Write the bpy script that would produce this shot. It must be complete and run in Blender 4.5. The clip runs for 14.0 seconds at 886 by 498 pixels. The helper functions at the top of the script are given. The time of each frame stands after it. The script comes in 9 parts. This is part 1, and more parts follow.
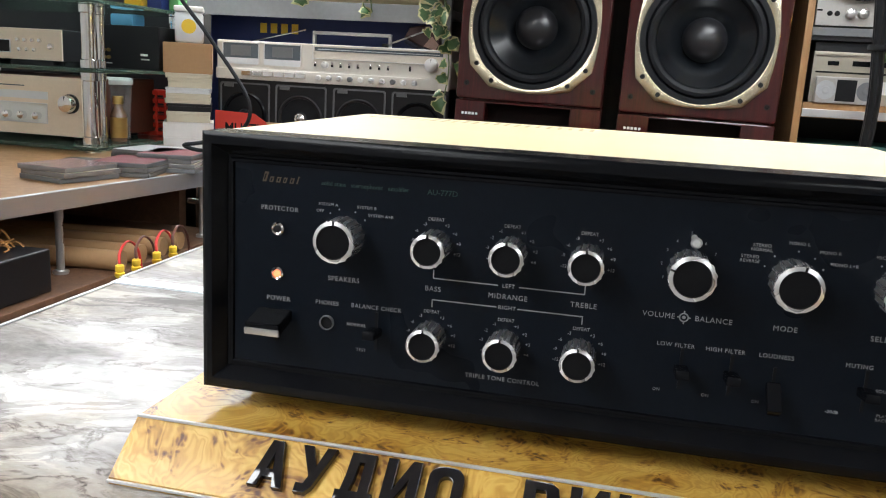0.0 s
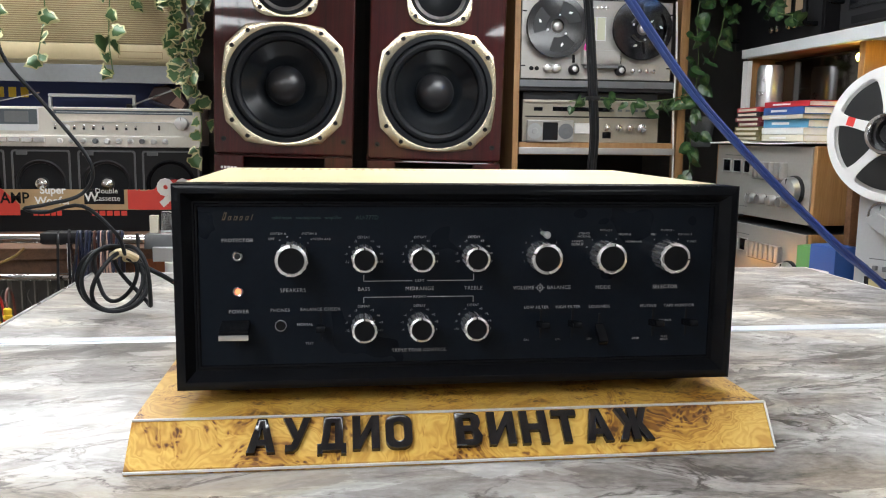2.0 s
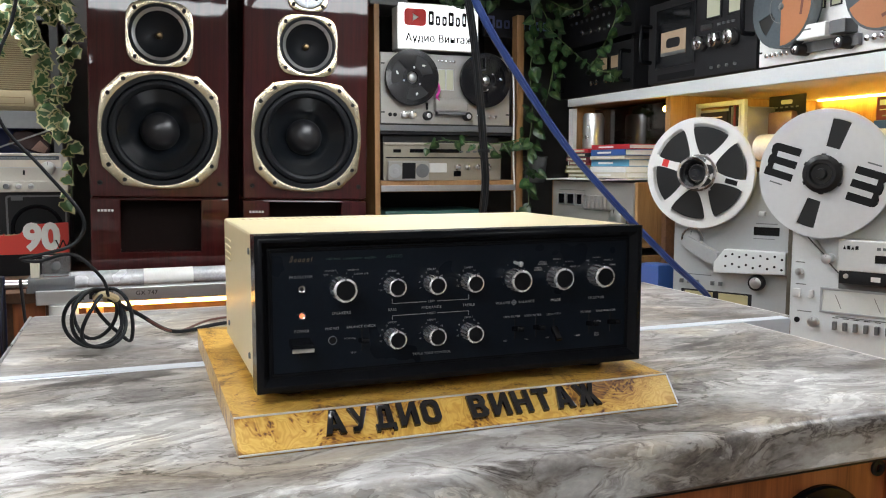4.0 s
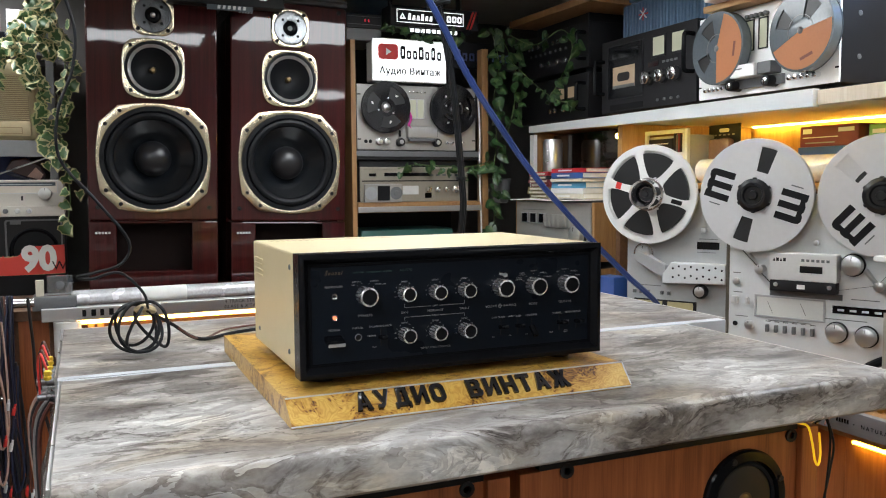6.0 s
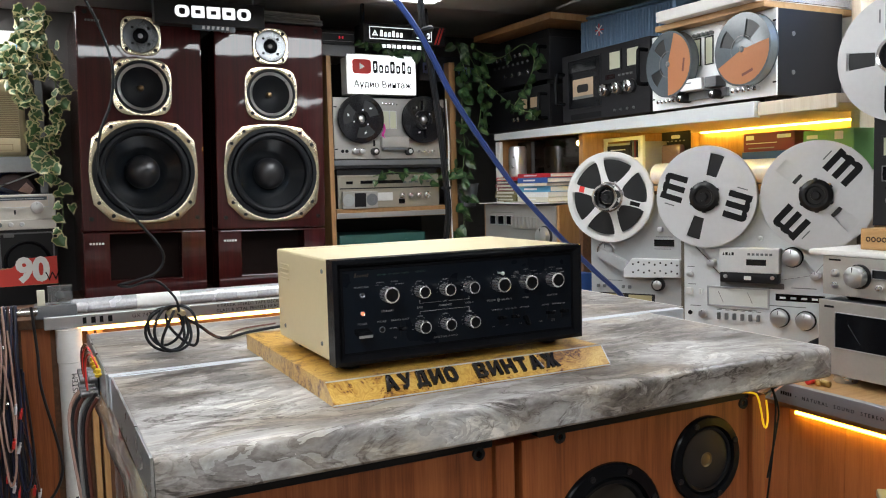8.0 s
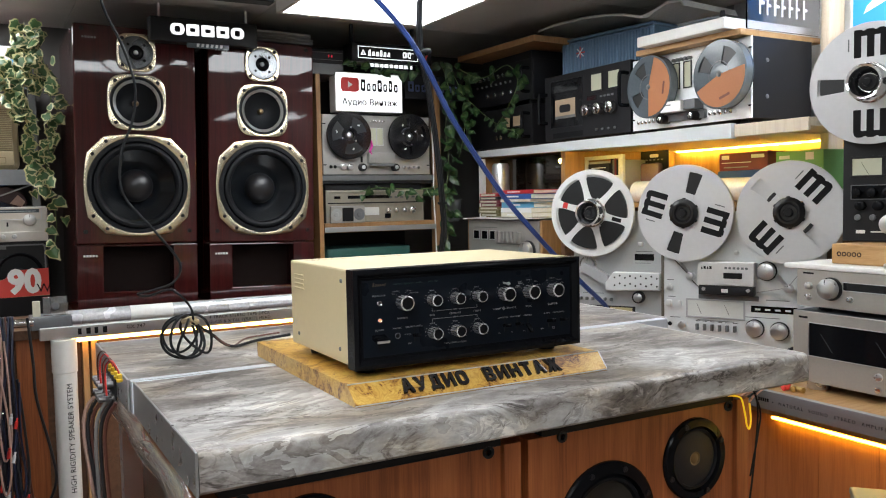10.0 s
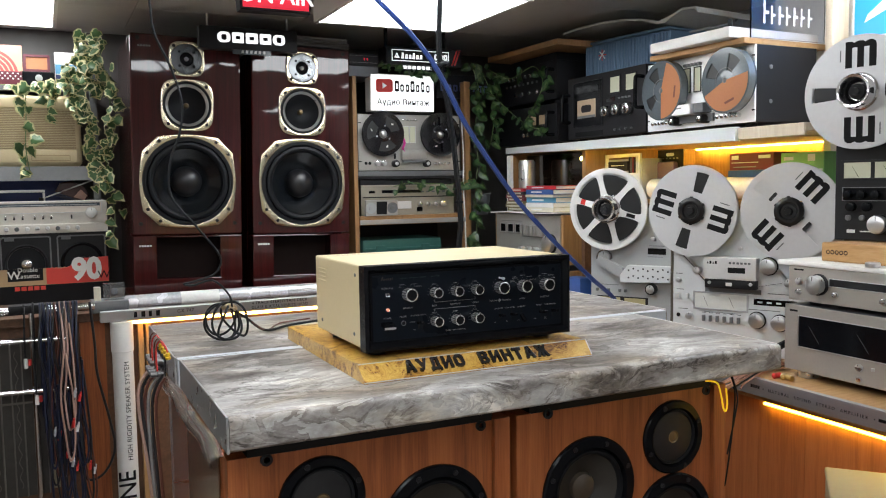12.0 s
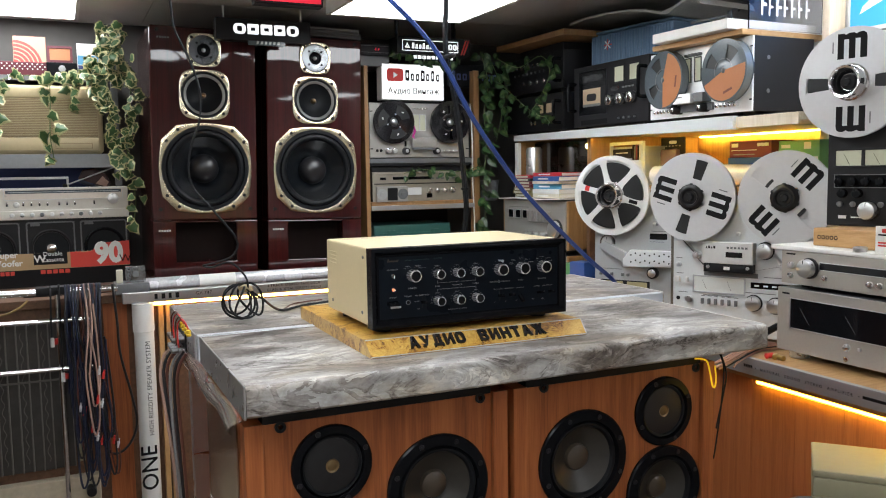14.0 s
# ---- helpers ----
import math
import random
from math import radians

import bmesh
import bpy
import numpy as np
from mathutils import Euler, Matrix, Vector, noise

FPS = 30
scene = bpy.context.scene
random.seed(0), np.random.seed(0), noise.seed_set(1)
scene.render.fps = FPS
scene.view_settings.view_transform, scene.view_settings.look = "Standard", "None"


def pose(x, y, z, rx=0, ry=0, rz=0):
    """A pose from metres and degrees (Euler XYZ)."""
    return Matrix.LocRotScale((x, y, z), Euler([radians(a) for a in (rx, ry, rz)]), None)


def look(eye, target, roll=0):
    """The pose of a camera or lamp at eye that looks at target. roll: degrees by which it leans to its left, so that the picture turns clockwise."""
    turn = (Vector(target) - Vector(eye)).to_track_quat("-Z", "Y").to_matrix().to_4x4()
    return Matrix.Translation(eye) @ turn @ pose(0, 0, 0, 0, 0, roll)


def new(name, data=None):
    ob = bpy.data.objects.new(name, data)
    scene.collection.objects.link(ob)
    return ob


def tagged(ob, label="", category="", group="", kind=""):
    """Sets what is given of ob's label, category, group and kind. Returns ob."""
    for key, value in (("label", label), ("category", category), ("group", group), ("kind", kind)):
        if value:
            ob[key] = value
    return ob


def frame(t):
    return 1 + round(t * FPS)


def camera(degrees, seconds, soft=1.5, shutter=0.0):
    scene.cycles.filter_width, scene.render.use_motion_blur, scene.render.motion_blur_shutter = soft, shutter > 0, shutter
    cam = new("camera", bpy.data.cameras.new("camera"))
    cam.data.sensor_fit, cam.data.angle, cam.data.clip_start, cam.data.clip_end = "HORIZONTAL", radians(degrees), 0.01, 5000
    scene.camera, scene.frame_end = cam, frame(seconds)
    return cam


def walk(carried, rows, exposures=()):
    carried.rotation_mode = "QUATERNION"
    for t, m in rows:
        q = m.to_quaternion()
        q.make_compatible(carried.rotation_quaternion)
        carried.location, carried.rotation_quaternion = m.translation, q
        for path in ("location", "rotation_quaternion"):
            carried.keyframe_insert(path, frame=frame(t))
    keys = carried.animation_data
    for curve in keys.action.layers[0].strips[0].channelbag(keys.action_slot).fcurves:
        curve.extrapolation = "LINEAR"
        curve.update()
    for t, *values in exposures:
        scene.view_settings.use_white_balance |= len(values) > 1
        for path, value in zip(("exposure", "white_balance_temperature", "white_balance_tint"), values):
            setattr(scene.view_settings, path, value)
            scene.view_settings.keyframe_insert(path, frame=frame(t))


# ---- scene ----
cam = camera(56.4, 14.0, soft=1.1)
PATH = [
    (0, (0.021, -0.417, 1.076), (-0.391, 1.496, 0.662), 3.2),
    (0.5, (-0.002, -0.44, 1.079), (-0.191, 1.511, 0.68), 2.4),
    (1, (-0.033, -0.494, 1.086), (-0.008, 1.472, 0.72), 0.7),
    (1.5, (-0.06, -0.536, 1.077), (0.094, 1.431, 0.752), 0.4),
    (2, (-0.093, -0.59, 1.074), (0.159, 1.375, 0.801), 0.7),
    (2.5, (-0.13, -0.656, 1.078), (0.207, 1.3, 0.829), 0.1),
    (3, (-0.184, -0.695, 1.087), (0.259, 1.241, 0.856), 0.5),
    (3.5, (-0.252, -0.726, 1.095), (0.354, 1.168, 0.881), 0.2),
    (6, (-0.432, -0.936, 1.119), (0.363, 0.893, 0.962), -0.4),
    (6.5, (-0.459, -0.979, 1.124), (0.344, 0.847, 0.972), -0.6),
    (7, (-0.493, -1.021, 1.13), (0.31, 0.804, 0.972), -0.6),
    (7.5, (-0.525, -1.049, 1.133), (0.312, 0.761, 0.974), -1.0),
    (8, (-0.577, -1.067, 1.139), (0.322, 0.712, 0.982), -1.5),
    (8.5, (-0.615, -1.086, 1.14), (0.328, 0.671, 0.996), -1.5),
    (11, (-0.683, -1.151, 1.143), (0.29, 0.592, 1.024), -1.1),
    (11.5, (-0.68, -1.225, 1.157), (0.239, 0.545, 1.012), -1.0),
    (12, (-0.687, -1.306, 1.173), (0.177, 0.491, 1.02), -0.9),
    (12.5, (-0.695, -1.355, 1.176), (0.142, 0.454, 1.021), -1.0),
    (13, (-0.701, -1.387, 1.174), (0.131, 0.424, 1.004), -0.9),
    (13.5, (-0.704, -1.399, 1.177), (0.132, 0.409, 0.997), -0.8),
    (14, (-0.707, -1.401, 1.176), (0.123, 0.409, 0.99), -0.9),
]
walk(cam, [(t, look(eye, target, roll)) for t, eye, target, roll in PATH], [(0, 0.34), (1, 0.50), (2, 0.31), (3, 0.17), (5, 0.02), (14, 0.02)])

# ---- light ----
world = bpy.data.worlds.new("world")
scene.world = world
world.use_nodes = True
world.node_tree.nodes["Background"].inputs[0].default_value = (0.75, 0.85, 1.0, 1)
world.node_tree.nodes["Background"].inputs[1].default_value = 0.02

FLOOR, CEIL = -0.10, 1.785


# ---- building helpers ----
def thing(name, label, category, m=None, group="", kind=""):
    ob = tagged(new(name), label, category, group, kind)
    ob.empty_display_size = 0.05
    ob.matrix_basis = m if m is not None else Matrix()
    return ob


def solid(name, bm, material, label, category, m=None, group="", kind="", angle=35):
    ob = part(name, bm, material, None, label, angle)
    if m is not None:
        ob.matrix_basis = m
    return tagged(ob, label, category, group, kind)


def part(name, bm, material, parent=None, label="", angle=35):
    me = bpy.data.meshes.new(name)
    lim = radians(angle)
    for e in bm.edges:
        if len(e.link_faces) == 2:
            turn, (s0, s1) = e.calc_face_angle(4), sorted(f.calc_area() for f in e.link_faces)
            e.smooth = turn < lim and (turn < 0.2 or s1 < 15 * s0)
        else:
            e.smooth = False
    for f in bm.faces:
        f.smooth = True
    bm.to_mesh(me)
    bm.free()
    for one in material if isinstance(material, (list, tuple)) else [material]:
        me.materials.append(one)
    ob = new(name, me)
    if parent is not None:
        ob.parent = parent
    if label:
        ob["label"] = label
    return ob


def box(x0, y0, z0, x1, y1, z1, bev=0.0, seg=2, bm=None):
    own = bmesh.new()
    bmesh.ops.create_cube(own, size=1)
    for v in own.verts:
        v.co = Vector(((x0 + x1) / 2 + v.co.x * (x1 - x0), (y0 + y1) / 2 + v.co.y * (y1 - y0), (z0 + z1) / 2 + v.co.z * (z1 - z0)))
    if bev:
        bmesh.ops.bevel(own, geom=own.edges[:], offset=bev, segments=seg, affect="EDGES", profile=0.5)
    return join(bm, own)


def join(bm, own):
    if bm is None:
        return own
    me = bpy.data.meshes.new("tmp")
    own.to_mesh(me)
    own.free()
    bm.from_mesh(me)
    bpy.data.meshes.remove(me)
    return bm


def moved(bm, m):
    bmesh.ops.transform(bm, matrix=m, verts=bm.verts)
    return bm


TOFRONT = pose(0, 0, 0, 90, 0, 0)  # a lathe's axis z turned to -y


def lathe(profile, seg=48, m=None, bm=None, close=True):
    """Turns (radius, height) pairs about z."""
    own = bmesh.new()
    rings = []
    for r, z in profile:
        if r < 1e-6:
            rings.append([own.verts.new((0, 0, z))])
        else:
            rings.append([own.verts.new((r * math.cos(a), r * math.sin(a), z)) for a in (2 * math.pi * k / seg for k in range(seg))])
    for a, b in zip(rings, rings[1:]):
        for k in range(seg):
            n = (k + 1) % seg
            if len(a) == 1 and len(b) == 1:
                continue
            if len(a) == 1:
                own.faces.new((a[0], b[k], b[n]))
            elif len(b) == 1:
                own.faces.new((a[n], a[k], b[0]))
            else:
                own.faces.new((a[n], a[k], b[k], b[n]))
    if close:
        for ring in (rings[0], rings[-1]):
            if len(ring) > 2:
                own.faces.new(ring)
    bmesh.ops.recalc_face_normals(own, faces=own.faces)
    if m is not None:
        moved(own, m)
    return join(bm, own)


def prism(outline, depth, m=None, holes=(), bev=0.0, bm=None):
    """A plate in the xz plane from an outline of (x, z), its front at y = 0 and its back at y = depth; holes are outlines too."""
    own = bmesh.new()
    edges = []
    for ring in (outline, *holes):
        vs = [own.verts.new((x, 0, z)) for x, z in ring]
        edges += [own.edges.new((vs[k], vs[(k + 1) % len(vs)])) for k in range(len(vs))]
    if holes:
        bmesh.ops.triangle_fill(own, use_beauty=True, use_dissolve=False, edges=edges)
    else:
        own.faces.new(own.verts[:])
    faces = own.faces[:]
    extruded = bmesh.ops.extrude_face_region(own, geom=faces)
    bmesh.ops.translate(own, vec=(0, depth, 0), verts=[v for v in extruded["geom"] if isinstance(v, bmesh.types.BMVert)])
    bmesh.ops.recalc_face_normals(own, faces=own.faces)
    if bev:
        sharp = [e for e in own.edges if len(e.link_faces) == 2 and e.calc_face_angle(0) > 0.9 and all(v.co.y < 1e-6 for v in e.verts)]
        bmesh.ops.bevel(own, geom=sharp, offset=bev, segments=2, affect="EDGES", profile=0.5)
    if m is not None:
        moved(own, m)
    return join(bm, own)


def ring_of(n, r, start=0.0, cx=0.0, cz=0.0):
    return [(cx + r * math.cos(start + 2 * math.pi * k / n), cz + r * math.sin(start + 2 * math.pi * k / n)) for k in range(n)]


def rounded(w, h, r, n=6, cx=0.0, cz=0.0):
    out = []
    for sx, sz, a in ((1, 1, 0), (-1, 1, 90), (-1, -1, 180), (1, -1, 270)):
        for k in range(n + 1):
            t = radians(a + 90 * k / n)
            out.append((cx + sx * (w / 2 - r) + r * math.cos(t), cz + sz * (h / 2 - r) + r * math.sin(t)))
    return out


def smooth_path(points, steps=8):
    ps = [Vector(p) for p in points]
    out = []
    for k in range(len(ps) - 1):
        a, b, c, d = ps[max(k - 1, 0)], ps[k], ps[k + 1], ps[min(k + 2, len(ps) - 1)]
        for s in range(steps):
            t = s / steps
            out.append(0.5 * (2 * b + (c - a) * t + (2 * a - 5 * b + 4 * c - d) * t * t + (3 * b - a - 3 * c + d) * t ** 3))
    return out + [ps[-1]]


def tube(points, r, seg=8, steps=8, bm=None, flat=1.0):
    own = bmesh.new()
    pts = smooth_path(points, steps) if steps > 1 else [Vector(p) for p in points]
    up = Vector((0.13, 0.21, 0.97))
    rings = []
    for k, p in enumerate(pts):
        way = (pts[min(k + 1, len(pts) - 1)] - pts[max(k - 1, 0)]).normalized()
        side = way.cross(up)
        side = side.normalized() if side.length > 1e-4 else Vector((1, 0, 0))
        up = side.cross(way).normalized()
        rings.append([own.verts.new(p + r * (math.cos(a) * side + flat * math.sin(a) * up)) for a in (2 * math.pi * n / seg for n in range(seg))])
    for a, b in zip(rings, rings[1:]):
        for n in range(seg):
            own.faces.new((a[n], a[(n + 1) % seg], b[(n + 1) % seg], b[n]))
    own.faces.new(rings[0][::-1])
    own.faces.new(rings[-1])
    bmesh.ops.recalc_face_normals(own, faces=own.faces)
    return join(bm, own)


def lettering(body, size, m, material, parent, name="lettering", depth=0.0002, spacing=1.0, bold=0.0, squeeze=1.0):
    """Words in the built-in font, standing upright and read from -y."""
    curve = bpy.data.curves.new(name, "FONT")
    curve.body, curve.size, curve.extrude, curve.align_x, curve.align_y = body, size, depth, "CENTER", "CENTER"
    curve.space_character, curve.offset, curve.resolution_u = spacing, bold, 3
    tmp = bpy.data.objects.new("tmp", curve)
    scene.collection.objects.link(tmp)
    bpy.context.view_layer.update()
    me = bpy.data.meshes.new_from_object(tmp.evaluated_get(bpy.context.evaluated_depsgraph_get()))
    bpy.data.objects.remove(tmp)
    bpy.data.curves.remove(curve)
    me.name = name
    me.transform(pose(0, 0, 0, 90) @ Matrix.Diagonal((squeeze, 1, 1, 1)))
    me.materials.clear()
    me.materials.append(material)
    ob = new(name, me)
    ob.parent = parent
    ob.matrix_basis = m
    return ob


# ---- materials ----
def material(name, colour, rough=0.5, metal=0.0, vary=0.12, scale=40.0, bump=0.05, coat=0.0, spec=0.5, stretch=(1, 1, 1), emit=None, power=0.0, rough_vary=0.12):
    """A surface with fine grain and broad stains in colour, roughness and relief."""
    mat = bpy.data.materials.new(name)
    mat.use_nodes = True
    nt = mat.node_tree
    b = nt.nodes["Principled BSDF"]
    b.inputs["Roughness"].default_value, b.inputs["Metallic"].default_value = rough, metal
    b.inputs["Coat Weight"].default_value, b.inputs["Coat Roughness"].default_value = coat, 0.05
    b.inputs["Specular IOR Level"].default_value = spec
    b.inputs["Base Color"].default_value = (*colour, 1)
    if emit:
        b.inputs["Emission Color"].default_value, b.inputs["Emission Strength"].default_value = (*emit, 1), power
    if vary or bump:
        tc, mp = nt.nodes.new("ShaderNodeTexCoord"), nt.nodes.new("ShaderNodeMapping")
        mp.inputs["Scale"].default_value = stretch
        nt.links.new(tc.outputs["Object"], mp.inputs[0])
        fine, broad = nt.nodes.new("ShaderNodeTexNoise"), nt.nodes.new("ShaderNodeTexNoise")
        fine.inputs["Scale"].default_value, fine.inputs["Detail"].default_value = scale * 6, 4
        broad.inputs["Scale"].default_value, broad.inputs["Detail"].default_value = scale * 0.3, 3
        for n in (fine, broad):
            nt.links.new(mp.outputs[0], n.inputs["Vector"])
        mix = nt.nodes.new("ShaderNodeMath")
        mix.operation = "ADD"
        nt.links.new(fine.outputs[0], mix.inputs[0])
        nt.links.new(broad.outputs[0], mix.inputs[1])
        ramp = nt.nodes.new("ShaderNodeMapRange")
        ramp.inputs[1].default_value, ramp.inputs[2].default_value = 0.6, 1.4
        ramp.inputs[3].default_value, ramp.inputs[4].default_value = 1 - vary, 1 + vary
        nt.links.new(mix.outputs[0], ramp.inputs[0])
        tint = nt.nodes.new("ShaderNodeVectorMath")
        tint.operation = "SCALE"
        tint.inputs[0].default_value = colour
        nt.links.new(ramp.outputs[0], tint.inputs["Scale"])
        nt.links.new(tint.outputs[0], b.inputs["Base Color"])
        rr = nt.nodes.new("ShaderNodeMapRange")
        rr.inputs[1].default_value, rr.inputs[2].default_value = 0.3, 0.7
        rr.inputs[3].default_value, rr.inputs[4].default_value = max(rough - rough_vary * rough, 0.02), min(rough + rough_vary * rough, 1)
        nt.links.new(broad.outputs[0], rr.inputs[0])
        nt.links.new(rr.outputs[0], b.inputs["Roughness"])
        if bump:
            bp = nt.nodes.new("ShaderNodeBump")
            bp.inputs["Strength"].default_value, bp.inputs["Distance"].default_value = bump, 0.001
            nt.links.new(fine.outputs[0], bp.inputs["Height"])
            nt.links.new(bp.outputs[0], b.inputs["Normal"])
    return mat


def ramped(name, stops, rough, build, bump=0.02, coat=0.0, metal=0.0):
    """A material whose colour runs along stops by the value that build(node tree, coordinates) returns."""
    mat = bpy.data.materials.new(name)
    mat.use_nodes = True
    nt = mat.node_tree
    b = nt.nodes["Principled BSDF"]
    b.inputs["Roughness"].default_value, b.inputs["Coat Weight"].default_value, b.inputs["Metallic"].default_value = rough, coat, metal
    b.inputs["Coat Roughness"].default_value = 0.06
    tc = nt.nodes.new("ShaderNodeTexCoord")
    value = build(nt, tc.outputs["Object"])
    ramp = nt.nodes.new("ShaderNodeValToRGB")
    els = ramp.color_ramp.elements
    while len(els) < len(stops):
        els.new(0.5)
    for el, (at, col) in zip(els, stops):
        el.position, el.color = at, (*col, 1)
    nt.links.new(value, ramp.inputs[0])
    nt.links.new(ramp.outputs[0], b.inputs["Base Color"])
    if bump:
        bp = nt.nodes.new("ShaderNodeBump")
        bp.inputs["Strength"].default_value, bp.inputs["Distance"].default_value = bump, 0.001
        nt.links.new(value, bp.inputs["Height"])
        nt.links.new(bp.outputs[0], b.inputs["Normal"])
    return mat


def node_noise(nt, vec, scale, detail=6, rough=0.6, warp=0.0, stretch=None):
    if stretch:
        mp = nt.nodes.new("ShaderNodeMapping")
        mp.inputs["Scale"].default_value = stretch
        nt.links.new(vec, mp.inputs[0])
        vec = mp.outputs[0]
    n = nt.nodes.new("ShaderNodeTexNoise")
    n.inputs["Scale"].default_value, n.inputs["Detail"].default_value, n.inputs["Roughness"].default_value, n.inputs["Distortion"].default_value = scale, detail, rough, warp
    nt.links.new(vec, n.inputs["Vector"])
    return n.outputs[0]


def node_math(nt, op, a, b):
    n = nt.nodes.new("ShaderNodeMath")
    n.operation = op
    for k, v in enumerate((a, b)):
        if isinstance(v, (int, float)):
            n.inputs[k].default_value = v
        else:
            nt.links.new(v, n.inputs[k])
    return n.outputs[0]


def node_warp(nt, vec, scale, amount):
    n = nt.nodes.new("ShaderNodeTexNoise")
    n.inputs["Scale"].default_value, n.inputs["Detail"].default_value = scale, 3
    nt.links.new(vec, n.inputs["Vector"])
    m = nt.nodes.new("ShaderNodeVectorMath")
    m.operation = "MULTIPLY_ADD"
    m.inputs[1].default_value = (amount, amount, amount)
    nt.links.new(n.outputs["Color"], m.inputs[0])
    nt.links.new(vec, m.inputs[2])
    return m.outputs[0]


def marble_field(nt, vec):
    """Flowing layers: bands with one soft and one crisp side, white wisps, dark hair lines."""
    turn = nt.nodes.new("ShaderNodeMapping")
    turn.inputs["Rotation"].default_value = (0.3, 0.2, 0.22)
    turn.inputs["Scale"].default_value = (0.75, 1.55, 1.55)
    nt.links.new(vec, turn.inputs[0])
    w = node_warp(nt, node_warp(nt, turn.outputs[0], 3.4, 0.20), 13.0, 0.060)
    fine = node_warp(nt, w, 42.0, 0.011)
    layers = node_noise(nt, fine, 5.2, 5, 0.58, 0.8)
    bands = node_math(nt, "FRACT", node_math(nt, "MULTIPLY", layers, 8.0), 0.0)
    some = node_math(nt, "MULTIPLY", node_math(nt, "MAXIMUM", node_math(nt, "SUBTRACT", node_noise(nt, w, 7.0, 4, 0.6), 0.42), 0.0), 0.55)
    mid = node_noise(nt, fine, 13.0, 9, 0.64, 0.4)
    big = node_noise(nt, w, 4.2, 8, 0.64, 0.5)
    wisp = node_noise(nt, fine, 8.0, 9, 0.66, 0.4)
    pale = node_math(nt, "MINIMUM", node_math(nt, "MULTIPLY", node_math(nt, "MAXIMUM", node_math(nt, "SUBTRACT", wisp, 0.55), 0.0), 3.0), 0.080)
    line = node_noise(nt, fine, 7.0, 7, 0.62, 0.8)
    thin = node_math(nt, "MAXIMUM", node_math(nt, "SUBTRACT", 1.0, node_math(nt, "ABSOLUTE", node_math(nt, "MULTIPLY", node_math(nt, "SUBTRACT", line, 0.5), 34.0), 0.0)), 0.0)
    web = node_noise(nt, fine, 13.0, 6, 0.58, 0.5)
    hair = node_math(nt, "MAXIMUM", node_math(nt, "SUBTRACT", 1.0, node_math(nt, "ABSOLUTE", node_math(nt, "MULTIPLY", node_math(nt, "SUBTRACT", web, 0.5), 46.0), 0.0)), 0.0)
    thin = node_math(nt, "ADD", thin, node_math(nt, "MULTIPLY", hair, 0.7))
    crack = node_math(nt, "MULTIPLY", thin, node_math(nt, "MAXIMUM", node_math(nt, "SUBTRACT", mid, 0.42), 0.0))
    grain = node_noise(nt, vec, 170.0, 3, 0.65, 0.2, (0.7, 1.2, 1.2))
    body = node_math(nt, "ADD", node_math(nt, "MULTIPLY", big, 0.46), node_math(nt, "MULTIPLY", mid, 0.34))
    body = node_math(nt, "ADD", body, node_math(nt, "ADD", node_math(nt, "MULTIPLY", bands, some), node_math(nt, "MULTIPLY", grain, 0.09)))
    return node_math(nt, "SUBTRACT", node_math(nt, "ADD", body, pale), node_math(nt, "MULTIPLY", crack, 0.7))


def burl_field(nt, vec):
    """Swirled figure with clusters of small dark eyes."""
    w = node_warp(nt, vec, 13.0, 0.075)
    base = node_noise(nt, w, 12.0, 3, 0.55, 2.0)
    swirl = node_math(nt, "MULTIPLY", node_math(nt, "SINE", node_math(nt, "MULTIPLY", base, 95.0), 0.0), 0.05)
    hair = node_math(nt, "MULTIPLY", node_noise(nt, w, 120.0, 3, 0.6, 1.0), 0.12)
    patch = node_math(nt, "MAXIMUM", node_math(nt, "SUBTRACT", node_noise(nt, w, 22.0, 4, 0.6, 1.2), 0.50), 0.0)
    cells = nt.nodes.new("ShaderNodeTexVoronoi")
    cells.inputs["Scale"].default_value = 210.0
    nt.links.new(node_warp(nt, w, 90.0, 0.008), cells.inputs["Vector"])
    eye = node_math(nt, "MULTIPLY", node_math(nt, "MAXIMUM", node_math(nt, "SUBTRACT", 0.50, cells.outputs["Distance"]), 0.0), node_math(nt, "MINIMUM", node_math(nt, "MULTIPLY", patch, 12.0), 1.0))
    v = node_math(nt, "ADD", node_math(nt, "ADD", node_math(nt, "MULTIPLY", base, 0.46), 0.26), node_math(nt, "ADD", swirl, hair))
    return node_math(nt, "SUBTRACT", node_math(nt, "SUBTRACT", v, node_math(nt, "MULTIPLY", patch, 0.80)), node_math(nt, "MULTIPLY", eye, 0.75))


def grain_field(stretch, scale=6):
    def build(nt, vec):
        a = node_noise(nt, vec, scale, 4, 0.6, 1.2, stretch)
        b = node_noise(nt, vec, scale * 9, 3, 0.6, 0.2, stretch)
        return node_math(nt, "ADD", node_math(nt, "MULTIPLY", a, 0.65), node_math(nt, "MULTIPLY", b, 0.35))
    return build


MARBLE = ramped("marble_laminate", [(0.35, (0.060, 0.049, 0.044)), (0.405, (0.19, 0.172, 0.162)), (0.455, (0.31, 0.292, 0.280)), (0.515, (0.41, 0.398, 0.388)), (0.58, (0.56, 0.55, 0.53)), (0.68, (0.80, 0.79, 0.77))], 0.30, marble_field, 0.01)
MARBLE.node_tree.nodes["Principled BSDF"].inputs["Specular IOR Level"].default_value = 0.35


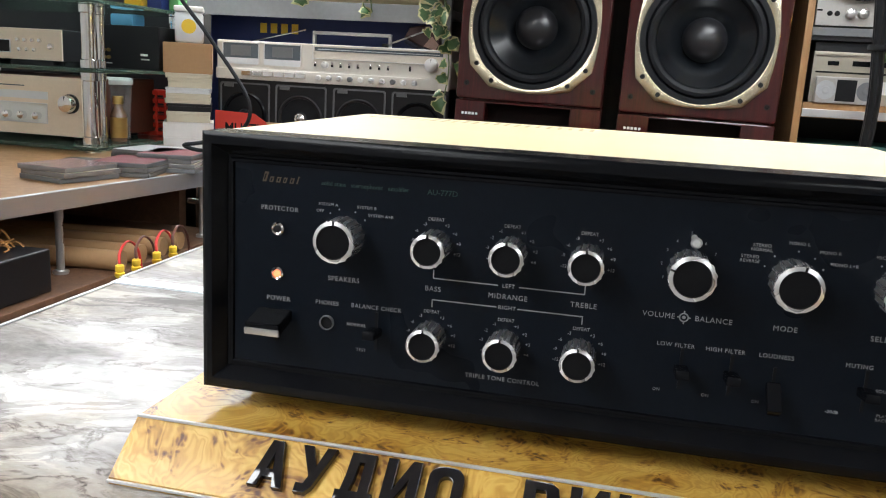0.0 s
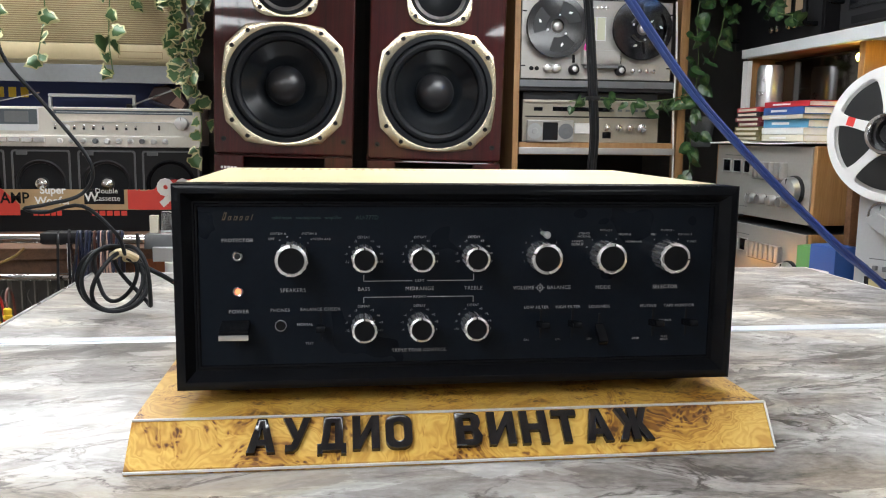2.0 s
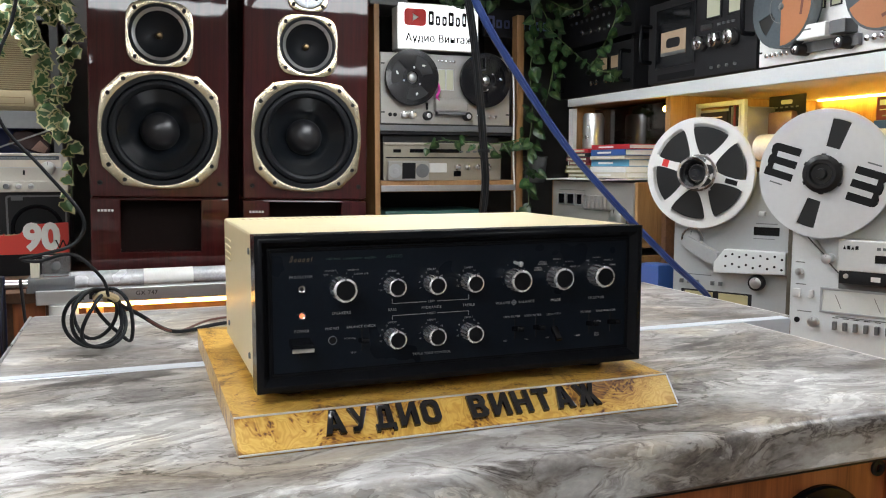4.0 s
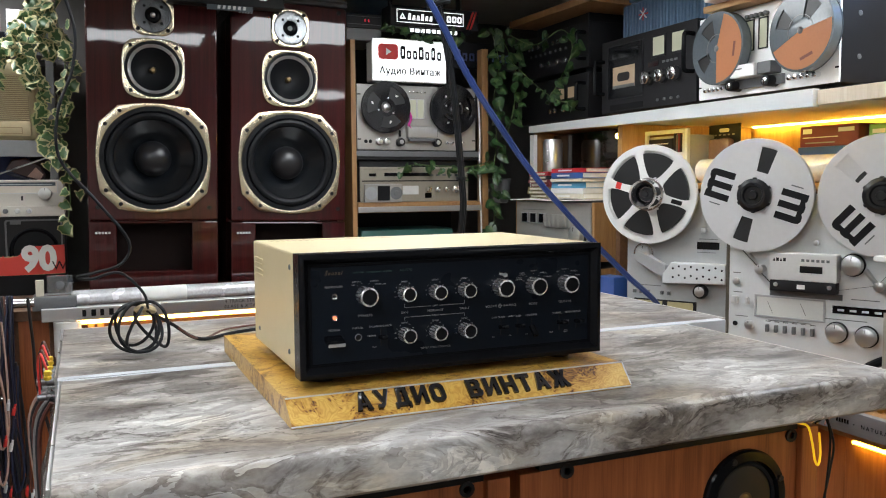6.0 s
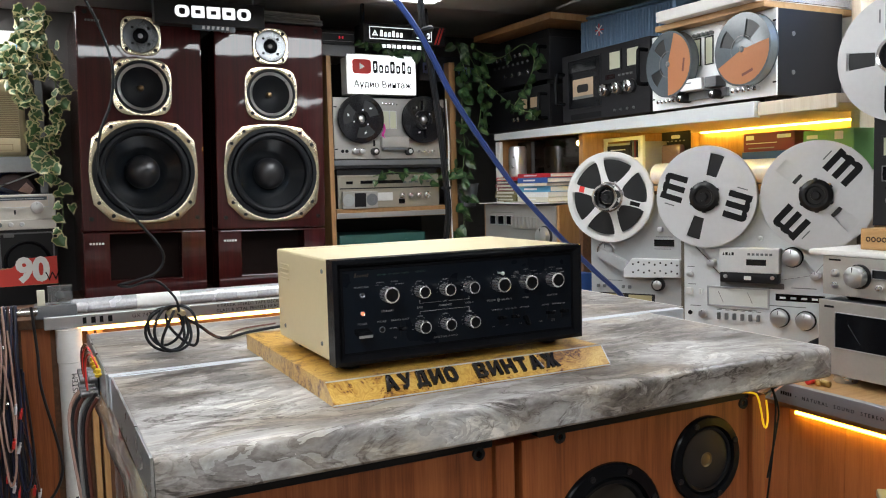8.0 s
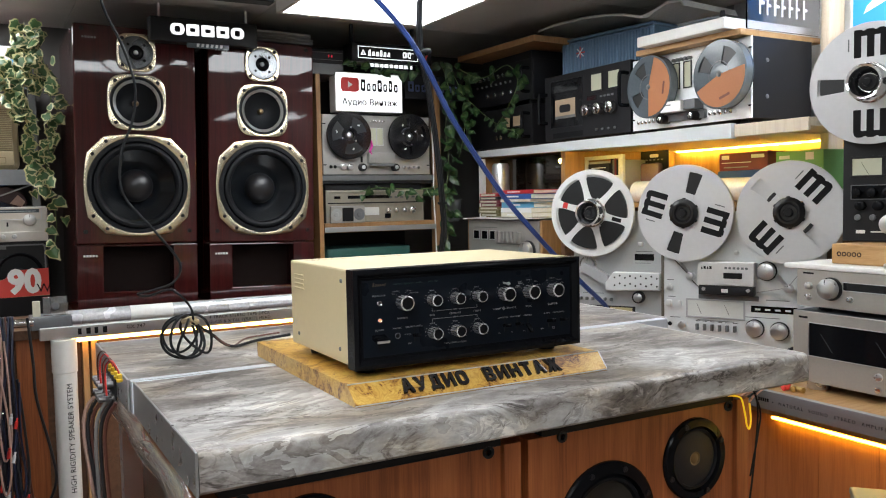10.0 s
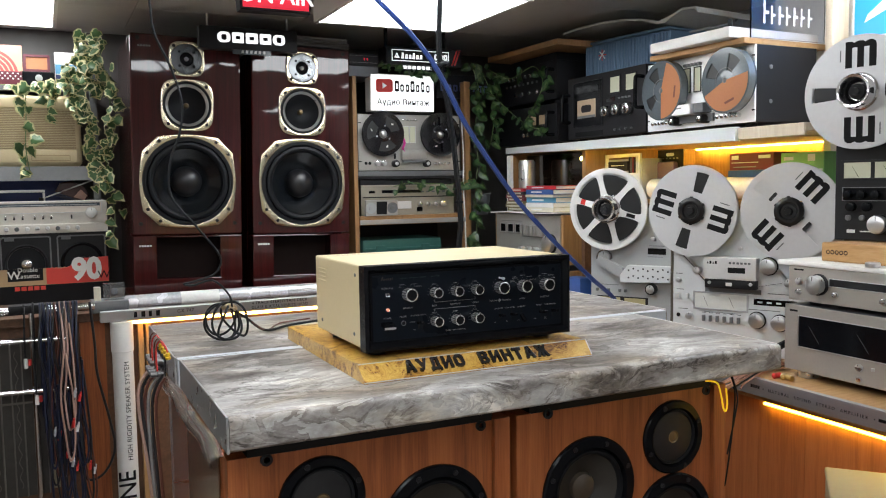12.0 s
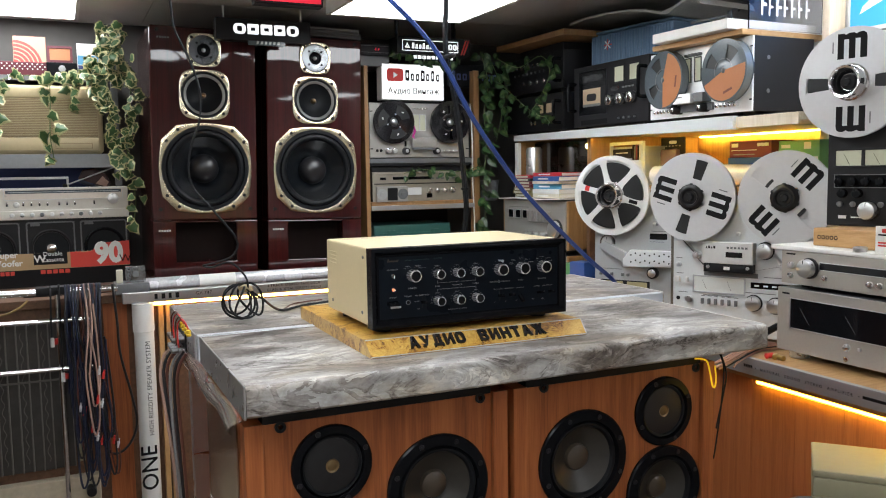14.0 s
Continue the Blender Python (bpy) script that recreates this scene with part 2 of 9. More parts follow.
def patches(mat, tint, scale, low, high):
    """Tints a surface in broad patches."""
    nt = mat.node_tree
    b = nt.nodes["Principled BSDF"]
    old = b.inputs["Base Color"].links[0].from_socket
    tc, span, mix = nt.nodes.new("ShaderNodeTexCoord"), nt.nodes.new("ShaderNodeMapRange"), nt.nodes.new("ShaderNodeMixRGB")
    span.inputs[1].default_value, span.inputs[2].default_value = low, high
    mix.blend_type = "MULTIPLY"
    mix.inputs[2].default_value = (*tint, 1)
    nt.links.new(node_noise(nt, node_warp(nt, tc.outputs["Object"], 5.0, 0.10), scale, 6, 0.65, 0.5, (0.7, 1.4, 1.4)), span.inputs[0])
    nt.links.new(span.outputs[0], mix.inputs[0])
    nt.links.new(old, mix.inputs[1])
    nt.links.new(mix.outputs[0], b.inputs["Base Color"])


patches(MARBLE, (1.0, 0.91, 0.77), 6.0, 0.44, 0.62)
patches(MARBLE, (0.70, 0.69, 0.69), 6.5, 0.52, 0.60)
BURL = ramped("burl_veneer", [(0.20, (0.075, 0.022, 0.004)), (0.36, (0.22, 0.090, 0.015)), (0.47, (0.45, 0.235, 0.038)), (0.56, (0.58, 0.345, 0.070)), (0.66, (0.66, 0.43, 0.11))], 0.34, burl_field, 0.0, 0.12)
PLATINUM = material("platinum_panel", (0.43, 0.405, 0.365), 0.36, 0.45, 0.05, 25, 0.03)
DIMSILVER = material("aged_silver_panel", (0.36, 0.345, 0.32), 0.36, 0.4, 0.06, 25, 0.03)
DIMGOLD = material("aged_champagne_panel", (0.33, 0.30, 0.245), 0.36, 0.4, 0.06, 25, 0.03)
GUNMETAL = material("grey_silver_panel", (0.40, 0.41, 0.42), 0.4, 0.35, 0.05, 25, 0.03)
COPPER = material("copper_brown_card", (0.16, 0.05, 0.03), 0.5, 0.0, 0.1, 30, 0.0)
WALNUT = ramped("walnut_veneer", [(0.3, (0.16, 0.042, 0.012)), (0.5, (0.335, 0.097, 0.029)), (0.7, (0.46, 0.153, 0.049))], 0.42, grain_field((6, 6, 0.22)), 0.05)
ROSEWOOD = ramped("red_lacquered_rosewood", [(0.3, (0.016, 0.0016, 0.0018)), (0.5, (0.036, 0.0032, 0.0034)), (0.7, (0.058, 0.0055, 0.0055))], 0.5, grain_field((9, 9, 0.3)), 0.0, 1.0)
ROSEWOOD.node_tree.nodes["Principled BSDF"].inputs["Specular IOR Level"].default_value = 0.1
ROSEWOOD.node_tree.nodes["Principled BSDF"].inputs["Coat Roughness"].default_value = 0.035


def wavy_coat(mat, scale, strength):
    """Lets a lacquer coat's reflections waver a little."""
    nt = mat.node_tree
    tc, bp = nt.nodes.new("ShaderNodeTexCoord"), nt.nodes.new("ShaderNodeBump")
    bp.inputs["Strength"].default_value, bp.inputs["Distance"].default_value = strength, 0.01
    nt.links.new(node_noise(nt, tc.outputs["Object"], scale, 2, 0.5), bp.inputs["Height"])
    nt.links.new(bp.outputs[0], nt.nodes["Principled BSDF"].inputs["Coat Normal"])


wavy_coat(ROSEWOOD, 7.0, 0.05)
PINE = ramped("pale_pine", [(0.3, (0.36, 0.19, 0.07)), (0.5, (0.50, 0.29, 0.12)), (0.7, (0.58, 0.37, 0.18))], 0.5, grain_field((6, 6, 0.5)), 0.04)
PALEWOOD = ramped("pale_planed_wood", [(0.3, (0.58, 0.47, 0.34)), (0.5, (0.68, 0.58, 0.45)), (0.7, (0.74, 0.66, 0.54))], 0.5, grain_field((6, 6, 0.5)), 0.04)
PINE_FLAT = ramped("pale_pine_board", [(0.3, (0.36, 0.19, 0.07)), (0.5, (0.50, 0.29, 0.12)), (0.7, (0.58, 0.37, 0.18))], 0.5, grain_field((0.5, 6, 6)), 0.04)
CHERRY = ramped("orange_wood_laminate", [(0.3, (0.36, 0.105, 0.030)), (0.5, (0.50, 0.165, 0.050)), (0.7, (0.58, 0.21, 0.070))], 0.4, grain_field((7, 7, 0.3)), 0.03)
HONEY = ramped("honey_pine", [(0.3, (0.22, 0.105, 0.038)), (0.5, (0.31, 0.165, 0.065)), (0.7, (0.38, 0.22, 0.10))], 0.5, grain_field((6, 6, 0.5)), 0.04)
STRIPBRIGHT = material("bright_anodised_strip", (0.70, 0.745, 0.80), 0.3, 0.35, 0.05, 30, 0.02, stretch=(0.15, 4, 4))
JOINT = material("dull_aluminium", (0.42, 0.44, 0.47), 0.42, 0.8, 0.08, 30, 0.03, stretch=(0.15, 4, 4))
DARKWOOD = ramped("brown_chipboard", [(0.3, (0.09, 0.045, 0.025)), (0.6, (0.17, 0.085, 0.045))], 0.6, grain_field((1.5, 1.5, 1.5), 30), 0.1)

CREAM = material("cream_enamel", (0.63, 0.53, 0.32), 0.36, 0.0, 0.03, 20, 0.02)
BLACK = material("black_gloss_paint", (0.006, 0.0065, 0.008), 0.20, 0.0, 0.15, 20, 0.01, spec=0.11)
BLACKMATT = material("black_matt_plastic", (0.012, 0.012, 0.014), 0.45, 0.0, 0.2, 60, 0.08, spec=0.28)
PANEL = material("black_anodised_panel", (0.0045, 0.0070, 0.0115), 0.3, 0.0, 0.15, 40, 0.02, spec=0.14)
RUBBER = material("black_rubber", (0.0075, 0.0085, 0.0105), 0.5, 0.0, 0.2, 40, 0.05, spec=0.2)
CONE = material("grey_black_paper_cone", (0.006, 0.0075, 0.0095), 0.24, 0.0, 0.2, 25, 0.06, spec=0.38)
CHROME = material("chrome", (0.80, 0.80, 0.81), 0.12, 1.0, 0.04, 30, 0.0)
STEEL = material("brushed_aluminium", (0.62, 0.625, 0.63), 0.30, 0.9, 0.06, 30, 0.04, stretch=(0.15, 4, 4))
CHAMPAGNE = material("champagne_aluminium", (0.66, 0.59, 0.43), 0.24, 1.0, 0.06, 20, 0.05)
SILVER = material("silver_paint", (0.66, 0.66, 0.65), 0.36, 0.35, 0.05, 25, 0.03)
LIGHTGREY = material("light_grey_panel", (0.64, 0.66, 0.67), 0.40, 0.15, 0.04, 25, 0.02)
GOLDGREY = material("champagne_panel", (0.62, 0.59, 0.53), 0.36, 0.15, 0.05, 25, 0.03)
WHITE = material("white_paint", (0.78, 0.77, 0.74), 0.45, 0.0, 0.05, 10, 0.04)
PRINT = material("white_print", (0.75, 0.75, 0.72), 0.5, 0.0, 0.0, 10, 0.0)
INK = material("black_print", (0.010, 0.010, 0.011), 0.6, 0.0, 0.0, 10, 0.0, spec=0.12)
BRIGHTSILVER = material("bright_silver_panel", (0.90, 0.91, 0.91), 0.36, 0.0, 0.04, 25, 0.02)
GREY = material("grey_plastic", (0.13, 0.135, 0.14), 0.45, 0.0, 0.1, 30, 0.05)
# The walls behind the shelves lie in shade, which this dark grey paints in.
WALL = material("shaded_grey_wall", (0.085, 0.08, 0.075), 0.7, 0.0, 0.15, 3, 0.1)
# South and west walls are made pale to bounce light onto the fronts.
PALEWALL = material("pale_bounce_wall", (0.52, 0.50, 0.47), 0.7, 0.0, 0.10, 3, 0.1)
CEILING = material("grey_ceiling_panel", (0.58, 0.56, 0.53), 0.3, 0.0, 0.08, 2, 0.02)
FLOORMAT = material("brown_floor", (0.12, 0.09, 0.07), 0.6, 0.0, 0.2, 4, 0.05)
PANELLIGHT = material("light_diffuser", (0.8, 0.8, 0.8), 0.5, 0, 0, 10, 0, emit=(0.93, 0.97, 1.0), power=11.4)

# ---- structure ----
X0, X1, Y0, Y1 = -2.0, 1.62, -3.0, 2.22


def structure(name, bm, mat, label, category):
    return solid(name, bm, mat, label, category, kind="structure")


structure("floor", box(X0 - 0.1, Y0 - 0.1, FLOOR - 0.1, X1 + 0.1, Y1 + 0.1, FLOOR), FLOORMAT, "dark brown floor of the shop", "floor")
tiles = box(X0 - 0.1, Y0 - 0.1, CEIL + 0.006, X1 + 0.1, Y1 + 0.1, CEIL + 0.1)
for i in range(7):
    for j in range(9):
        tiles = box(X0 - 0.12 + 0.58 * i, Y0 - 0.1 + 0.60 * j, CEIL, X0 - 0.123 + 0.58 * (i + 1), Y0 - 0.103 + 0.60 * (j + 1), CEIL + 0.0058, bm=tiles)
structure("ceiling", tiles, CEILING, "low grey laminated panel ceiling", "ceiling")
structure("wall_north", box(X0, Y1, FLOOR, X1, Y1 + 0.1, CEIL), WALL, "back wall behind the shelves, its shade put into dark grey", "wall")
structure("wall_south", box(X0, Y0 - 0.1, FLOOR, X1, Y0, CEIL), PALEWALL, "plain unseen wall of the shop, kept pale to bounce light", "wall")
structure("wall_west", box(X0 - 0.1, Y0 - 0.1, FLOOR, X0, Y1 + 0.1, CEIL), PALEWALL, "plain side wall, kept pale to bounce light", "wall")
structure("wall_east", box(X1, Y0 - 0.1, FLOOR, X1 + 0.1, Y1 + 0.1, CEIL), WALL, "side wall behind the shelf, its shade put into dark grey", "wall")


structure("trim", box(1.45, -0.60, 1.45, 1.47, 0.66, CEIL - 0.001), WHITE, "white board on the side wall above the decks", "wall board")
structure("trim", box(1.38, 0.185, 1.40, 1.41, 0.215, CEIL - 0.001), WHITE, "white upright batten on the side wall", "batten")


def ceiling_light(x0, y0, x1, y1, drop=0.0):
    """A glowing panel under the ceiling; drop: how deep its housing hangs."""
    t = thing("ceiling_light", "square ceiling light with glowing white diffuser", "ceiling light", pose((x0 + x1) / 2, (y0 + y1) / 2, CEIL), "ceiling lights")
    w, d = (x1 - x0) / 2, (y1 - y0) / 2
    part("diffuser", box(-w, -d, -0.008 - drop, w, d, -0.003 - drop), PANELLIGHT, t, "glowing white diffuser")
    for a, b, c, e in ((-w - 0.014, -d - 0.014, w + 0.014, -d), (-w - 0.014, d, w + 0.014, d + 0.014), (-w - 0.014, -d, -w, d), (w, -d, w + 0.014, d)):
        part("frame", box(a, b, -0.010 - drop, c, e, -0.0005), WHITE, t)


# The last four panels are unseen fill lights, set where the lacquer won't mirror them.
for x0, y0, x1, y1 in ((-1.21, 1.62, -0.63, 2.10), (-1.85, 1.62, -1.27, 2.10), (-0.48, 0.10, 0.10, 0.42), (0.12, 0.43, 0.70, 0.66), (-1.14, -1.25, -0.56, -0.30), (1.0, -0.30, 1.58, 0.28), (-1.12, -2.30, -0.54, -1.72), (1.0, -2.30, 1.58, -1.72)):
    ceiling_light(x0, y0, x1, y1)
ceiling_light(0.140, 0.80, 0.612, 1.310, 0.070)

# ---- table ----
def slab(x0, x1, y0, y1):
    prof = []
    z1, z0, r = 0.852, 0.802, 0.011
    own = bmesh.new()
    ys = [(y1, z0), (y1, z1)] + [(y0 + r - r * math.sin(a), z1 - r + r * math.cos(a)) for a in [radians(v) for v in (0, 18, 36, 54, 72, 90)]] + [(y0, z0 + 0.004), (y0 + 0.004, z0)]
    for x in (x0, x1):
        prof.append([own.verts.new((x, y, z)) for y, z in ys])
    n = len(ys)
    for k in range(n):
        own.faces.new((prof[0][k], prof[0][(k + 1) % n], prof[1][(k + 1) % n], prof[1][k]))
    own.faces.new(prof[0][::-1])
    own.faces.new(prof[1])
    bmesh.ops.recalc_face_normals(own, faces=own.faces)
    return own


table = thing("display_table", "table with grey swirled marble-look laminate top boards", "table", pose(0, 0, 0))
part("tabletop", slab(-0.468, 0.602, -0.150, 0.300), MARBLE, table, "grey-brown marble laminate board with rounded front edge")
part("tabletop", slab(-0.474, 0.72, 0.318, 0.750), MARBLE, table, "grey-brown marble laminate back board")
part("joint_strip", box(-0.474, 0.298, 0.80, 0.70, 0.320, 0.8535, 0.001), STRIPBRIGHT, table, "aluminium joint strip between the boards")
part("edge_strip", box(-0.472, -0.148, 0.800, -0.4685, 0.298, 0.8535, 0.0005), STEEL, table, "aluminium edge strip")
part("edge_strip", box(-0.478, 0.32, 0.800, -0.4745, 0.75, 0.8535, 0.0005), STEEL, table, "aluminium edge strip")

part("edge_line", box(0.6005, -0.139, 0.8521, 0.602, 0.297, 0.8527), WHITE, table, "white board edge")
part("edge_line", box(0.7185, 0.321, 0.8521, 0.72, 0.749, 0.8527), WHITE, table, "white board edge")
part("edge_line", box(-0.47, 0.7485, 0.8521, 0.718, 0.750, 0.8527), WHITE, table, "white board edge")

# ---- wooden stand ----
stand = thing("display_stand", "yellow burl veneer display stand with black letters", "stand", pose(0, 0, 0.852))
own = bmesh.new()
xl0, xl1, xr0, xr1 = -0.232, -0.2325, 0.2165, 0.2225
ys = [(-0.0575, 0.0), (-0.0575, 0.004), (-0.028, 0.027), (0.41, 0.027), (0.41, 0.0)]
a = [own.verts.new((xl0 if z < 0.01 else xl1, y, z)) for y, z in ys]
b = [own.verts.new((xr0 if z < 0.01 else xr1, y, z)) for y, z in ys]
for k in range(5):
    own.faces.new((a[k], a[(k + 1) % 5], b[(k + 1) % 5], b[k]))
own.faces.new(a[::-1])
own.faces.new(b)
bmesh.ops.recalc_face_normals(own, faces=own.faces)
part("body", own, BURL, stand)

GLYPHS = {
    "А": (0.75, [(0, 0), (0.22, 0), (0.27, 0.2), (0.48, 0.2), (0.53, 0), (0.75, 0), (0.5, 1), (0.25, 1)], [[(0.31, 0.38), (0.44, 0.38), (0.375, 0.75)]]),
    "У": (0.75, [(0.08, 0), (0.30, 0), (0.42, 0.12), (0.75, 1), (0.53, 1), (0.40, 0.58), (0.23, 1), (0, 1), (0.30, 0.36), (0.24, 0.2), (0.08, 0.2)], []),
    "Д": (0.76, [(0, -0.1), (0.14, -0.1), (0.14, 0), (0.62, 0), (0.62, -0.1), (0.76, -0.1), (0.76, 0.2), (0.68, 0.2), (0.68, 1), (0.16, 1), (0.14, 0.5), (0.1, 0.2), (0, 0.2)], [[(0.28, 0.2), (0.46, 0.2), (0.46, 0.8), (0.36, 0.8), (0.33, 0.45)]]),
    "И": (0.72, [(0, 0), (0.2, 0), (0.5, 0.6), (0.5, 0), (0.72, 0), (0.72, 1), (0.52, 1), (0.22, 0.4), (0.22, 1), (0, 1)], []),
    "О": (0.72, rounded(0.72, 1, 0.27, 5, 0.36, 0.5), [rounded(0.27, 0.58, 0.13, 5, 0.36, 0.5)]),
    "В": (0.70, [(0, 0), (0.5, 0), (0.66, 0.1), (0.70, 0.28), (0.60, 0.5), (0.68, 0.68), (0.64, 0.9), (0.5, 1), (0, 1)], [[(0.22, 0.18), (0.42, 0.18), (0.46, 0.3), (0.42, 0.42), (0.22, 0.42)], [(0.22, 0.6), (0.4, 0.6), (0.43, 0.7), (0.4, 0.82), (0.22, 0.82)]]),
    "Н": (0.72, [(0, 0), (0.22, 0), (0.22, 0.4), (0.5, 0.4), (0.5, 0), (0.72, 0), (0.72, 1), (0.5, 1), (0.5, 0.6), (0.22, 0.6), (0.22, 1), (0, 1)], []),
    "Т": (0.68, [(0.23, 0), (0.45, 0), (0.45, 0.8), (0.68, 0.8), (0.68, 1), (0, 1), (0, 0.8), (0.23, 0.8)], []),
    "Ж": (0.95, [(0, 0), (0.22, 0), (0.37, 0.38), (0.37, 0), (0.58, 0), (0.58, 0.38), (0.73, 0), (0.95, 0), (0.72, 0.52), (0.93, 1), (0.71, 1), (0.58, 0.66), (0.58, 1), (0.37, 1), (0.37, 0.66), (0.24, 1), (0.02, 1), (0.23, 0.52)], []),
}
slope = math.degrees(math.atan2(0.0295, 0.023))


def stand_word(word, x0, x1, h):
    gap = 0.16
    total = sum(GLYPHS[c][0] for c in word) + gap * (len(word) - 1)
    k = (x1 - x0) / (total * h)
    x = x0
    for c in word:
        w, outline, holes = GLYPHS[c]
        bm = prism([(a * h * k, b * h) for a, b in outline], 0.004, holes=[[(a * h * k, b * h) for a, b in q] for q in holes], bev=0.0004)
        ob = part("letter", bm, LETTER, stand, "glossy black raised letter")
        ob.matrix_basis = Matrix.Translation((x, -0.0515, 0.0086)) @ pose(0, 0, 0, -slope) @ Matrix.Translation((0, -0.004, 0))
        x += (w + gap) * h * k


LETTER = material("black_gloss_acrylic", (0.008, 0.008, 0.010), 0.09, 0.0, 0.1, 30, 0.02, spec=0.8)
stand_word("АУДИО", -0.1546, -0.0427, 0.0262)
stand_word("ВИНТАЖ", -0.0126, 0.129, 0.0262)
for y, z, x1 in ((-0.0285, 0.0275, 0.2225), (-0.0580, 0.0022, 0.2165)):
    part("edge_trim", box(-0.2325, y - 0.001, z - 0.0008, x1, y + 0.001, z + 0.0008, 0.0003), SILVER, stand, "thin silver edge line")
part("edge_trim", tube([(0.2168, -0.0578, 0.004), (0.2228, -0.0283, 0.0272)], 0.0009, 6, 1), SILVER, stand, "thin silver edge line")

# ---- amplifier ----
SLOTSHADE = material("shaded_cream_slot", (0.40, 0.33, 0.19), 0.5, 0.0, 0.03, 20, 0.0)
amp = thing("stereo_amplifier", "vintage stereo amplifier with black front panel and cream metal case", "amplifier", pose(0, 0, 0.879))
Z = lambda z: z - 0.879
part("case", box(-0.2055, 0.022, Z(0.894), 0.2055, 0.283, Z(1.0385), 0.003), CREAM, amp, "cream enamelled metal case")
# Vent slots are flush strips; the shade inside them is painted as darker cream.
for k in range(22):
    part("vent_slot_shade", box(-0.188 + k * 0.0085, 0.238, Z(1.0384), -0.1848 + k * 0.0085, 0.268, Z(1.0386)), SLOTSHADE, amp)
for k in range(4):
    part("louvre", box(-0.2072, 0.215, Z(0.992 + k * 0.0075), -0.2055, 0.262, Z(0.9945 + k * 0.0075), 0.0005), CREAM, amp)
for y, z in ((0.06, 0.915), (0.245, 0.915), (0.05, 1.02)):
    part("screw", lathe([(0, 0.002), (0.003, 0.0015), (0.0035, 0)], 12, pose(-0.2056, y, Z(z), 0, -90)), GREY, amp)
out = [(-0.2075, 0.0115), (0.2075, 0.0115), (0.2075, 0.1595), (-0.2075, 0.1595)]
bm = bmesh.new()
steps = [(0.0, 0.026), (0.0, 0.0), (0.0035, -0.002), (0.0065, -0.002), (0.0125, 0.006), (0.0138, 0.006), (0.0146, 0.0048), (0.016, 0.0048), (0.0168, 0.0065)]
rings = [[bm.verts.new((x - math.copysign(i, x), y, z - math.copysign(i, z - 0.085))) for x, z in out] for i, y in steps]
for a, b in zip(rings, rings[1:]):
    for k in range(4):
        bm.faces.new((a[k], a[(k + 1) % 4], b[(k + 1) % 4], b[k]))
bm.faces.new(rings[0])
bmesh.ops.recalc_face_normals(bm, faces=bm.faces)
part("bezel", bm, BLACK, amp, "black moulded frame with stepped inner edge")
part("faceplate", box(-0.1915, 0.0062, Z(0.906), 0.1915, 0.012, Z(1.0225)), PANEL, amp, "blue-black front panel")
for x in (-0.17, 0.17):
    for y in (0.05, 0.24):
        part("foot", lathe([(0.016, 0), (0.017, 0.004), (0.017, 0.016)], 24, pose(x, y, 0.0)), RUBBER, amp)

KNURL = material("fluted_chrome", (0.92, 0.92, 0.93), 0.22, 0.9, 0.05, 40, 0.0)
# Darker chrome for the recessed facets paints the shade between the flutes.
FLUTESHADE = material("chrome_flute_shade", (0.30, 0.30, 0.31), 0.3, 0.8, 0.05, 40, 0.0)
KNOBFACE = material("satin_chrome", (0.80, 0.80, 0.80), 0.28, 0.7, 0.03, 40, 0.0)
AMPINK = material("grey_print", (0.26, 0.26, 0.26), 0.5, 0.0, 0.0, 10, 0.0)
KNOBCAP = material("black_knob_cap", (0.005, 0.0055, 0.007), 0.3, 0.0, 0.2, 50, 0.02, spec=0.2)


def amp_knob(x, z, r, turn):
    prof = [(r * 0.98, 0.0), (r * 0.98, 0.0150), (r, 0.0155), (r, 0.0178), (r * 0.96, 0.0190), (r * 0.79, 0.0197), (r * 0.76, 0.0184), (0, 0.0184)]
    seg = 60
    own = bmesh.new()
    rg = []
    for i, (rr, h) in enumerate(prof):
        if rr == 0:
            rg.append([own.verts.new((0, 0, h))])
            continue
        rg.append([own.verts.new((q * math.cos(2 * math.pi * k / seg), q * math.sin(2 * math.pi * k / seg), h)) for k in range(seg) for q in [rr * (0.945 if i < 4 and k % 4 < 2 else 1.0)]])
    for a, b in zip(rg, rg[1:]):
        for k in range(seg):
            n = (k + 1) % seg
            f = own.faces.new((a[k], a[n], b[n], b[k])) if len(b) > 1 else own.faces.new((a[k], a[n], b[0]))
            f.material_index = 1 if len(b) == 1 or a is rg[5] else 2 if a in (rg[3], rg[4]) else 3 if a is rg[0] and k % 4 < 2 else 0
    bmesh.ops.recalc_face_normals(own, faces=own.faces)
    ob = part("knob", own, [KNURL, KNOBCAP, KNOBFACE, FLUTESHADE], amp, "fluted chrome knob with black centre")
    ob.matrix_basis = Matrix.Translation((x, 0.0062, Z(z))) @ TOFRONT @ pose(0, 0, 0, 0, 0, -turn)
    part("pointer", box(-0.0005, r * 0.79, 0.0192, 0.0005, r * 0.97, 0.0201), INK, ob)


for x, z, r, turn in ((-0.1255, 0.986, 0.0117, 0), (-0.0745, 0.986, 0.0093, 0), (-0.0335, 0.986, 0.0093, 0), (0.0065, 0.986, 0.0093, 0), (-0.0745, 0.935, 0.0093, 0), (-0.0335, 0.935, 0.0093, 0),
                      (0.0065, 0.935, 0.0093, 0), (0.0575, 0.986, 0.0117, -70), (0.106, 0.986, 0.0117, 10), (0.1545, 0.986, 0.0117, 95)):
    amp_knob(x, z, r, turn)
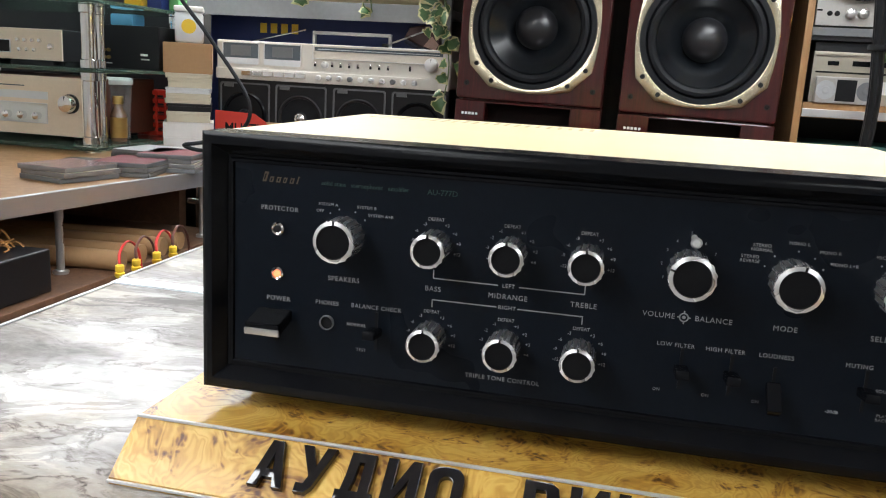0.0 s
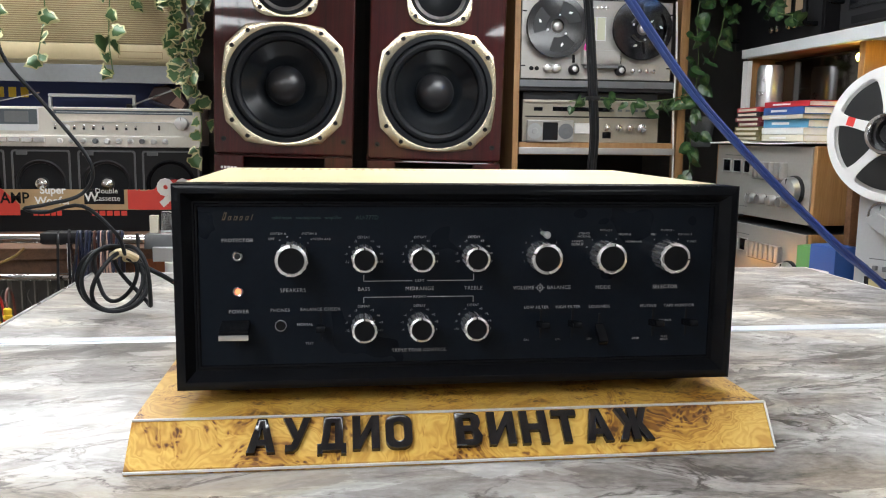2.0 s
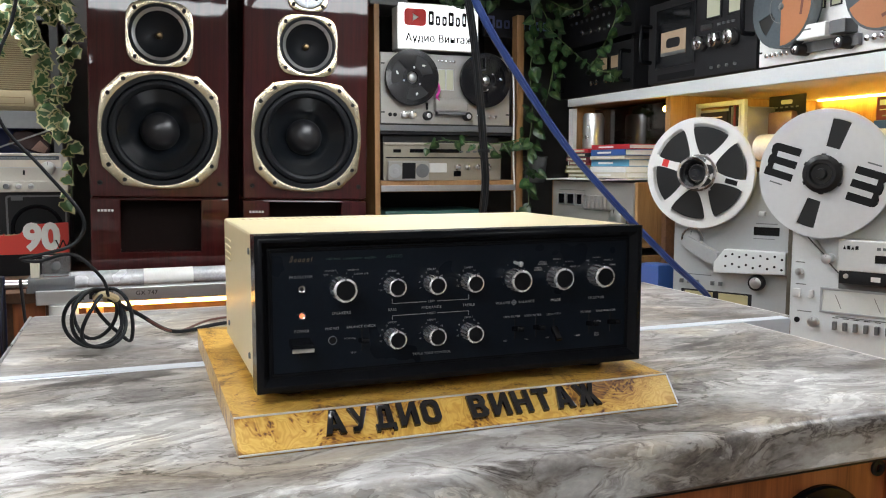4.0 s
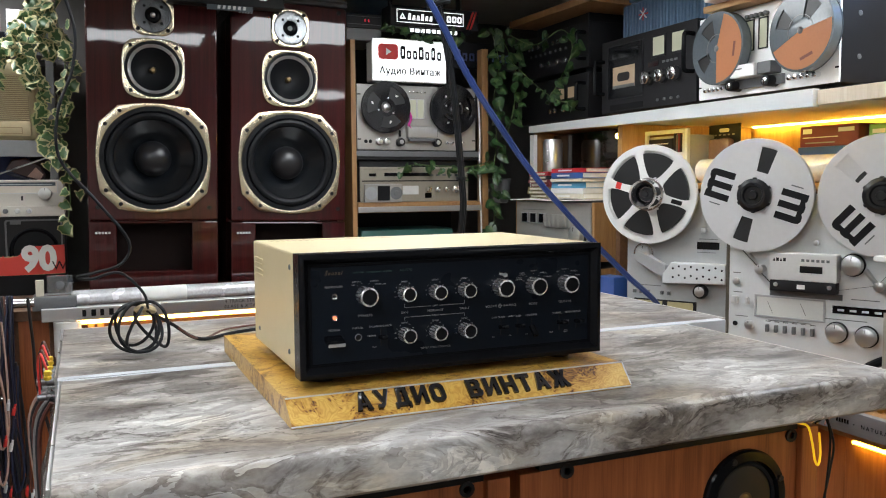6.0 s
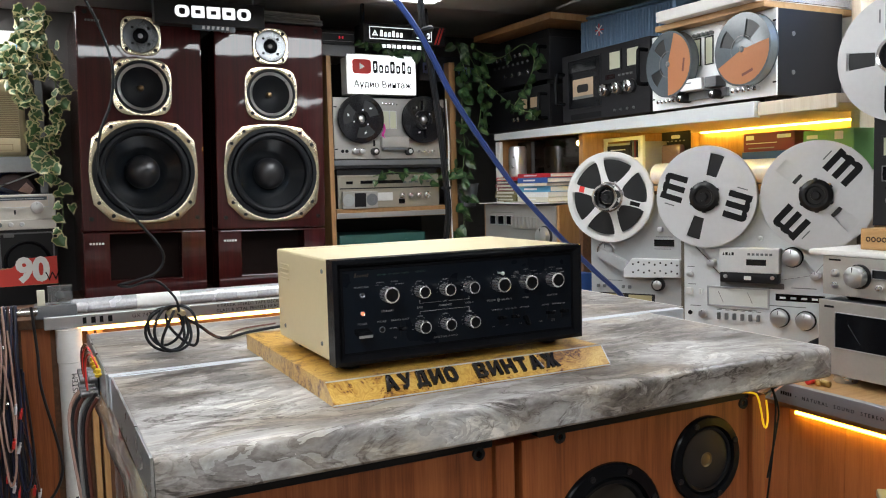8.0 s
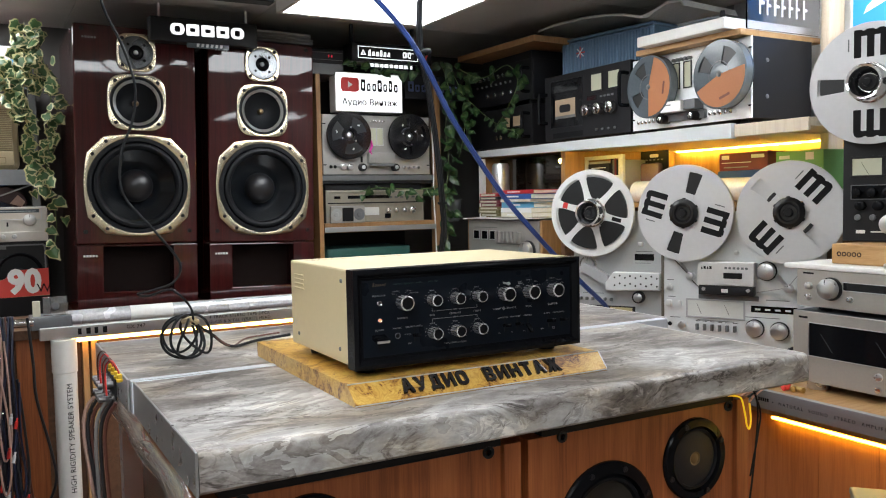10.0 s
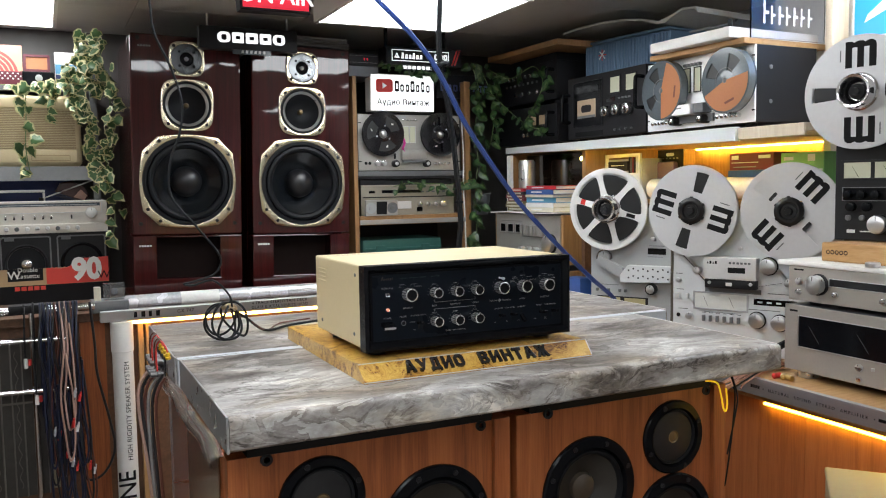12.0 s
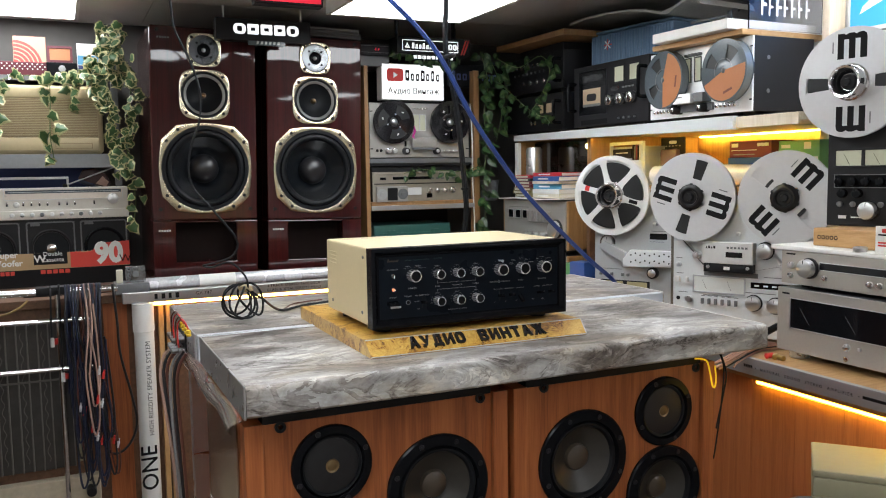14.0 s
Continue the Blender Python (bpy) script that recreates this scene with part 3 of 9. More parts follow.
part("balance_lever", lathe([(0.0016, 0), (0.0016, 0.012), (0.0026, 0.013), (0.0028, 0.015), (0.0018, 0.017), (0, 0.0172)], 16, Matrix.Translation((0.0577, 0.0062, Z(1.0030))) @ TOFRONT), KNOBFACE, amp)
LAMP = material("orange_lamp", (0.9, 0.25, 0.08), 0.3, 0, 0, 10, 0, emit=(1.0, 0.22, 0.10), power=1.4)
for z, m2 in ((0.987, BLACKMATT), (0.9615, LAMP)):
    j = part("lamp_socket", lathe([(0.0038, 0), (0.0038, 0.003), (0.0030, 0.004), (0.0024, 0.0035), (0.0024, 0.002)], 24, Matrix.Translation((-0.164, 0.0062, Z(z))) @ TOFRONT), CHROME, amp, "chrome lamp ring")
    part("lens", lathe([(0.0023, 0.001), (0.0021, 0.003), (0, 0.0036)], 16, Matrix.Translation((-0.164, 0.0062, Z(z))) @ TOFRONT), m2, j)
jack = part("phone_jack", lathe([(0.0042, 0), (0.0042, 0.002), (0.0037, 0.0022), (0.0036, 0.0005), (0, 0.0004)], 24, Matrix.Translation((-0.1345, 0.0062, Z(0.9357))) @ TOFRONT), GREY, amp)
part("hole", lathe([(0.0036, 0.0006), (0, 0.0008)], 20, Matrix.Translation((-0.1345, 0.0062, Z(0.9357))) @ TOFRONT, close=False), INK, jack)
sw = part("power_switch", box(-0.0102, -0.016, -0.0036, 0.0102, 0.006, 0.0030, 0.001), BLACK, amp, "black rocker lever with silver front edge")
sw.matrix_basis = pose(-0.166, 0.004, Z(0.9365), 12)
part("silver_edge", box(-0.0102, -0.0172, -0.0036, 0.0102, -0.0158, 0.0002, 0.0003), STEEL, sw)
part("switch_slot", box(-0.1665, 0.0055, Z(0.921), -0.1645, 0.0063, Z(0.931)), INK, amp)


def lever(x, z, tilt, mat=None):
    part("switch_slot", box(x - 0.0008, 0.0056, Z(z) - 0.011, x + 0.0008, 0.00615, Z(z) + 0.011), INK, amp)
    ob = part("lever_switch", box(-0.0034, -0.014, -0.0024, 0.0034, 0.003, 0.0024, 0.0008), mat or BLACK, amp, "black lever switch")
    ob.matrix_basis = pose(x, 0.004, Z(z), tilt)


lever(-0.1055, 0.934, -8)
lever(0.0585, 0.934, -8)
lever(0.0830, 0.934, -8)
lever(0.1040, 0.930, 40)
lever(0.1465, 0.934, -8)
lever(0.1730, 0.934, -8)
for txt, x, z, s in (("PROTECTOR", -0.164, 0.998, 0.0042), ("POWER", -0.164, 0.9463, 0.0046), ("OFF", -0.1402, 0.999, 0.0028), ("SYSTEM A", -0.1355, 1.0028, 0.0028), ("SYSTEM B", -0.1135, 1.0028, 0.0028),
                     ("SYSTEM A+B", -0.1055, 0.9988, 0.0028), ("SPEAKERS", -0.1255, 0.9615, 0.0046), ("PHONES", -0.1348, 0.947, 0.0040), ("BALANCE CHECK", -0.1060, 0.9473, 0.0040), ("NORMAL", -0.1172, 0.9362, 0.0030),
                     ("TEST", -0.1140, 0.922, 0.0030), ("BASS", -0.0745, 0.9618, 0.0046), ("MIDRANGE", -0.0335, 0.9618, 0.0046), ("TREBLE", 0.0065, 0.9618, 0.0046), ("LEFT", -0.0335, 0.9678, 0.0036), ("RIGHT", -0.0335, 0.9558, 0.0036),
                     ("TRIPLE TONE CONTROL", -0.0335, 0.9155, 0.0040), ("VOLUME", 0.0447, 0.9615, 0.0046), ("BALANCE", 0.0717, 0.9615, 0.0046), ("MODE", 0.106, 0.9612, 0.0046), ("SELECTOR", 0.155, 0.9612, 0.0046),
                     ("LOW FILTER", 0.0548, 0.9465, 0.0037), ("HIGH FILTER", 0.0793, 0.9465, 0.0037), ("LOUDNESS", 0.1038, 0.9465, 0.0037), ("MUTING", 0.1425, 0.9465, 0.0037), ("TAPE MONITOR", 0.167, 0.9465, 0.0037),
                     ("ON", 0.0475, 0.9215, 0.0028), ("ON", 0.0720, 0.9215, 0.0028), ("ON", 0.0965, 0.9215, 0.0028), ("SOURCE", 0.1563, 0.935, 0.0028), ("PLAY\nBACK", 0.1563, 0.9212, 0.0026), ("-20dB", 0.133, 0.9213, 0.0028),
                     ("STEREO\nNORMAL", 0.0900, 1.0012, 0.0027), ("STEREO\nREVERSE", 0.0850, 0.9952, 0.0027), ("MONO L", 0.107, 1.0047, 0.0027), ("MONO R", 0.1215, 1.0015, 0.0027), ("MONO L+R", 0.1285, 0.9960, 0.0027),
                     ("MIC", 0.1440, 1.0015, 0.0027), ("PHONO 1", 0.155, 1.0047, 0.0027), ("PHONO 2", 0.1690, 1.0015, 0.0027), ("TUNER", 0.1745, 0.9960, 0.0027), ("4", 0.0498, 1.0005, 0.0026), ("6", 0.0636, 1.0005, 0.0026), ("3", 0.0455, 0.9955, 0.0026), ("7", 0.0688, 0.9955, 0.0026), ("2", 0.0433, 0.9885, 0.0026), ("1", 0.0447, 0.9815, 0.0026), ("5", 0.0565, 1.0052, 0.0026)):
    lettering(txt, s * 0.84, Matrix.Translation((x, 0.0060, Z(z))), AMPINK, amp, spacing=1.12, depth=0.0001)
for kx, marks in ((-0.0745, ("3", "6", "9", "12")), (-0.0335, ("1", "2", "3", "4")), (0.0065, ("3", "6", "9", "12"))):
    for kz in (0.986, 0.935):
        lettering("DEFEAT", 0.0026, Matrix.Translation((kx, 0.0060, Z(kz + 0.0140))), AMPINK, amp, depth=0.0001)
        for k, mk in enumerate(marks):
            a = radians(28 + k * 27)
            for sgn, pre in ((-1, "-"), (1, "+")):
                lettering(pre + mk, 0.0025, Matrix.Translation((kx + sgn * 0.0128 * math.sin(a), 0.0060, Z(kz + 0.0125 * math.cos(a)))), AMPINK, amp, depth=0.0001)
for zz, zk in ((0.9678, 0.9725), (0.9558, 0.9515)):
    for x0, x1 in ((-0.0745, -0.0392), (-0.0278, 0.0065)):
        part("line", box(x0, 0.0059, Z(zz) - 0.0003, x1, 0.0061, Z(zz) + 0.0003), AMPINK, amp)
    for x in (-0.0745, 0.0065):
        part("line", box(x - 0.0003, 0.0059, min(Z(zz), Z(zk)), x + 0.0003, 0.0061, max(Z(zz), Z(zk))), AMPINK, amp)
GOLDINK = material("gold_print", (0.085, 0.062, 0.035), 0.5, 0.0, 0.0, 10, 0.0)
GREENINK = material("green_print", (0.012, 0.045, 0.035), 0.5, 0.0, 0.0, 10, 0.0)
for k, (w, h, up) in enumerate(((0.0022, 0.0056, 0), (0.0022, 0.0030, 0), (0.0024, 0.0030, 0), (0.0020, 0.0030, 0), (0.0022, 0.0030, 0), (0.0007, 0.0042, 0))):
    part("brand_mark", prism([(0, 0), (w, 0), (w + h * 0.3, h), (h * 0.3, h)], 0.0002, Matrix.Translation((-0.1745 + k * 0.0040, 0.0060, Z(1.0125))), [[(w * 0.3, h * 0.18), (w * 0.7, h * 0.18), (w * 0.7 + h * 0.2, h * 0.8), (w * 0.3 + h * 0.2, h * 0.8)]] if k < 5 else []), GOLDINK, amp)
lettering("solid state   stereophonic   amplifier", 0.0034, Matrix.Translation((-0.115, 0.0060, Z(1.0143))), GREENINK, amp, depth=0.0001)
lettering("AU-777D", 0.0042, Matrix.Translation((-0.072, 0.0060, Z(1.0143))), GREENINK, amp, depth=0.0001)

for k in range(4):
    part("mark", box(-0.0003, -0.0002, 0.0022, 0.0003, 0, 0.0034), AMPINK, amp).matrix_basis = Matrix.Translation((0.0572, 0.0061, Z(0.9615))) @ pose(0, 0, 0, 0, 90 * k, 0)
part("mark", prism(ring_of(24, 0.0024), 0.0002, Matrix.Translation((0.0572, 0.0059, Z(0.9615))), [ring_of(24, 0.0018)]), AMPINK, amp)
part("mark", prism(ring_of(12, 0.0009), 0.0002, Matrix.Translation((0.0572, 0.0059, Z(0.9615)))), AMPINK, amp)
for kx, r, angles in ((-0.1255, 0.0150, (-36, -14, 22, 48)), (0.106, 0.0150, (-66, -40, 4, 36, 62)), (0.1545, 0.0150, (-40, 0, 38, 66))):
    for a in angles:
        part("dot", prism(ring_of(10, 0.00045), 0.0002, Matrix.Translation((kx + r * math.sin(radians(a)), 0.0059, Z(0.986 + r * math.cos(radians(a)))))), AMPINK, amp)

# ---- tall loudspeakers ----
BOLT = material("dark_bolt", (0.008, 0.008, 0.009), 0.5, 0.2, 0.1, 60, 0.0, spec=0.3)
BRASS = material("brass", (0.55, 0.38, 0.14), 0.3, 1.0, 0.05, 30, 0.0)
MESHBLACK = material("black_grille", (0.02, 0.02, 0.022), 0.4, 0.3, 0.3, 200, 0.3)


def front(x, y, z):
    return Matrix.Translation((x, y, z)) @ TOFRONT


def squircle(k, a, b):
    """A frame outline with cut corners and gently bowed sides: k is half its width, (b, a) and (a, b) its corners, a < b."""
    out = []
    for turn in range(4):
        side = [(b, a), (a, b)] + [(a * (1 - 2 * n / 6), b + (k - b) * math.sin(math.pi * n / 6)) for n in range(1, 6)]
        out += [(x, z) if turn == 0 else (-z, x) if turn == 1 else (-x, -z) if turn == 2 else (z, -x) for x, z in side]
    return out


def bowed_square(k, power=3.8, n=40):
    """A square outline with bowed sides and round corners; k is half its width."""
    turns = [2 * math.pi * j / n for j in range(n)]
    return [(math.copysign(k * abs(math.cos(a)) ** (2 / power), math.cos(a)), math.copysign(k * abs(math.sin(a)) ** (2 / power), math.sin(a))) for a in turns]


def driver(parent, name, x, z, outline, hole_r, bolts, cone, frame_mat, y=0.0):
    """A driver: a frame plate, its bolts, and a list of turned pieces (name, profile, material)."""
    d = part(name, prism([(x + a, z + b) for a, b in outline], 0.008, Matrix.Translation((0, y - 0.008, 0)), [ring_of(48, hole_r, 0, x, z)], 0.0015), frame_mat, parent, "metal driver frame")
    for a, b in bolts:
        part("bolt", lathe([(0, 0.0004), (0.0022, 0.0004), (0.0026, 0.0012), (0.0050, 0.0016), (0.0060, 0.0006), (0.0060, 0)], 14, front(x + a, y - 0.008, z + b)), BOLT, d)
    for nm, prof, mat in cone:
        part(nm, lathe(prof, 64, front(x, y, z), close=False), mat, d)
    return d


def tower(m, label, plate, bottom):
    t = thing("loudspeaker", label, "loudspeaker", m, "pair of tall loudspeakers")
    w, wz, mz, tz = 0.184, 0.408, 0.670, 0.827
    part("cabinet", box(-w, 0.09, bottom, w, 0.47, 0.905, 0.004), ROSEWOOD, t)
    part("baffle", prism(rounded(2 * w, 0.682, 0.010, 4, 0, 0.564), 0.089, None, [ring_of(48, 0.1475, 0, 0, wz), ring_of(40, 0.0775, 0, 0, mz)], 0.005), ROSEWOOD, t, "glossy red-brown lacquered front", 11)
    port = [(-0.107, 0.070), (0.107, 0.070), (0.107, 0.214), (-0.107, 0.214)]
    part("plinth", prism(rounded(2 * w, 0.219 - bottom, 0.004, 3, 0, 0.110 + bottom / 2), 0.089, Matrix.Translation((0, 0.002, 0)), [port], 0.003), ROSEWOOD, t, "lacquered lower front with a port", 11)
    part("port", box(-0.107, 0.07, 0.070, 0.107, 0.088, 0.214), PORTSHADE, t, "plate in the port with its dark shade painted on")
    for k in range(5):
        part("badge", prism(rounded(0.0066, 0.0066, 0.0026 if k in (0, 4) else 0.0008, 3, -0.163 + k * 0.0088, 0.186), 0.0008, Matrix.Translation((0, 0.0012, 0))), SILVER, t)
        part("badge", prism(rounded(0.0066, 0.0066, 0.0026 if k in (0, 4) else 0.0008, 3, -0.155 + k * 0.0088, 0.864), 0.0008, Matrix.Translation((0, -0.0008, 0))), GREY, t)
    for x, z in ((-0.158, 0.262), (0.158, 0.262), (-0.158, 0.889), (0.158, 0.889)):
        part("grille_socket", lathe([(0.007, 0), (0.007, 0.002), (0.004, 0.0022), (0.003, 0.0005)], 16, front(x, 0, z)), INK, t)
    bolts = [(sx * a, sz * b) for sx in (-1, 1) for sz in (-1, 1) for a, b in ((0.1355, 0.0965), (0.0952, 0.1365))]
    driver(t, "woofer", 0, wz, squircle(0.1625, 0.101, 0.152), 0.1525, bolts, [
        ("gasket", [(0.1535, 0.006), (0.151, 0.0105), (0.140, 0.0105), (0.1365, 0.004)], RUBBER),
        ("surround", [(0.1365, 0.004), (0.133, 0.012), (0.125, 0.014), (0.117, 0.010), (0.113, 0.001)], RUBBER),
        ("cone", [(0.1135, 0.0), (0.113, -0.003), (0.083, -0.026), (0.05, -0.050)], CONE),
        ("dust_cap", [(0.0535, -0.050), (0.052, -0.036), (0.045, -0.022), (0.033, -0.012), (0.017, -0.006), (0, -0.0045)], CONEGLOSS)], CHAMPAGNE)
    driver(t, "midrange", 0, mz, bowed_square(0.0885), 0.0815, [(sx * 0.0643, sz * 0.065) for sx in (-1, 1) for sz in (-1, 1)], [
        ("ring", [(0.0822, 0.006), (0.080, 0.0095), (0.0745, 0.009), (0.0725, 0.006)], RUBBER),
        ("inner_ring", [(0.0725, 0.007), (0.071, 0.0078), (0.0655, 0.0045), (0.063, 0.002)], STEEL),
        ("dome", [(0.0635, 0.002), (0.060, -0.003), (0.04, -0.018), (0.012, -0.030), (0.0, -0.030)], RUBBER),
        ("phase_plug", [(0.010, -0.033), (0.0095, -0.018), (0.006, -0.012), (0, -0.0105)], BRONZE)], CHAMPAGNE)
    tw = driver(t, "tweeter", 0, tz, bowed_square(0.0592), 0.0520, [(sx * 0.0418, sz * 0.0424) for sx in (-1, 1) for sz in (-1, 1)], [
        ("plate", [(0.0525, 0.004), (0.051, 0.008), (0.048, 0.0085), (0.024, 0.006), (0.0225, 0.004)], plate),
        ("dish", [(0.023, 0.004), (0.018, 0.001), (0.012, 0.003), (0, 0.003)], BLACK),
        ("tip", [(0.0075, 0.003), (0.006, 0.009), (0.003, 0.011), (0, 0.0113)], STEEL)], CHAMPAGNE)
    for a in range(4):
        part("hole", lathe([(0.0045, 0), (0, 0.0003)], 14, front(0.034 * math.cos(a * 1.571 + 0.785), -0.0078, tz + 0.034 * math.sin(a * 1.571 + 0.785)), close=False), INK, tw)
    return t


# Near-black with a red tint: the port's inner shade and reflection as colour.
PORTSHADE = material("painted_port_shade", (0.008, 0.004, 0.0035), 0.6, 0.0, 0.0, 10, 0.0, spec=0.1)
BRONZE = material("dull_bronze", (0.20, 0.14, 0.07), 0.4, 0.7, 0.1, 30, 0.0)
TWEETGREY = material("grey_tweeter_plate", (0.20, 0.21, 0.22), 0.28, 0.8, 0.1, 30, 0.05)
TWEETDARK = material("dark_tweeter_plate", (0.09, 0.095, 0.10), 0.28, 0.8, 0.1, 30, 0.05)
CONEGLOSS = material("black_dust_cap", (0.014, 0.014, 0.016), 0.3, 0.0, 0.2, 25, 0.02)
BC = 0.795  # back counter's height
tower(pose(-0.2404, 1.680, 0.7934, 0.3, 1.2, 0), "tall glossy red-brown loudspeaker with three champagne-framed drivers", TWEETDARK, -0.003)
tower(pose(0.1670, 1.680, 0.7819, 0.3, 1.2, 0), "tall glossy red-brown loudspeaker beside the wooden rack post", TWEETGREY, 0.0085)

for k, (x, z, w, h, mt, lab) in enumerate(((0.255, 1.6935, 0.25, 0.020, "dark", "flat dark grey case lying on the loudspeaker"), (0.262, 1.7140, 0.22, 0.016, "pale", "flat pale grey case lying on another case"))):
    fc = thing("flat_case", lab, "case", pose(x, 1.70, z, 0, 1.2, 0), "flat cases")
    part("base", box(-w / 2, 0, 0, w / 2, 0.20, h * 0.6, 0.003), GREY, fc)
    part("lid", box(-w / 2 - 0.001, -0.001, h * 0.6 + 0.0003, w / 2 + 0.001, 0.201, h, 0.004), GREY if mt == "dark" else GUNMETAL, fc)

# ---- counters ----
bc = thing("back_counter", "wooden back counter with an aluminium front bar and chrome edge", "counter", pose(0, 0, 0))
part("worktop", box(-1.95, 1.53, 0.758, 1.06, 2.215, BC - 0.009, 0.002), DARKWOOD, bc)
part("support", box(-1.0, 1.56, FLOOR, 1.0, 1.58, 0.757), DARKWOOD, bc)
bar = part("front_bar", box(-0.545, 1.490, 0.757, 0.95, 1.528, BC - 0.002, 0.002), STEEL, bc, "brushed aluminium front bar with printed letters")
rc = thing("side_counter", "low side counter with cherry wood front and aluminium edge bar", "counter", pose(0, 0, 0))
RCZ = 0.655
own = bmesh.new()
pts = [(0.96, 0.55), (0.905, 0.30), (0.905, -0.75), (1.60, -0.75), (1.60, 1.52), (0.96, 1.52)]
lo, hi = [own.verts.new((x, y, RCZ - 0.03)) for x, y in pts], [own.verts.new((x, y, RCZ)) for x, y in pts]
for k in range(6):
    own.faces.new((lo[k], lo[(k + 1) % 6], hi[(k + 1) % 6], hi[k]))
own.faces.new(lo[::-1])
own.faces.new(hi)
bmesh.ops.recalc_face_normals(own, faces=own.faces)
part("worktop", own, PINE_FLAT, rc)

# ---- pieces of hi-fi fronts ----
SMOKEGLASS = material("smoked_glass", (0.010, 0.007, 0.005), 0.07, 0.0, 0.1, 20, 0.02, spec=0.9)
DARKGLASS = material("dark_glass", (0.005, 0.0055, 0.007), 0.08, 0.0, 0.0, 10, 0.0, spec=0.22)
METERDIM = material("amber_meter", (0.36, 0.32, 0.17), 0.4, 0, 0.08, 30, 0, emit=(0.85, 0.75, 0.4), power=0.04)
METERGLOW = material("lit_meter", (0.40, 0.41, 0.31), 0.4, 0, 0.05, 30, 0, emit=(0.85, 0.85, 0.6), power=0.12)
WARMGLOW = material("lit_cassette_window", (0.34, 0.25, 0.17), 0.3, 0, 0.1, 30, 0, emit=(0.9, 0.65, 0.4), power=0.10)
METERWHITE = material("meter_face", (0.62, 0.63, 0.60), 0.35, 0.0, 0.04, 30, 0.0)
HUBBLACK = material("black_hub_plastic", (0.007, 0.007, 0.008), 0.3, 0.0, 0.1, 40, 0.02, spec=0.4)
TAPE = material("brown_black_tape", (0.011, 0.012, 0.013), 0.35, 0.0, 0.2, 60, 0.1)
REELWHITE = material("white_reel", (0.66, 0.66, 0.65), 0.35, 0.1, 0.03, 20, 0.01)
REELMETAL = material("satin_metal_reel", (0.60, 0.60, 0.61), 0.38, 0.45, 0.04, 14, 0.02)
RED = material("red_print", (0.62, 0.035, 0.03), 0.45, 0.0, 0.05, 30, 0.0)
ORANGEBROWN = material("orange_brown_label", (0.42, 0.16, 0.06), 0.5, 0.0, 0.06, 30, 0.0)
SMOKE = material("smoky_grey_plastic", (0.10, 0.12, 0.135), 0.16, 0.0, 0.1, 30, 0.0)
LEDYELLOW = material("yellow_led_strip", (0.9, 0.6, 0.1), 0.5, 0, 0, 10, 0, emit=(1.0, 0.70, 0.09), power=48.0)
LEDSOFT = material("warm_led_strip", (0.9, 0.6, 0.1), 0.5, 0, 0, 10, 0, emit=(1.0, 0.74, 0.06), power=17.0)
LEDAMBER = material("amber_led_strip", (0.9, 0.6, 0.2), 0.5, 0, 0, 10, 0, emit=(1.0, 0.50, 0.13), power=16.0)


def hifi(name, label, category, w, h, d, m, face, body=None, group="", lip=0.0, feet=True):
    """A hi-fi unit: its front plate at y = 0 facing -y, its case behind."""
    t = thing(name, label, category, m, group)
    f0 = 0.012 if feet else 0.0
    part("case", box(-w / 2 + lip, 0.006, f0 + lip, w / 2 - lip, d, h - lip, 0.002), body or BLACKMATT, t)
    part("front_plate", box(-w / 2, 0, f0, w / 2, 0.0058, h, 0.0012), face, t)
    if feet:
        for x in (-w * 0.4, w * 0.4):
            for y in (d * 0.15, d * 0.85):
                part("foot", lathe([(0.014, 0), (0.016, 0.003), (0.016, 0.0118)], 16, pose(x, y, 0)), RUBBER, t)
    return t


def knob(t, x, z, r, depth, mat, name="knob"):
    k = part(name, lathe([(r, 0), (r, depth * 0.85), (r * 0.93, depth), (r * 0.6, depth + 0.10 * r), (r * 0.25, depth + 0.15 * r), (0, depth + 0.16 * r)], 28, front(x, 0, z)), mat, t)
    if r >= 0.018 and mat in (STEEL, CHROME):
        part("collar", lathe([(r * 1.14, 0), (r * 1.14, depth * 0.25), (r * 1.02, depth * 0.35)], 28, front(x, 0, z), close=False), BLACKMATT, k)
    if r > 0.008:
        part("pointer", box(x - 0.0006, -depth - 0.12 * r, z + r * 0.45, x + 0.0006, -depth * 0.97, z + r * 0.9), INK, k)
    return k


def key(t, x, z, w, h, depth, mat, name="button"):
    return part(name, box(x - w / 2, -depth, z - h / 2, x + w / 2, 0.0, z + h / 2, min(w, h, depth) * 0.15), mat, t)


def pane(t, x0, z0, x1, z1, mat, name="window", rim=0.0, rim_mat=None):
    p = part(name, box(x0, -0.0012, z0, x1, -0.0001, z1), mat, t)
    if rim:
        for a, b, c, e in ((x0 - rim, z0 - rim, x1 + rim, z0), (x0 - rim, z1, x1 + rim, z1 + rim), (x0 - rim, z0, x0, z1), (x1, z0, x1 + rim, z1)):
            part("rim", box(a, -0.003, b, c, -0.0001, e, 0.0004), rim_mat or BLACKMATT, p)
    return p


def marks(t, rows, mat, name="marking"):
    for x, z, w, h in rows:
        part(name, box(x - w / 2, -0.0005, z - h / 2, x + w / 2, -0.0001, z + h / 2), mat, t)


def sector(a0, a1, r0, r1, n=8):
    ang = [a0 + (a1 - a0) * k / n for k in range(n + 1)]
    return [(r1 * math.cos(a), r1 * math.sin(a)) for a in ang] + [(r0 * math.cos(a), r0 * math.sin(a)) for a in ang[::-1]]


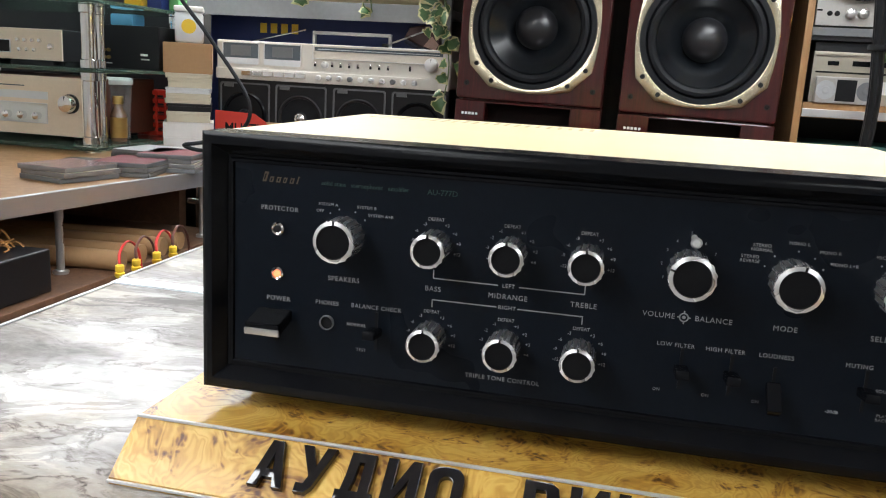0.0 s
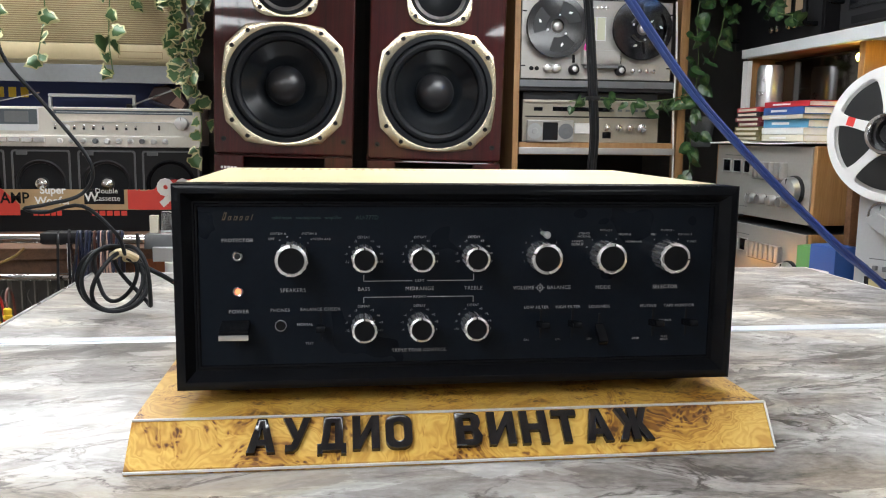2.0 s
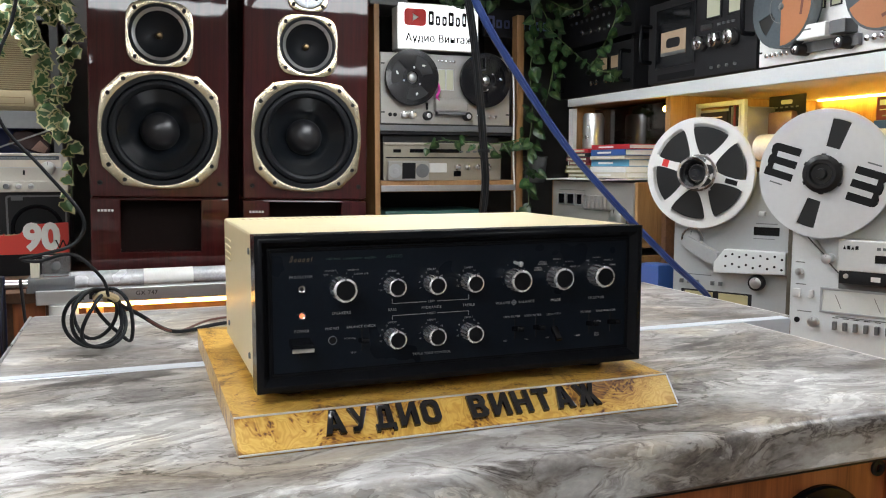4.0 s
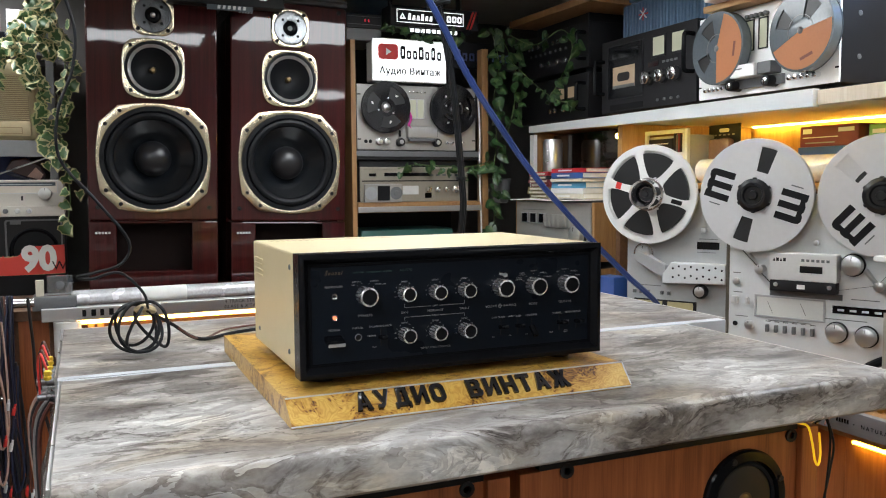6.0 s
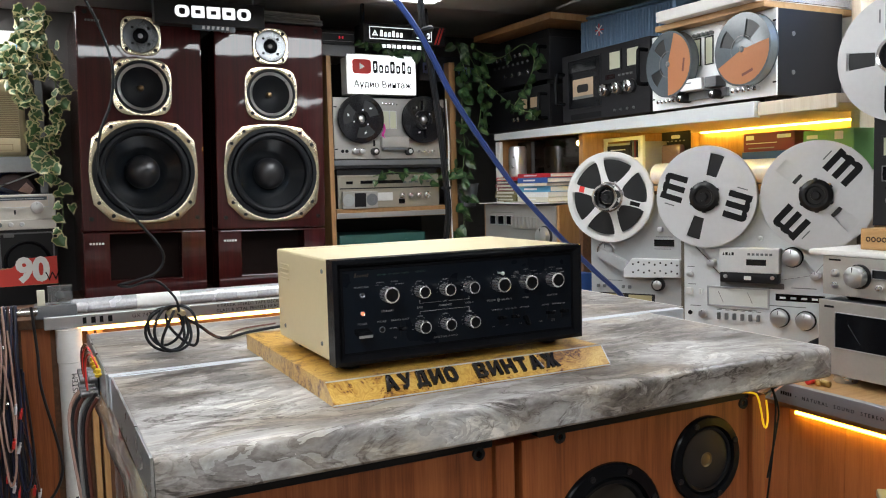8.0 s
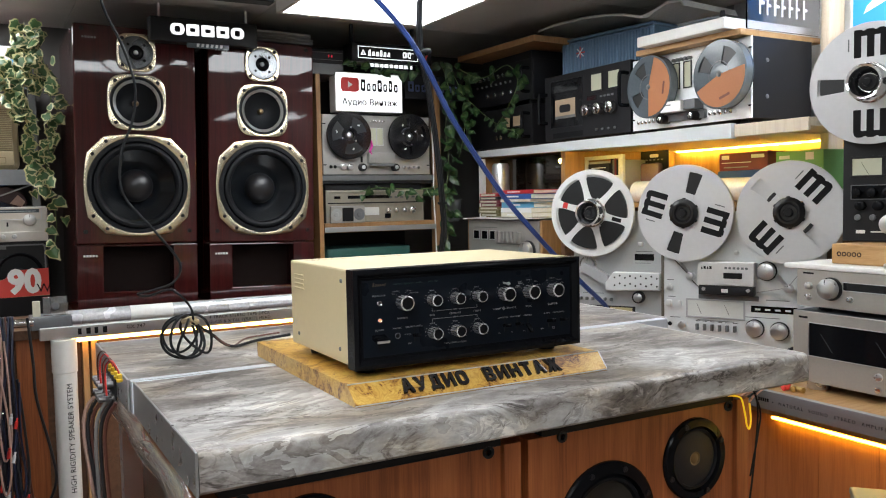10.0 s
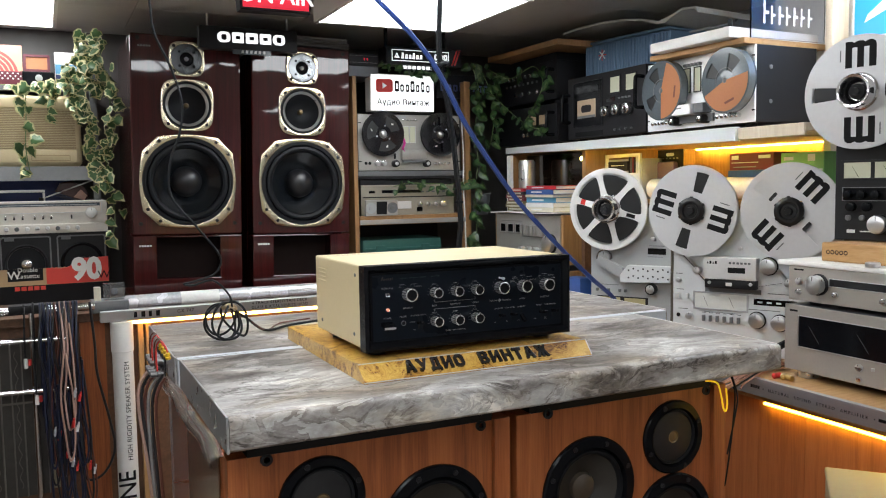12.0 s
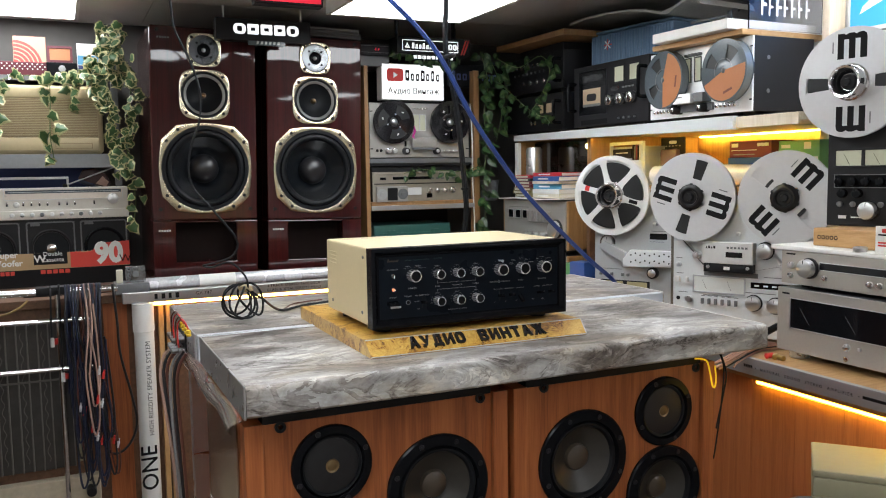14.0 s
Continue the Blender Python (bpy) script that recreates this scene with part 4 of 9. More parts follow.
def turned(points, deg):
    c, s = math.cos(radians(deg)), math.sin(radians(deg))
    return [(x * c - z * s, x * s + z * c) for x, z in points]


def comb(cx, cz, k, deg):
    """A printed mark of three bars with round shoulders, joined along one side."""
    shape = [(-0.024, -0.020), (-0.0135, -0.020), (-0.0135, 0.0115), (-0.0055, 0.0115), (-0.0055, -0.020), (0.0050, -0.020), (0.0050, 0.0115), (0.0130, 0.0115), (0.0130, -0.020), (0.024, -0.020),
             (0.024, 0.0130), (0.0225, 0.0185), (0.0180, 0.0215), (0.0120, 0.0215), (0.0065, 0.0190), (0.0030, 0.0215), (-0.0050, 0.0215), (-0.0110, 0.0190), (-0.0135, 0.0212), (-0.024, 0.0215)]
    return [[(cx + x, cz + z) for x, z in turned([(a * k, b * k) for a, b in shape], deg)]]


def spoke_window(a0, a1, r0, r1, half):
    """A window between two spokes of even width, its corners rounded."""
    i0, i1, o0, o1 = a0 + math.asin(half / r0), a1 - math.asin(half / r0), a0 + math.asin(half / r1), a1 - math.asin(half / r1)
    pts = [(r1 * math.cos(o0 + (o1 - o0) * k / 4), r1 * math.sin(o0 + (o1 - o0) * k / 4)) for k in range(5)] + [(r0 * math.cos(i1 + (i0 - i1) * k / 2), r0 * math.sin(i1 + (i0 - i1) * k / 2)) for k in range(3)]
    for _ in range(2):
        pts = [q for (ax, az), (bx, bz) in zip(pts, pts[1:] + pts[:1]) for q in ((ax * 0.75 + bx * 0.25, az * 0.75 + bz * 0.25), (ax * 0.25 + bx * 0.75, az * 0.25 + bz * 0.75))]
    return pts


def tape_reel(m, style, deg=0.0, r=0.135, hub="nab", label="", tape=0.115):
    t = thing("tape_reel", label, "tape reel", m @ pose(0, 0, 0, 0, deg, 0), "tape reels")
    if style == "spoked":
        holes = [spoke_window(radians(60 * k), radians(60 * k + 60), 0.046, 0.120, 0.0095) for k in range(6)]
        mat = REELWHITE
    elif style == "solid":
        holes = [[(-0.014, s * 0.056), (0.014, s * 0.056), (0.019, s * 0.116), (-0.019, s * 0.116)] for s in (-1, 1)]
        mat = REELMETAL
    else:
        holes = [sector(radians(120 * k + 12), radians(120 * k + 78), r * 0.36, r * 0.80) for k in range(3)]
        mat = LETTER
    holes.append(ring_of(24, r * 0.22))
    part("front_flange", prism(ring_of(64, r), 0.0016, Matrix.Translation((0, -0.0115, 0)), holes, 0.0004), mat, t)
    part("back_flange", prism(ring_of(64, r), 0.0016, None, [ring_of(24, r * 0.22)]), mat, t)
    if tape:
        part("tape_pack", lathe([(r * 0.30, 0.0005), (tape, 0.0005), (tape, 0.0095), (r * 0.30, 0.0095)], 56, TOFRONT, close=False), TAPE, t, "wound brown-black tape")
    if style == "solid":
        for cx, rot in ((-0.088, 90), (0.088, -90)):
            for bar in comb(cx, 0, 1.5, rot):
                part("printed_mark", prism(bar, 0.0003, Matrix.Translation((0, -0.0119, 0))), INK, t)
            part("printed_line", box(cx - 0.014, -0.0119, -0.049, cx + 0.014, -0.0116, -0.046) if rot > 0 else box(cx - 0.014, -0.0119, 0.046, cx + 0.014, -0.0116, 0.049), GREY, t)
    if style == "spoked":
        part("label", box(-0.098, -0.0120, -0.008, -0.082, -0.0116, 0.010), RED, t, "red square label")
        part("label", box(0.068, -0.0120, -0.006, 0.098, -0.0116, 0.006), INK, t, "black label plate")
    if style == "three":
        for a in (45, 165, 285):
            part("mark", prism([(x + 0.6 * r * math.cos(radians(a)), z + 0.6 * r * math.sin(radians(a))) for x, z in turned([(-0.006, -0.003), (0.002, -0.003), (0.006, 0.003), (-0.004, 0.003)], a - 60)], 0.0003, Matrix.Translation((0, -0.0119, 0))), PRINT, t)
    if hub == "silver":
        part("hub_adapter", lathe([(0.030, 0.006), (0.045, 0.012), (0.045, 0.017), (0.041, 0.020), (0.040, 0.048), (0.038, 0.052), (0.033, 0.051), (0.021, 0.022), (0, 0.020)], 40, TOFRONT), CHROME, t, "chrome cone hub adapter")
        part("hub_core", lathe([(0.0195, 0.0228), (0.018, 0.030), (0.010, 0.031), (0.008, 0.037), (0, 0.038)], 24, TOFRONT), BLACKMATT, t)
    elif hub == "nab":
        part("hub_adapter", lathe([(0.030, 0.006), (0.039, 0.0125), (0.040, 0.020), (0.034, 0.024), (0.030, 0.027), (0.024, 0.027), (0.021, 0.022), (0.012, 0.022), (0.010, 0.030), (0, 0.031)], 40, TOFRONT), HUBBLACK, t, "black plastic hub adapter")
        for k in range(6):
            part("hub_tooth", box(0.036, -0.021, -0.004, 0.0425, -0.013, 0.004, 0.001), BLACKMATT, t).matrix_basis = pose(0, 0, 0, 0, 60 * k + 15, 0)
    elif hub == "small":
        part("spindle", lathe([(0.011, 0.004), (0.011, 0.016), (0.007, 0.018), (0.004, 0.020), (0, 0.020)], 20, TOFRONT), STEEL, t)
    for k in range(3):
        part("screw", lathe([(0.0032, 0.0116), (0.0032, 0.0132), (0, 0.0134)], 10, pose(0, 0, 0, 0, 120 * k + 40, 0) @ TOFRONT @ Matrix.Translation((0.047 * r / 0.1325, 0, 0))), STEEL, t)
    return t


# ---- side wall: shelf ----
shelf = thing("wall_shelf", "white-edged shelf with wooden partitions, lit yellow from under", "shelf", pose(0, 0, 0))
part("top_board", box(1.075, 0.372, 1.299, 1.615, 1.70, 1.320, 0.001), PINE_FLAT, shelf)
part("end_board", box(1.075, 0.205, 1.299, 1.333, 0.3715, 1.320, 0.001), PALEWOOD, shelf, "bare pale wood end of the shelf")
part("front_edge", prism([(-1.70, 1.300), (-0.43, 1.284), (-0.43, 1.324), (-1.70, 1.324)], 0.0195, pose(1.055, 0, 0, 0, 0, -90), bev=0.001), LIGHTGREY, shelf, "white front edge of the shelf")
part("front_edge", box(1.066, 0.205, 1.288, 1.0745, 0.428, 1.320, 0.001), PALEWOOD, shelf, "bare pale wood front edge")
solid("wooden_post", box(1.335, 0.345, RCZ + 0.0005, 1.400, 0.3705, CEIL - 0.0005, 0.002), PALEWOOD, "pale planed wooden post at the end of the shelf", "post")
part("side_panel", box(1.060, 1.672, RCZ + 0.001, 1.075, 1.700, 1.293, 0.001), WHITE, shelf, "white upright edge")
part("side_panel", box(1.0755, 1.672, RCZ + 0.001, 1.615, 1.698, 1.298, 0.001), HONEY, shelf)
part("partition", box(1.086, 1.178, 1.070, 1.599, 1.200, 1.2985, 0.001), HONEY, shelf, "pine partition board")
part("partition", box(1.082, 1.178, RCZ + 0.001, 1.599, 1.199, 1.0695, 0.001), DARKWOOD, shelf, "dark brown lower partition")
part("inner_board", box(1.165, 0.300, 1.100, 1.599, 1.177, 1.116, 0.001), PINE_FLAT, shelf)
part("back_panel", box(1.600, 0.372, RCZ + 0.001, 1.6195, 1.67, 1.298), HONEY, shelf, "pine back panel")
part("underside", box(1.080, 0.373, 1.2972, 1.597, 1.176, 1.2986), WHITE, shelf, "white-painted underside")
led = thing("led_strip", "glowing yellow LED strip behind the shelf's front edge", "LED strip", pose(1.0750, 0.77, 1.2925), "LED strips")
part("strip", box(0.0002, -0.38, 0.001, 0.0030, 0.38, 0.004), LEDYELLOW, led)
led = thing("led_strip", "glowing yellow LED strip at the back of the shelf", "LED strip", pose(1.585, 0.77, 1.297), "LED strips")
part("strip", box(-0.006, -0.38, -0.004, 0.006, 0.38, -0.0002), LEDYELLOW, led)
lamp = thing("small_lamp", "small glowing bulb in the shelf corner", "lamp", pose(1.103, 1.222, 1.264))
part("bulb", lathe([(0, -0.009), (0.006, -0.007), (0.009, 0), (0.006, 0.007), (0, 0.009)], 16), LEDYELLOW, lamp)
part("holder", box(-0.006, -0.0215, -0.006, 0.006, -0.0082, 0.030, 0.001), WHITE, lamp)
solid("dark_glass_sheet", box(1.140, 1.205, 1.0690, 1.146, 1.668, 1.290, 0.001), SMOKEGLASS, "dark smoked glass sheet standing behind the books", "glass sheet")



def on_wall(x, y, z, turn=-90):
    return pose(x, y, z, 0, 0, turn)


# open-reel deck with two big reels
SIDEBRONZE = material("dull_bronze_side", (0.13, 0.115, 0.09), 0.4, 0.4, 0.1, 20, 0.03)
DECKSILVER = material("satin_deck_panel", (0.41, 0.425, 0.435), 0.36, 0.25, 0.04, 25, 0.02)
M = on_wall(1.135, 0.470, RCZ, -64)
dk = hifi("tape_deck", "silver open-reel tape deck with two large metal reels", "tape deck", 0.44, 0.435, 0.085, M, LIGHTGREY, SIDEBRONZE, "open-reel decks")
head = part("head_cover", box(-0.107, -0.030, 0.232, 0.046, 0, 0.297, 0.002), SILVER, dk, "silver head cover with display")
part("display", box(-0.035, -0.0308, 0.252, 0.015, -0.0302, 0.268), DARKGLASS, head)
part("head_block", box(-0.105, -0.026, 0.205, 0.044, -0.001, 0.2315, 0.002), BLACKMATT, head, "dark head block")
part("white_tag", box(-0.042, -0.0268, 0.213, -0.024, -0.0262, 0.223), WHITE, head)
for x in (-0.09, 0.03):
    part("stud", lathe([(0.005, 0.026), (0.005, 0.030), (0, 0.031)], 12, front(x, 0, 0.221)), STEEL, head)
part("base_plate", box(-0.112, -0.002, 0.190, 0.052, -0.0001, 0.204), GREY, head)
for k in range(6):
    part("touch_key", box(-0.032 + k * 0.011, -0.0308, 0.278, -0.025 + k * 0.011, -0.0302, 0.284), GREY, head)
for k, (w, h) in enumerate(((0.006, 0.008),) * 4):
    part("brand_mark", prism([(0, 0), (w, 0), (w, h), (0, h)] if k % 2 else [(0, 0), (w, 0), (w / 2, h)], 0.0003, Matrix.Translation((-0.097 + 0.008 * k, -0.0306, 0.277))), INK, head)
knob(dk, 0.073, 0.274, 0.023, 0.022, STEEL)
knob(dk, 0.042, 0.116, 0.022, 0.020, STEEL)
knob(dk, 0.106, 0.113, 0.022, 0.020, STEEL)
knob(dk, -0.159, 0.113, 0.011, 0.012, STEEL)
knob(dk, -0.193, 0.220, 0.008, 0.012, STEEL)
knob(dk, -0.195, 0.113, 0.006, 0.003, INK, "jack")
key(dk, -0.196, 0.173, 0.016, 0.018, 0.010, SILVER)
key(dk, -0.165, 0.173, 0.008, 0.016, 0.010, SILVER)
for k in range(6):
    key(dk, -0.115 + k * 0.0208, 0.110, 0.008, 0.018, 0.010, GREY)
    marks(dk, [(-0.115 + k * 0.0208, 0.126, 0.012, 0.0015)], INK)
pane(dk, -0.143, 0.140, 0.011, 0.185, METERWHITE, "meter", 0.005, GUNMETAL)
marks(dk, [(-0.105, 0.178, 0.05, 0.001), (-0.028, 0.178, 0.05, 0.001)], INK)
for x in (-0.105, -0.028):
    part("needle", prism([(x, 0.147), (x + 0.0012, 0.147), (x - 0.012, 0.176), (x - 0.0128, 0.176)], 0.0003, Matrix.Translation((0, -0.0017, 0))), INK, dk)
pane(dk, 0.031, 0.160, 0.150, 0.178, DARKGLASS, "switch_bar")
for k in range(4):
    part("marking", box(0.042 + k * 0.026, -0.0016, 0.166, 0.056 + k * 0.026, -0.0013, 0.171), LIGHTGREY, dk)
for x, z in ((-0.132, 0.253), (0.130, 0.230)):
    part("roller_arm", tube([(x - 0.03, -0.006, z + 0.035), (x - 0.012, -0.008, z + 0.012), (x, -0.010, z)], 0.005, 8, 4), STEEL, dk)
    knob(dk, x, z, 0.011, 0.024, STEEL, "roller")
knob(dk, -0.007, 0.321, 0.006, 0.010, STEEL, "stud")
marks(dk, [(-0.193, 0.240, 0.02, 0.002), (-0.19, 0.192, 0.022, 0.002), (-0.18, 0.133, 0.03, 0.002), (-0.065, 0.129, 0.10, 0.002), (0.06, 0.146, 0.09, 0.002), (0.10, 0.195, 0.06, 0.002)], GREY)
for a, c in (((-0.215, 0.34), (-0.132, 0.256)), ((-0.128, 0.246), (-0.100, 0.218)), ((0.044, 0.215), (0.126, 0.232)), ((0.132, 0.238), (0.205, 0.33))):
    part("tape_run", box(-0.0025, -0.0060, 0, 0.0025, 0.0, math.dist(a, c)), TAPE, dk).matrix_basis = Matrix.Translation((a[0], -0.016, a[1])) @ pose(0, 0, 0, 0, math.degrees(math.atan2(c[0] - a[0], c[1] - a[1])), 0) @ Matrix.Diagonal((0.12, 1, 1, 1))
tape_reel(M @ Matrix.Translation((-0.140, -0.028, 0.432)), "solid", 17, label="satin metal tape reel with black bar marks")
tape_reel(M @ Matrix.Translation((0.137, -0.028, 0.432)), "solid", -48, label="satin metal tape reel with black bar marks", tape=0.066)

M = on_wall(1.087, 0.812, RCZ, -60)
part("side_trim", box(-0.2205, -0.0012, 0.012, -0.2120, -0.0002, 0.435), SIDEBRONZE, dk, "dull bronze side edge")
d1 = hifi("tape_deck", "silver open-reel deck with one white spoked reel and perforated head plate", "tape deck", 0.43, 0.435, 0.09, M, DECKSILVER, SIDEBRONZE, "open-reel decks")
pl = part("head_plate", prism([(-0.100, 0.190), (0.070, 0.196), (0.070, 0.248), (-0.075, 0.248), (-0.100, 0.215)], 0.028, Matrix.Translation((0, -0.030, 0)), bev=0.003), LIGHTGREY, d1, "white head cover with dark holes")
for k in range(9):
    for z in (0.208, 0.232):
        part("hole", lathe([(0.003, 0), (0, 0.0003)], 10, front(-0.070 + k * 0.0165, -0.0301, z + (k % 2) * 0.006), close=False), INK, pl)
part("tension_arm", prism([(-0.190, 0.262), (-0.170, 0.275), (-0.095, 0.238), (-0.092, 0.205), (-0.120, 0.212), (-0.180, 0.245)], 0.018, Matrix.Translation((0, -0.022, 0)), bev=0.002), GUNMETAL, d1)
part("roller_ring", lathe([(0.0285, 0), (0.0285, 0.006), (0.0245, 0.006), (0.0245, 0)], 32, front(-0.165, 0, 0.268)), CHROME, d1, "chrome ring")
knob(d1, -0.165, 0.268, 0.022, 0.012, GUNMETAL, "roller")
knob(d1, -0.001, 0.171, 0.019, 0.018, BLACKMATT)
knob(d1, -0.001, 0.171, 0.0145, 0.020, STEEL)
knob(d1, 0.11, 0.165, 0.016, 0.016, STEEL)
pane(d1, -0.192, 0.100, -0.014, 0.140, BLACKMATT, "meter_panel")
for x in (-0.182, -0.095):
    part("meter", box(x, -0.0024, 0.104, x + 0.072, -0.0013, 0.136), METERDIM, d1)
    part("needle", box(x + 0.020, -0.0028, 0.110, x + 0.050, -0.0025, 0.1108), INK, d1)
pane(d1, -0.015, 0.284, 0.045, 0.304, DARKGLASS, "counter")
key(d1, 0.005, 0.335, 0.014, 0.012, 0.012, STEEL)
for x in (-0.19, -0.17, -0.15, -0.11, -0.09):
    key(d1, x, 0.160, 0.008, 0.010, 0.010, GREY)
marks(d1, [(-0.15, 0.178, 0.07, 0.002), (0.015, 0.312, 0.05, 0.002), (0.01, 0.276, 0.05, 0.0015)], GREY)
tape_reel(M @ Matrix.Translation((-0.140, -0.026, 0.432)), "spoked", 15, hub="silver", label="white six-window tape reel with chrome hub and red label", tape=0.112)

# ---- side wall: on the shelf ----
REELRIM = material("smoky_clear_rim", (0.14, 0.16, 0.17), 0.12, 0.1, 0.1, 20, 0.0)
SH = 1.3245
M = on_wall(1.098, 0.625, SH)
sd = hifi("tape_deck", "silver open-reel deck with orange-labelled reels and black side", "tape deck", 0.45, 0.225, 0.24, M, BRIGHTSILVER, BLACKMATT, "open-reel decks")
part("head_bridge", box(-0.062, -0.045, 0.050, 0.018, 0, 0.080, 0.002), BRIGHTSILVER, sd, "bright silver head cover")
part("bridge_print", box(-0.050, -0.0455, 0.068, -0.020, -0.0451, 0.071), GREY, sd)
part("head_well", box(-0.075, -0.012, 0.026, 0.075, -0.001, 0.049, 0.001), GREY, sd)
part("head_gap", box(0.019, -0.036, 0.052, 0.062, 0, 0.080, 0.002), GREY, sd)
for x in (-0.075, 0.045):
    knob(sd, x, 0.034, 0.013, 0.036, BLACKMATT, "roller")
    knob(sd, x, 0.034, 0.008, 0.0375, CHROME, "roller_cap")
for x in (-0.22, 0.22):
    for z in (0.045, 0.195):
        key(sd, x, z, 0.010, 0.004, 0.001, INK, "rack_slot")
for k in range(5):
    knob(sd, 0.098 + k * 0.018, 0.035, 0.0065, 0.016, CHROME)
    knob(sd, -0.185 + k * 0.016, 0.034, 0.0055, 0.016, CHROME)
    knob(sd, -0.045 + k * 0.015, 0.200, 0.005, 0.012, GREY, "switch")
pane(sd, -0.055, 0.120, -0.030, 0.190, METERGLOW, "meter", 0.003)
pane(sd, -0.010, 0.120, 0.015, 0.190, METERGLOW, "meter", 0.003)
for x, rot in ((-0.108, 8), (0.158, 72)):
    t = thing("tape_reel", "smoky grey plastic reel with an orange-brown half label", "tape reel", M @ Matrix.Translation((x, -0.020, 0.131)) @ pose(0, 0, 0, 0, rot, 0), "tape reels")
    part("front_flange", prism(ring_of(48, 0.091), 0.002, Matrix.Translation((0, -0.026, 0)), [sector(radians(112), radians(150), 0.03, 0.074), sector(radians(205), radians(240), 0.03, 0.074)], 0.0006), SMOKE, t)
    part("rim", lathe([(0.0905, 0.002), (0.0912, 0.0025), (0.0912, 0.0255), (0.0905, 0.026)], 48, TOFRONT, close=False), REELRIM, t, "smoky clear reel rim")
    part("hub_line", prism(ring_of(32, 0.036), 0.0004, Matrix.Translation((0, -0.0264, 0)), [ring_of(32, 0.0345)]), GREY, t)
    part("back_flange", prism(ring_of(48, 0.091), 0.002), SMOKE, t)
    part("half_label", prism(sector(radians(-82), radians(82), 0.006, 0.086, 16), 0.0004, Matrix.Translation((0, -0.0266, 0))), ORANGEBROWN, t, "orange-brown paper label")
    part("label_mark", box(0.058, -0.0271, -0.018, 0.065, -0.0267, 0.018), COPPER, t)
    part("tape_pack", lathe([(0.02, 0.003), (0.082, 0.003), (0.082, 0.023), (0.02, 0.023)], 40, TOFRONT, close=False), TAPE, t)
    part("hub", lathe([(0.014, 0.002), (0.014, 0.0255), (0.008, 0.0262), (0.004, 0.030), (0, 0.030)], 20, TOFRONT), GREY, t)
for z in (0.07, 0.165):
    part("side_screw", lathe([(0.006, 0), (0.006, 0.003), (0.003, 0.004), (0, 0.003)], 16, pose(0.2231, 0.06, z, 0, 90)), GREY, sd)
part("side_groove", box(0.2228, 0.01, 0.113, 0.2236, 0.235, 0.115), INK, sd)

M = on_wall(1.10, 1.085, SH)
cs = hifi("cassette_deck", "black cassette deck with lit window, meters and three silver knobs", "cassette deck", 0.445, 0.235, 0.25, M, BLACKMATT, BLACKMATT, "cassette decks")
pane(cs, -0.185, 0.055, -0.012, 0.215, BLACK, "cassette_door", 0.003)
part("tape_window", box(-0.160, -0.0026, 0.085, -0.050, -0.0013, 0.150), WARMGLOW, cs, "lit cassette window")
part("cassette_hub", prism(rounded(0.062, 0.026, 0.010, 4, -0.105, 0.118), 0.0004, Matrix.Translation((0, -0.0031, 0))), BLACKMATT, cs)
part("cassette_edge", box(-0.160, -0.0031, 0.085, -0.050, -0.0027, 0.094), GREY, cs)
part("tape_slot", box(-0.165, -0.0026, 0.175, -0.035, -0.0013, 0.200), DARKGLASS, cs)
for x in (0.022, 0.082, 0.140):
    knob(cs, x, 0.098, 0.019, 0.024, CHROME)
for x in (0.035, 0.120):
    pane(cs, x, 0.160, x + 0.052, 0.212, METERGLOW, "meter", 0.006)
pane(cs, 0.012, 0.130, 0.060, 0.145, DARKGLASS, "counter")
for k in range(4):
    key(cs, 0.085 + k * 0.018, 0.138, 0.010, 0.006, 0.004, GREY)
pane(cs, -0.175, 0.018, -0.010, 0.036, INK, "slot")
for k in range(4):
    knob(cs, 0.06 + k * 0.03, 0.032, 0.004, 0.005, GREY, "jack")


def grab(t, x, z0, z1):
    part("handle", tube([(x, 0, z0), (x, -0.028, z0), (x, -0.034, z0 + 0.012), (x, -0.034, z1 - 0.012), (x, -0.028, z1), (x, 0, z1)], 0.006, 10, 3), BLACK, t)


grab(cs, -0.212, 0.075, 0.175)
grab(cs, 0.210, 0.095, 0.195)
for n, z in enumerate((0.0, 0.165)):
    M = on_wall(1.11, 1.625, SH + z)
    tk = hifi("amplifier", ("black power amplifier with two lit meters and handles", "black control amplifier with rows of small silver knobs")[n], "amplifier", 0.45, 0.160, 0.26, M, BLACKMATT, BLACKMATT, "black rack units")
    grab(tk, -0.205, 0.04, 0.125)
    grab(tk, 0.205, 0.04, 0.125)
    if n == 0:
        for x in (0.020, 0.100):
            pane(tk, x, 0.085, x + 0.060, 0.122, WARMGLOW, "meter", 0.004)
        for x in (0.0, 0.03, 0.09, 0.12, 0.15):
            knob(tk, x, 0.048, 0.009, 0.016, CHROME)
    else:
        for k in range(8):
            knob(tk, -0.15 + k * 0.034, 0.118, 0.0075, 0.016, CHROME)
            key(tk, -0.15 + k * 0.034, 0.092, 0.006, 0.008, 0.006, GREY)
        for k in range(4):
            knob(tk, -0.06 + k * 0.055, 0.050, 0.009, 0.016, CHROME)
        knob(tk, 0.155, 0.115, 0.014, 0.018, CHROME)

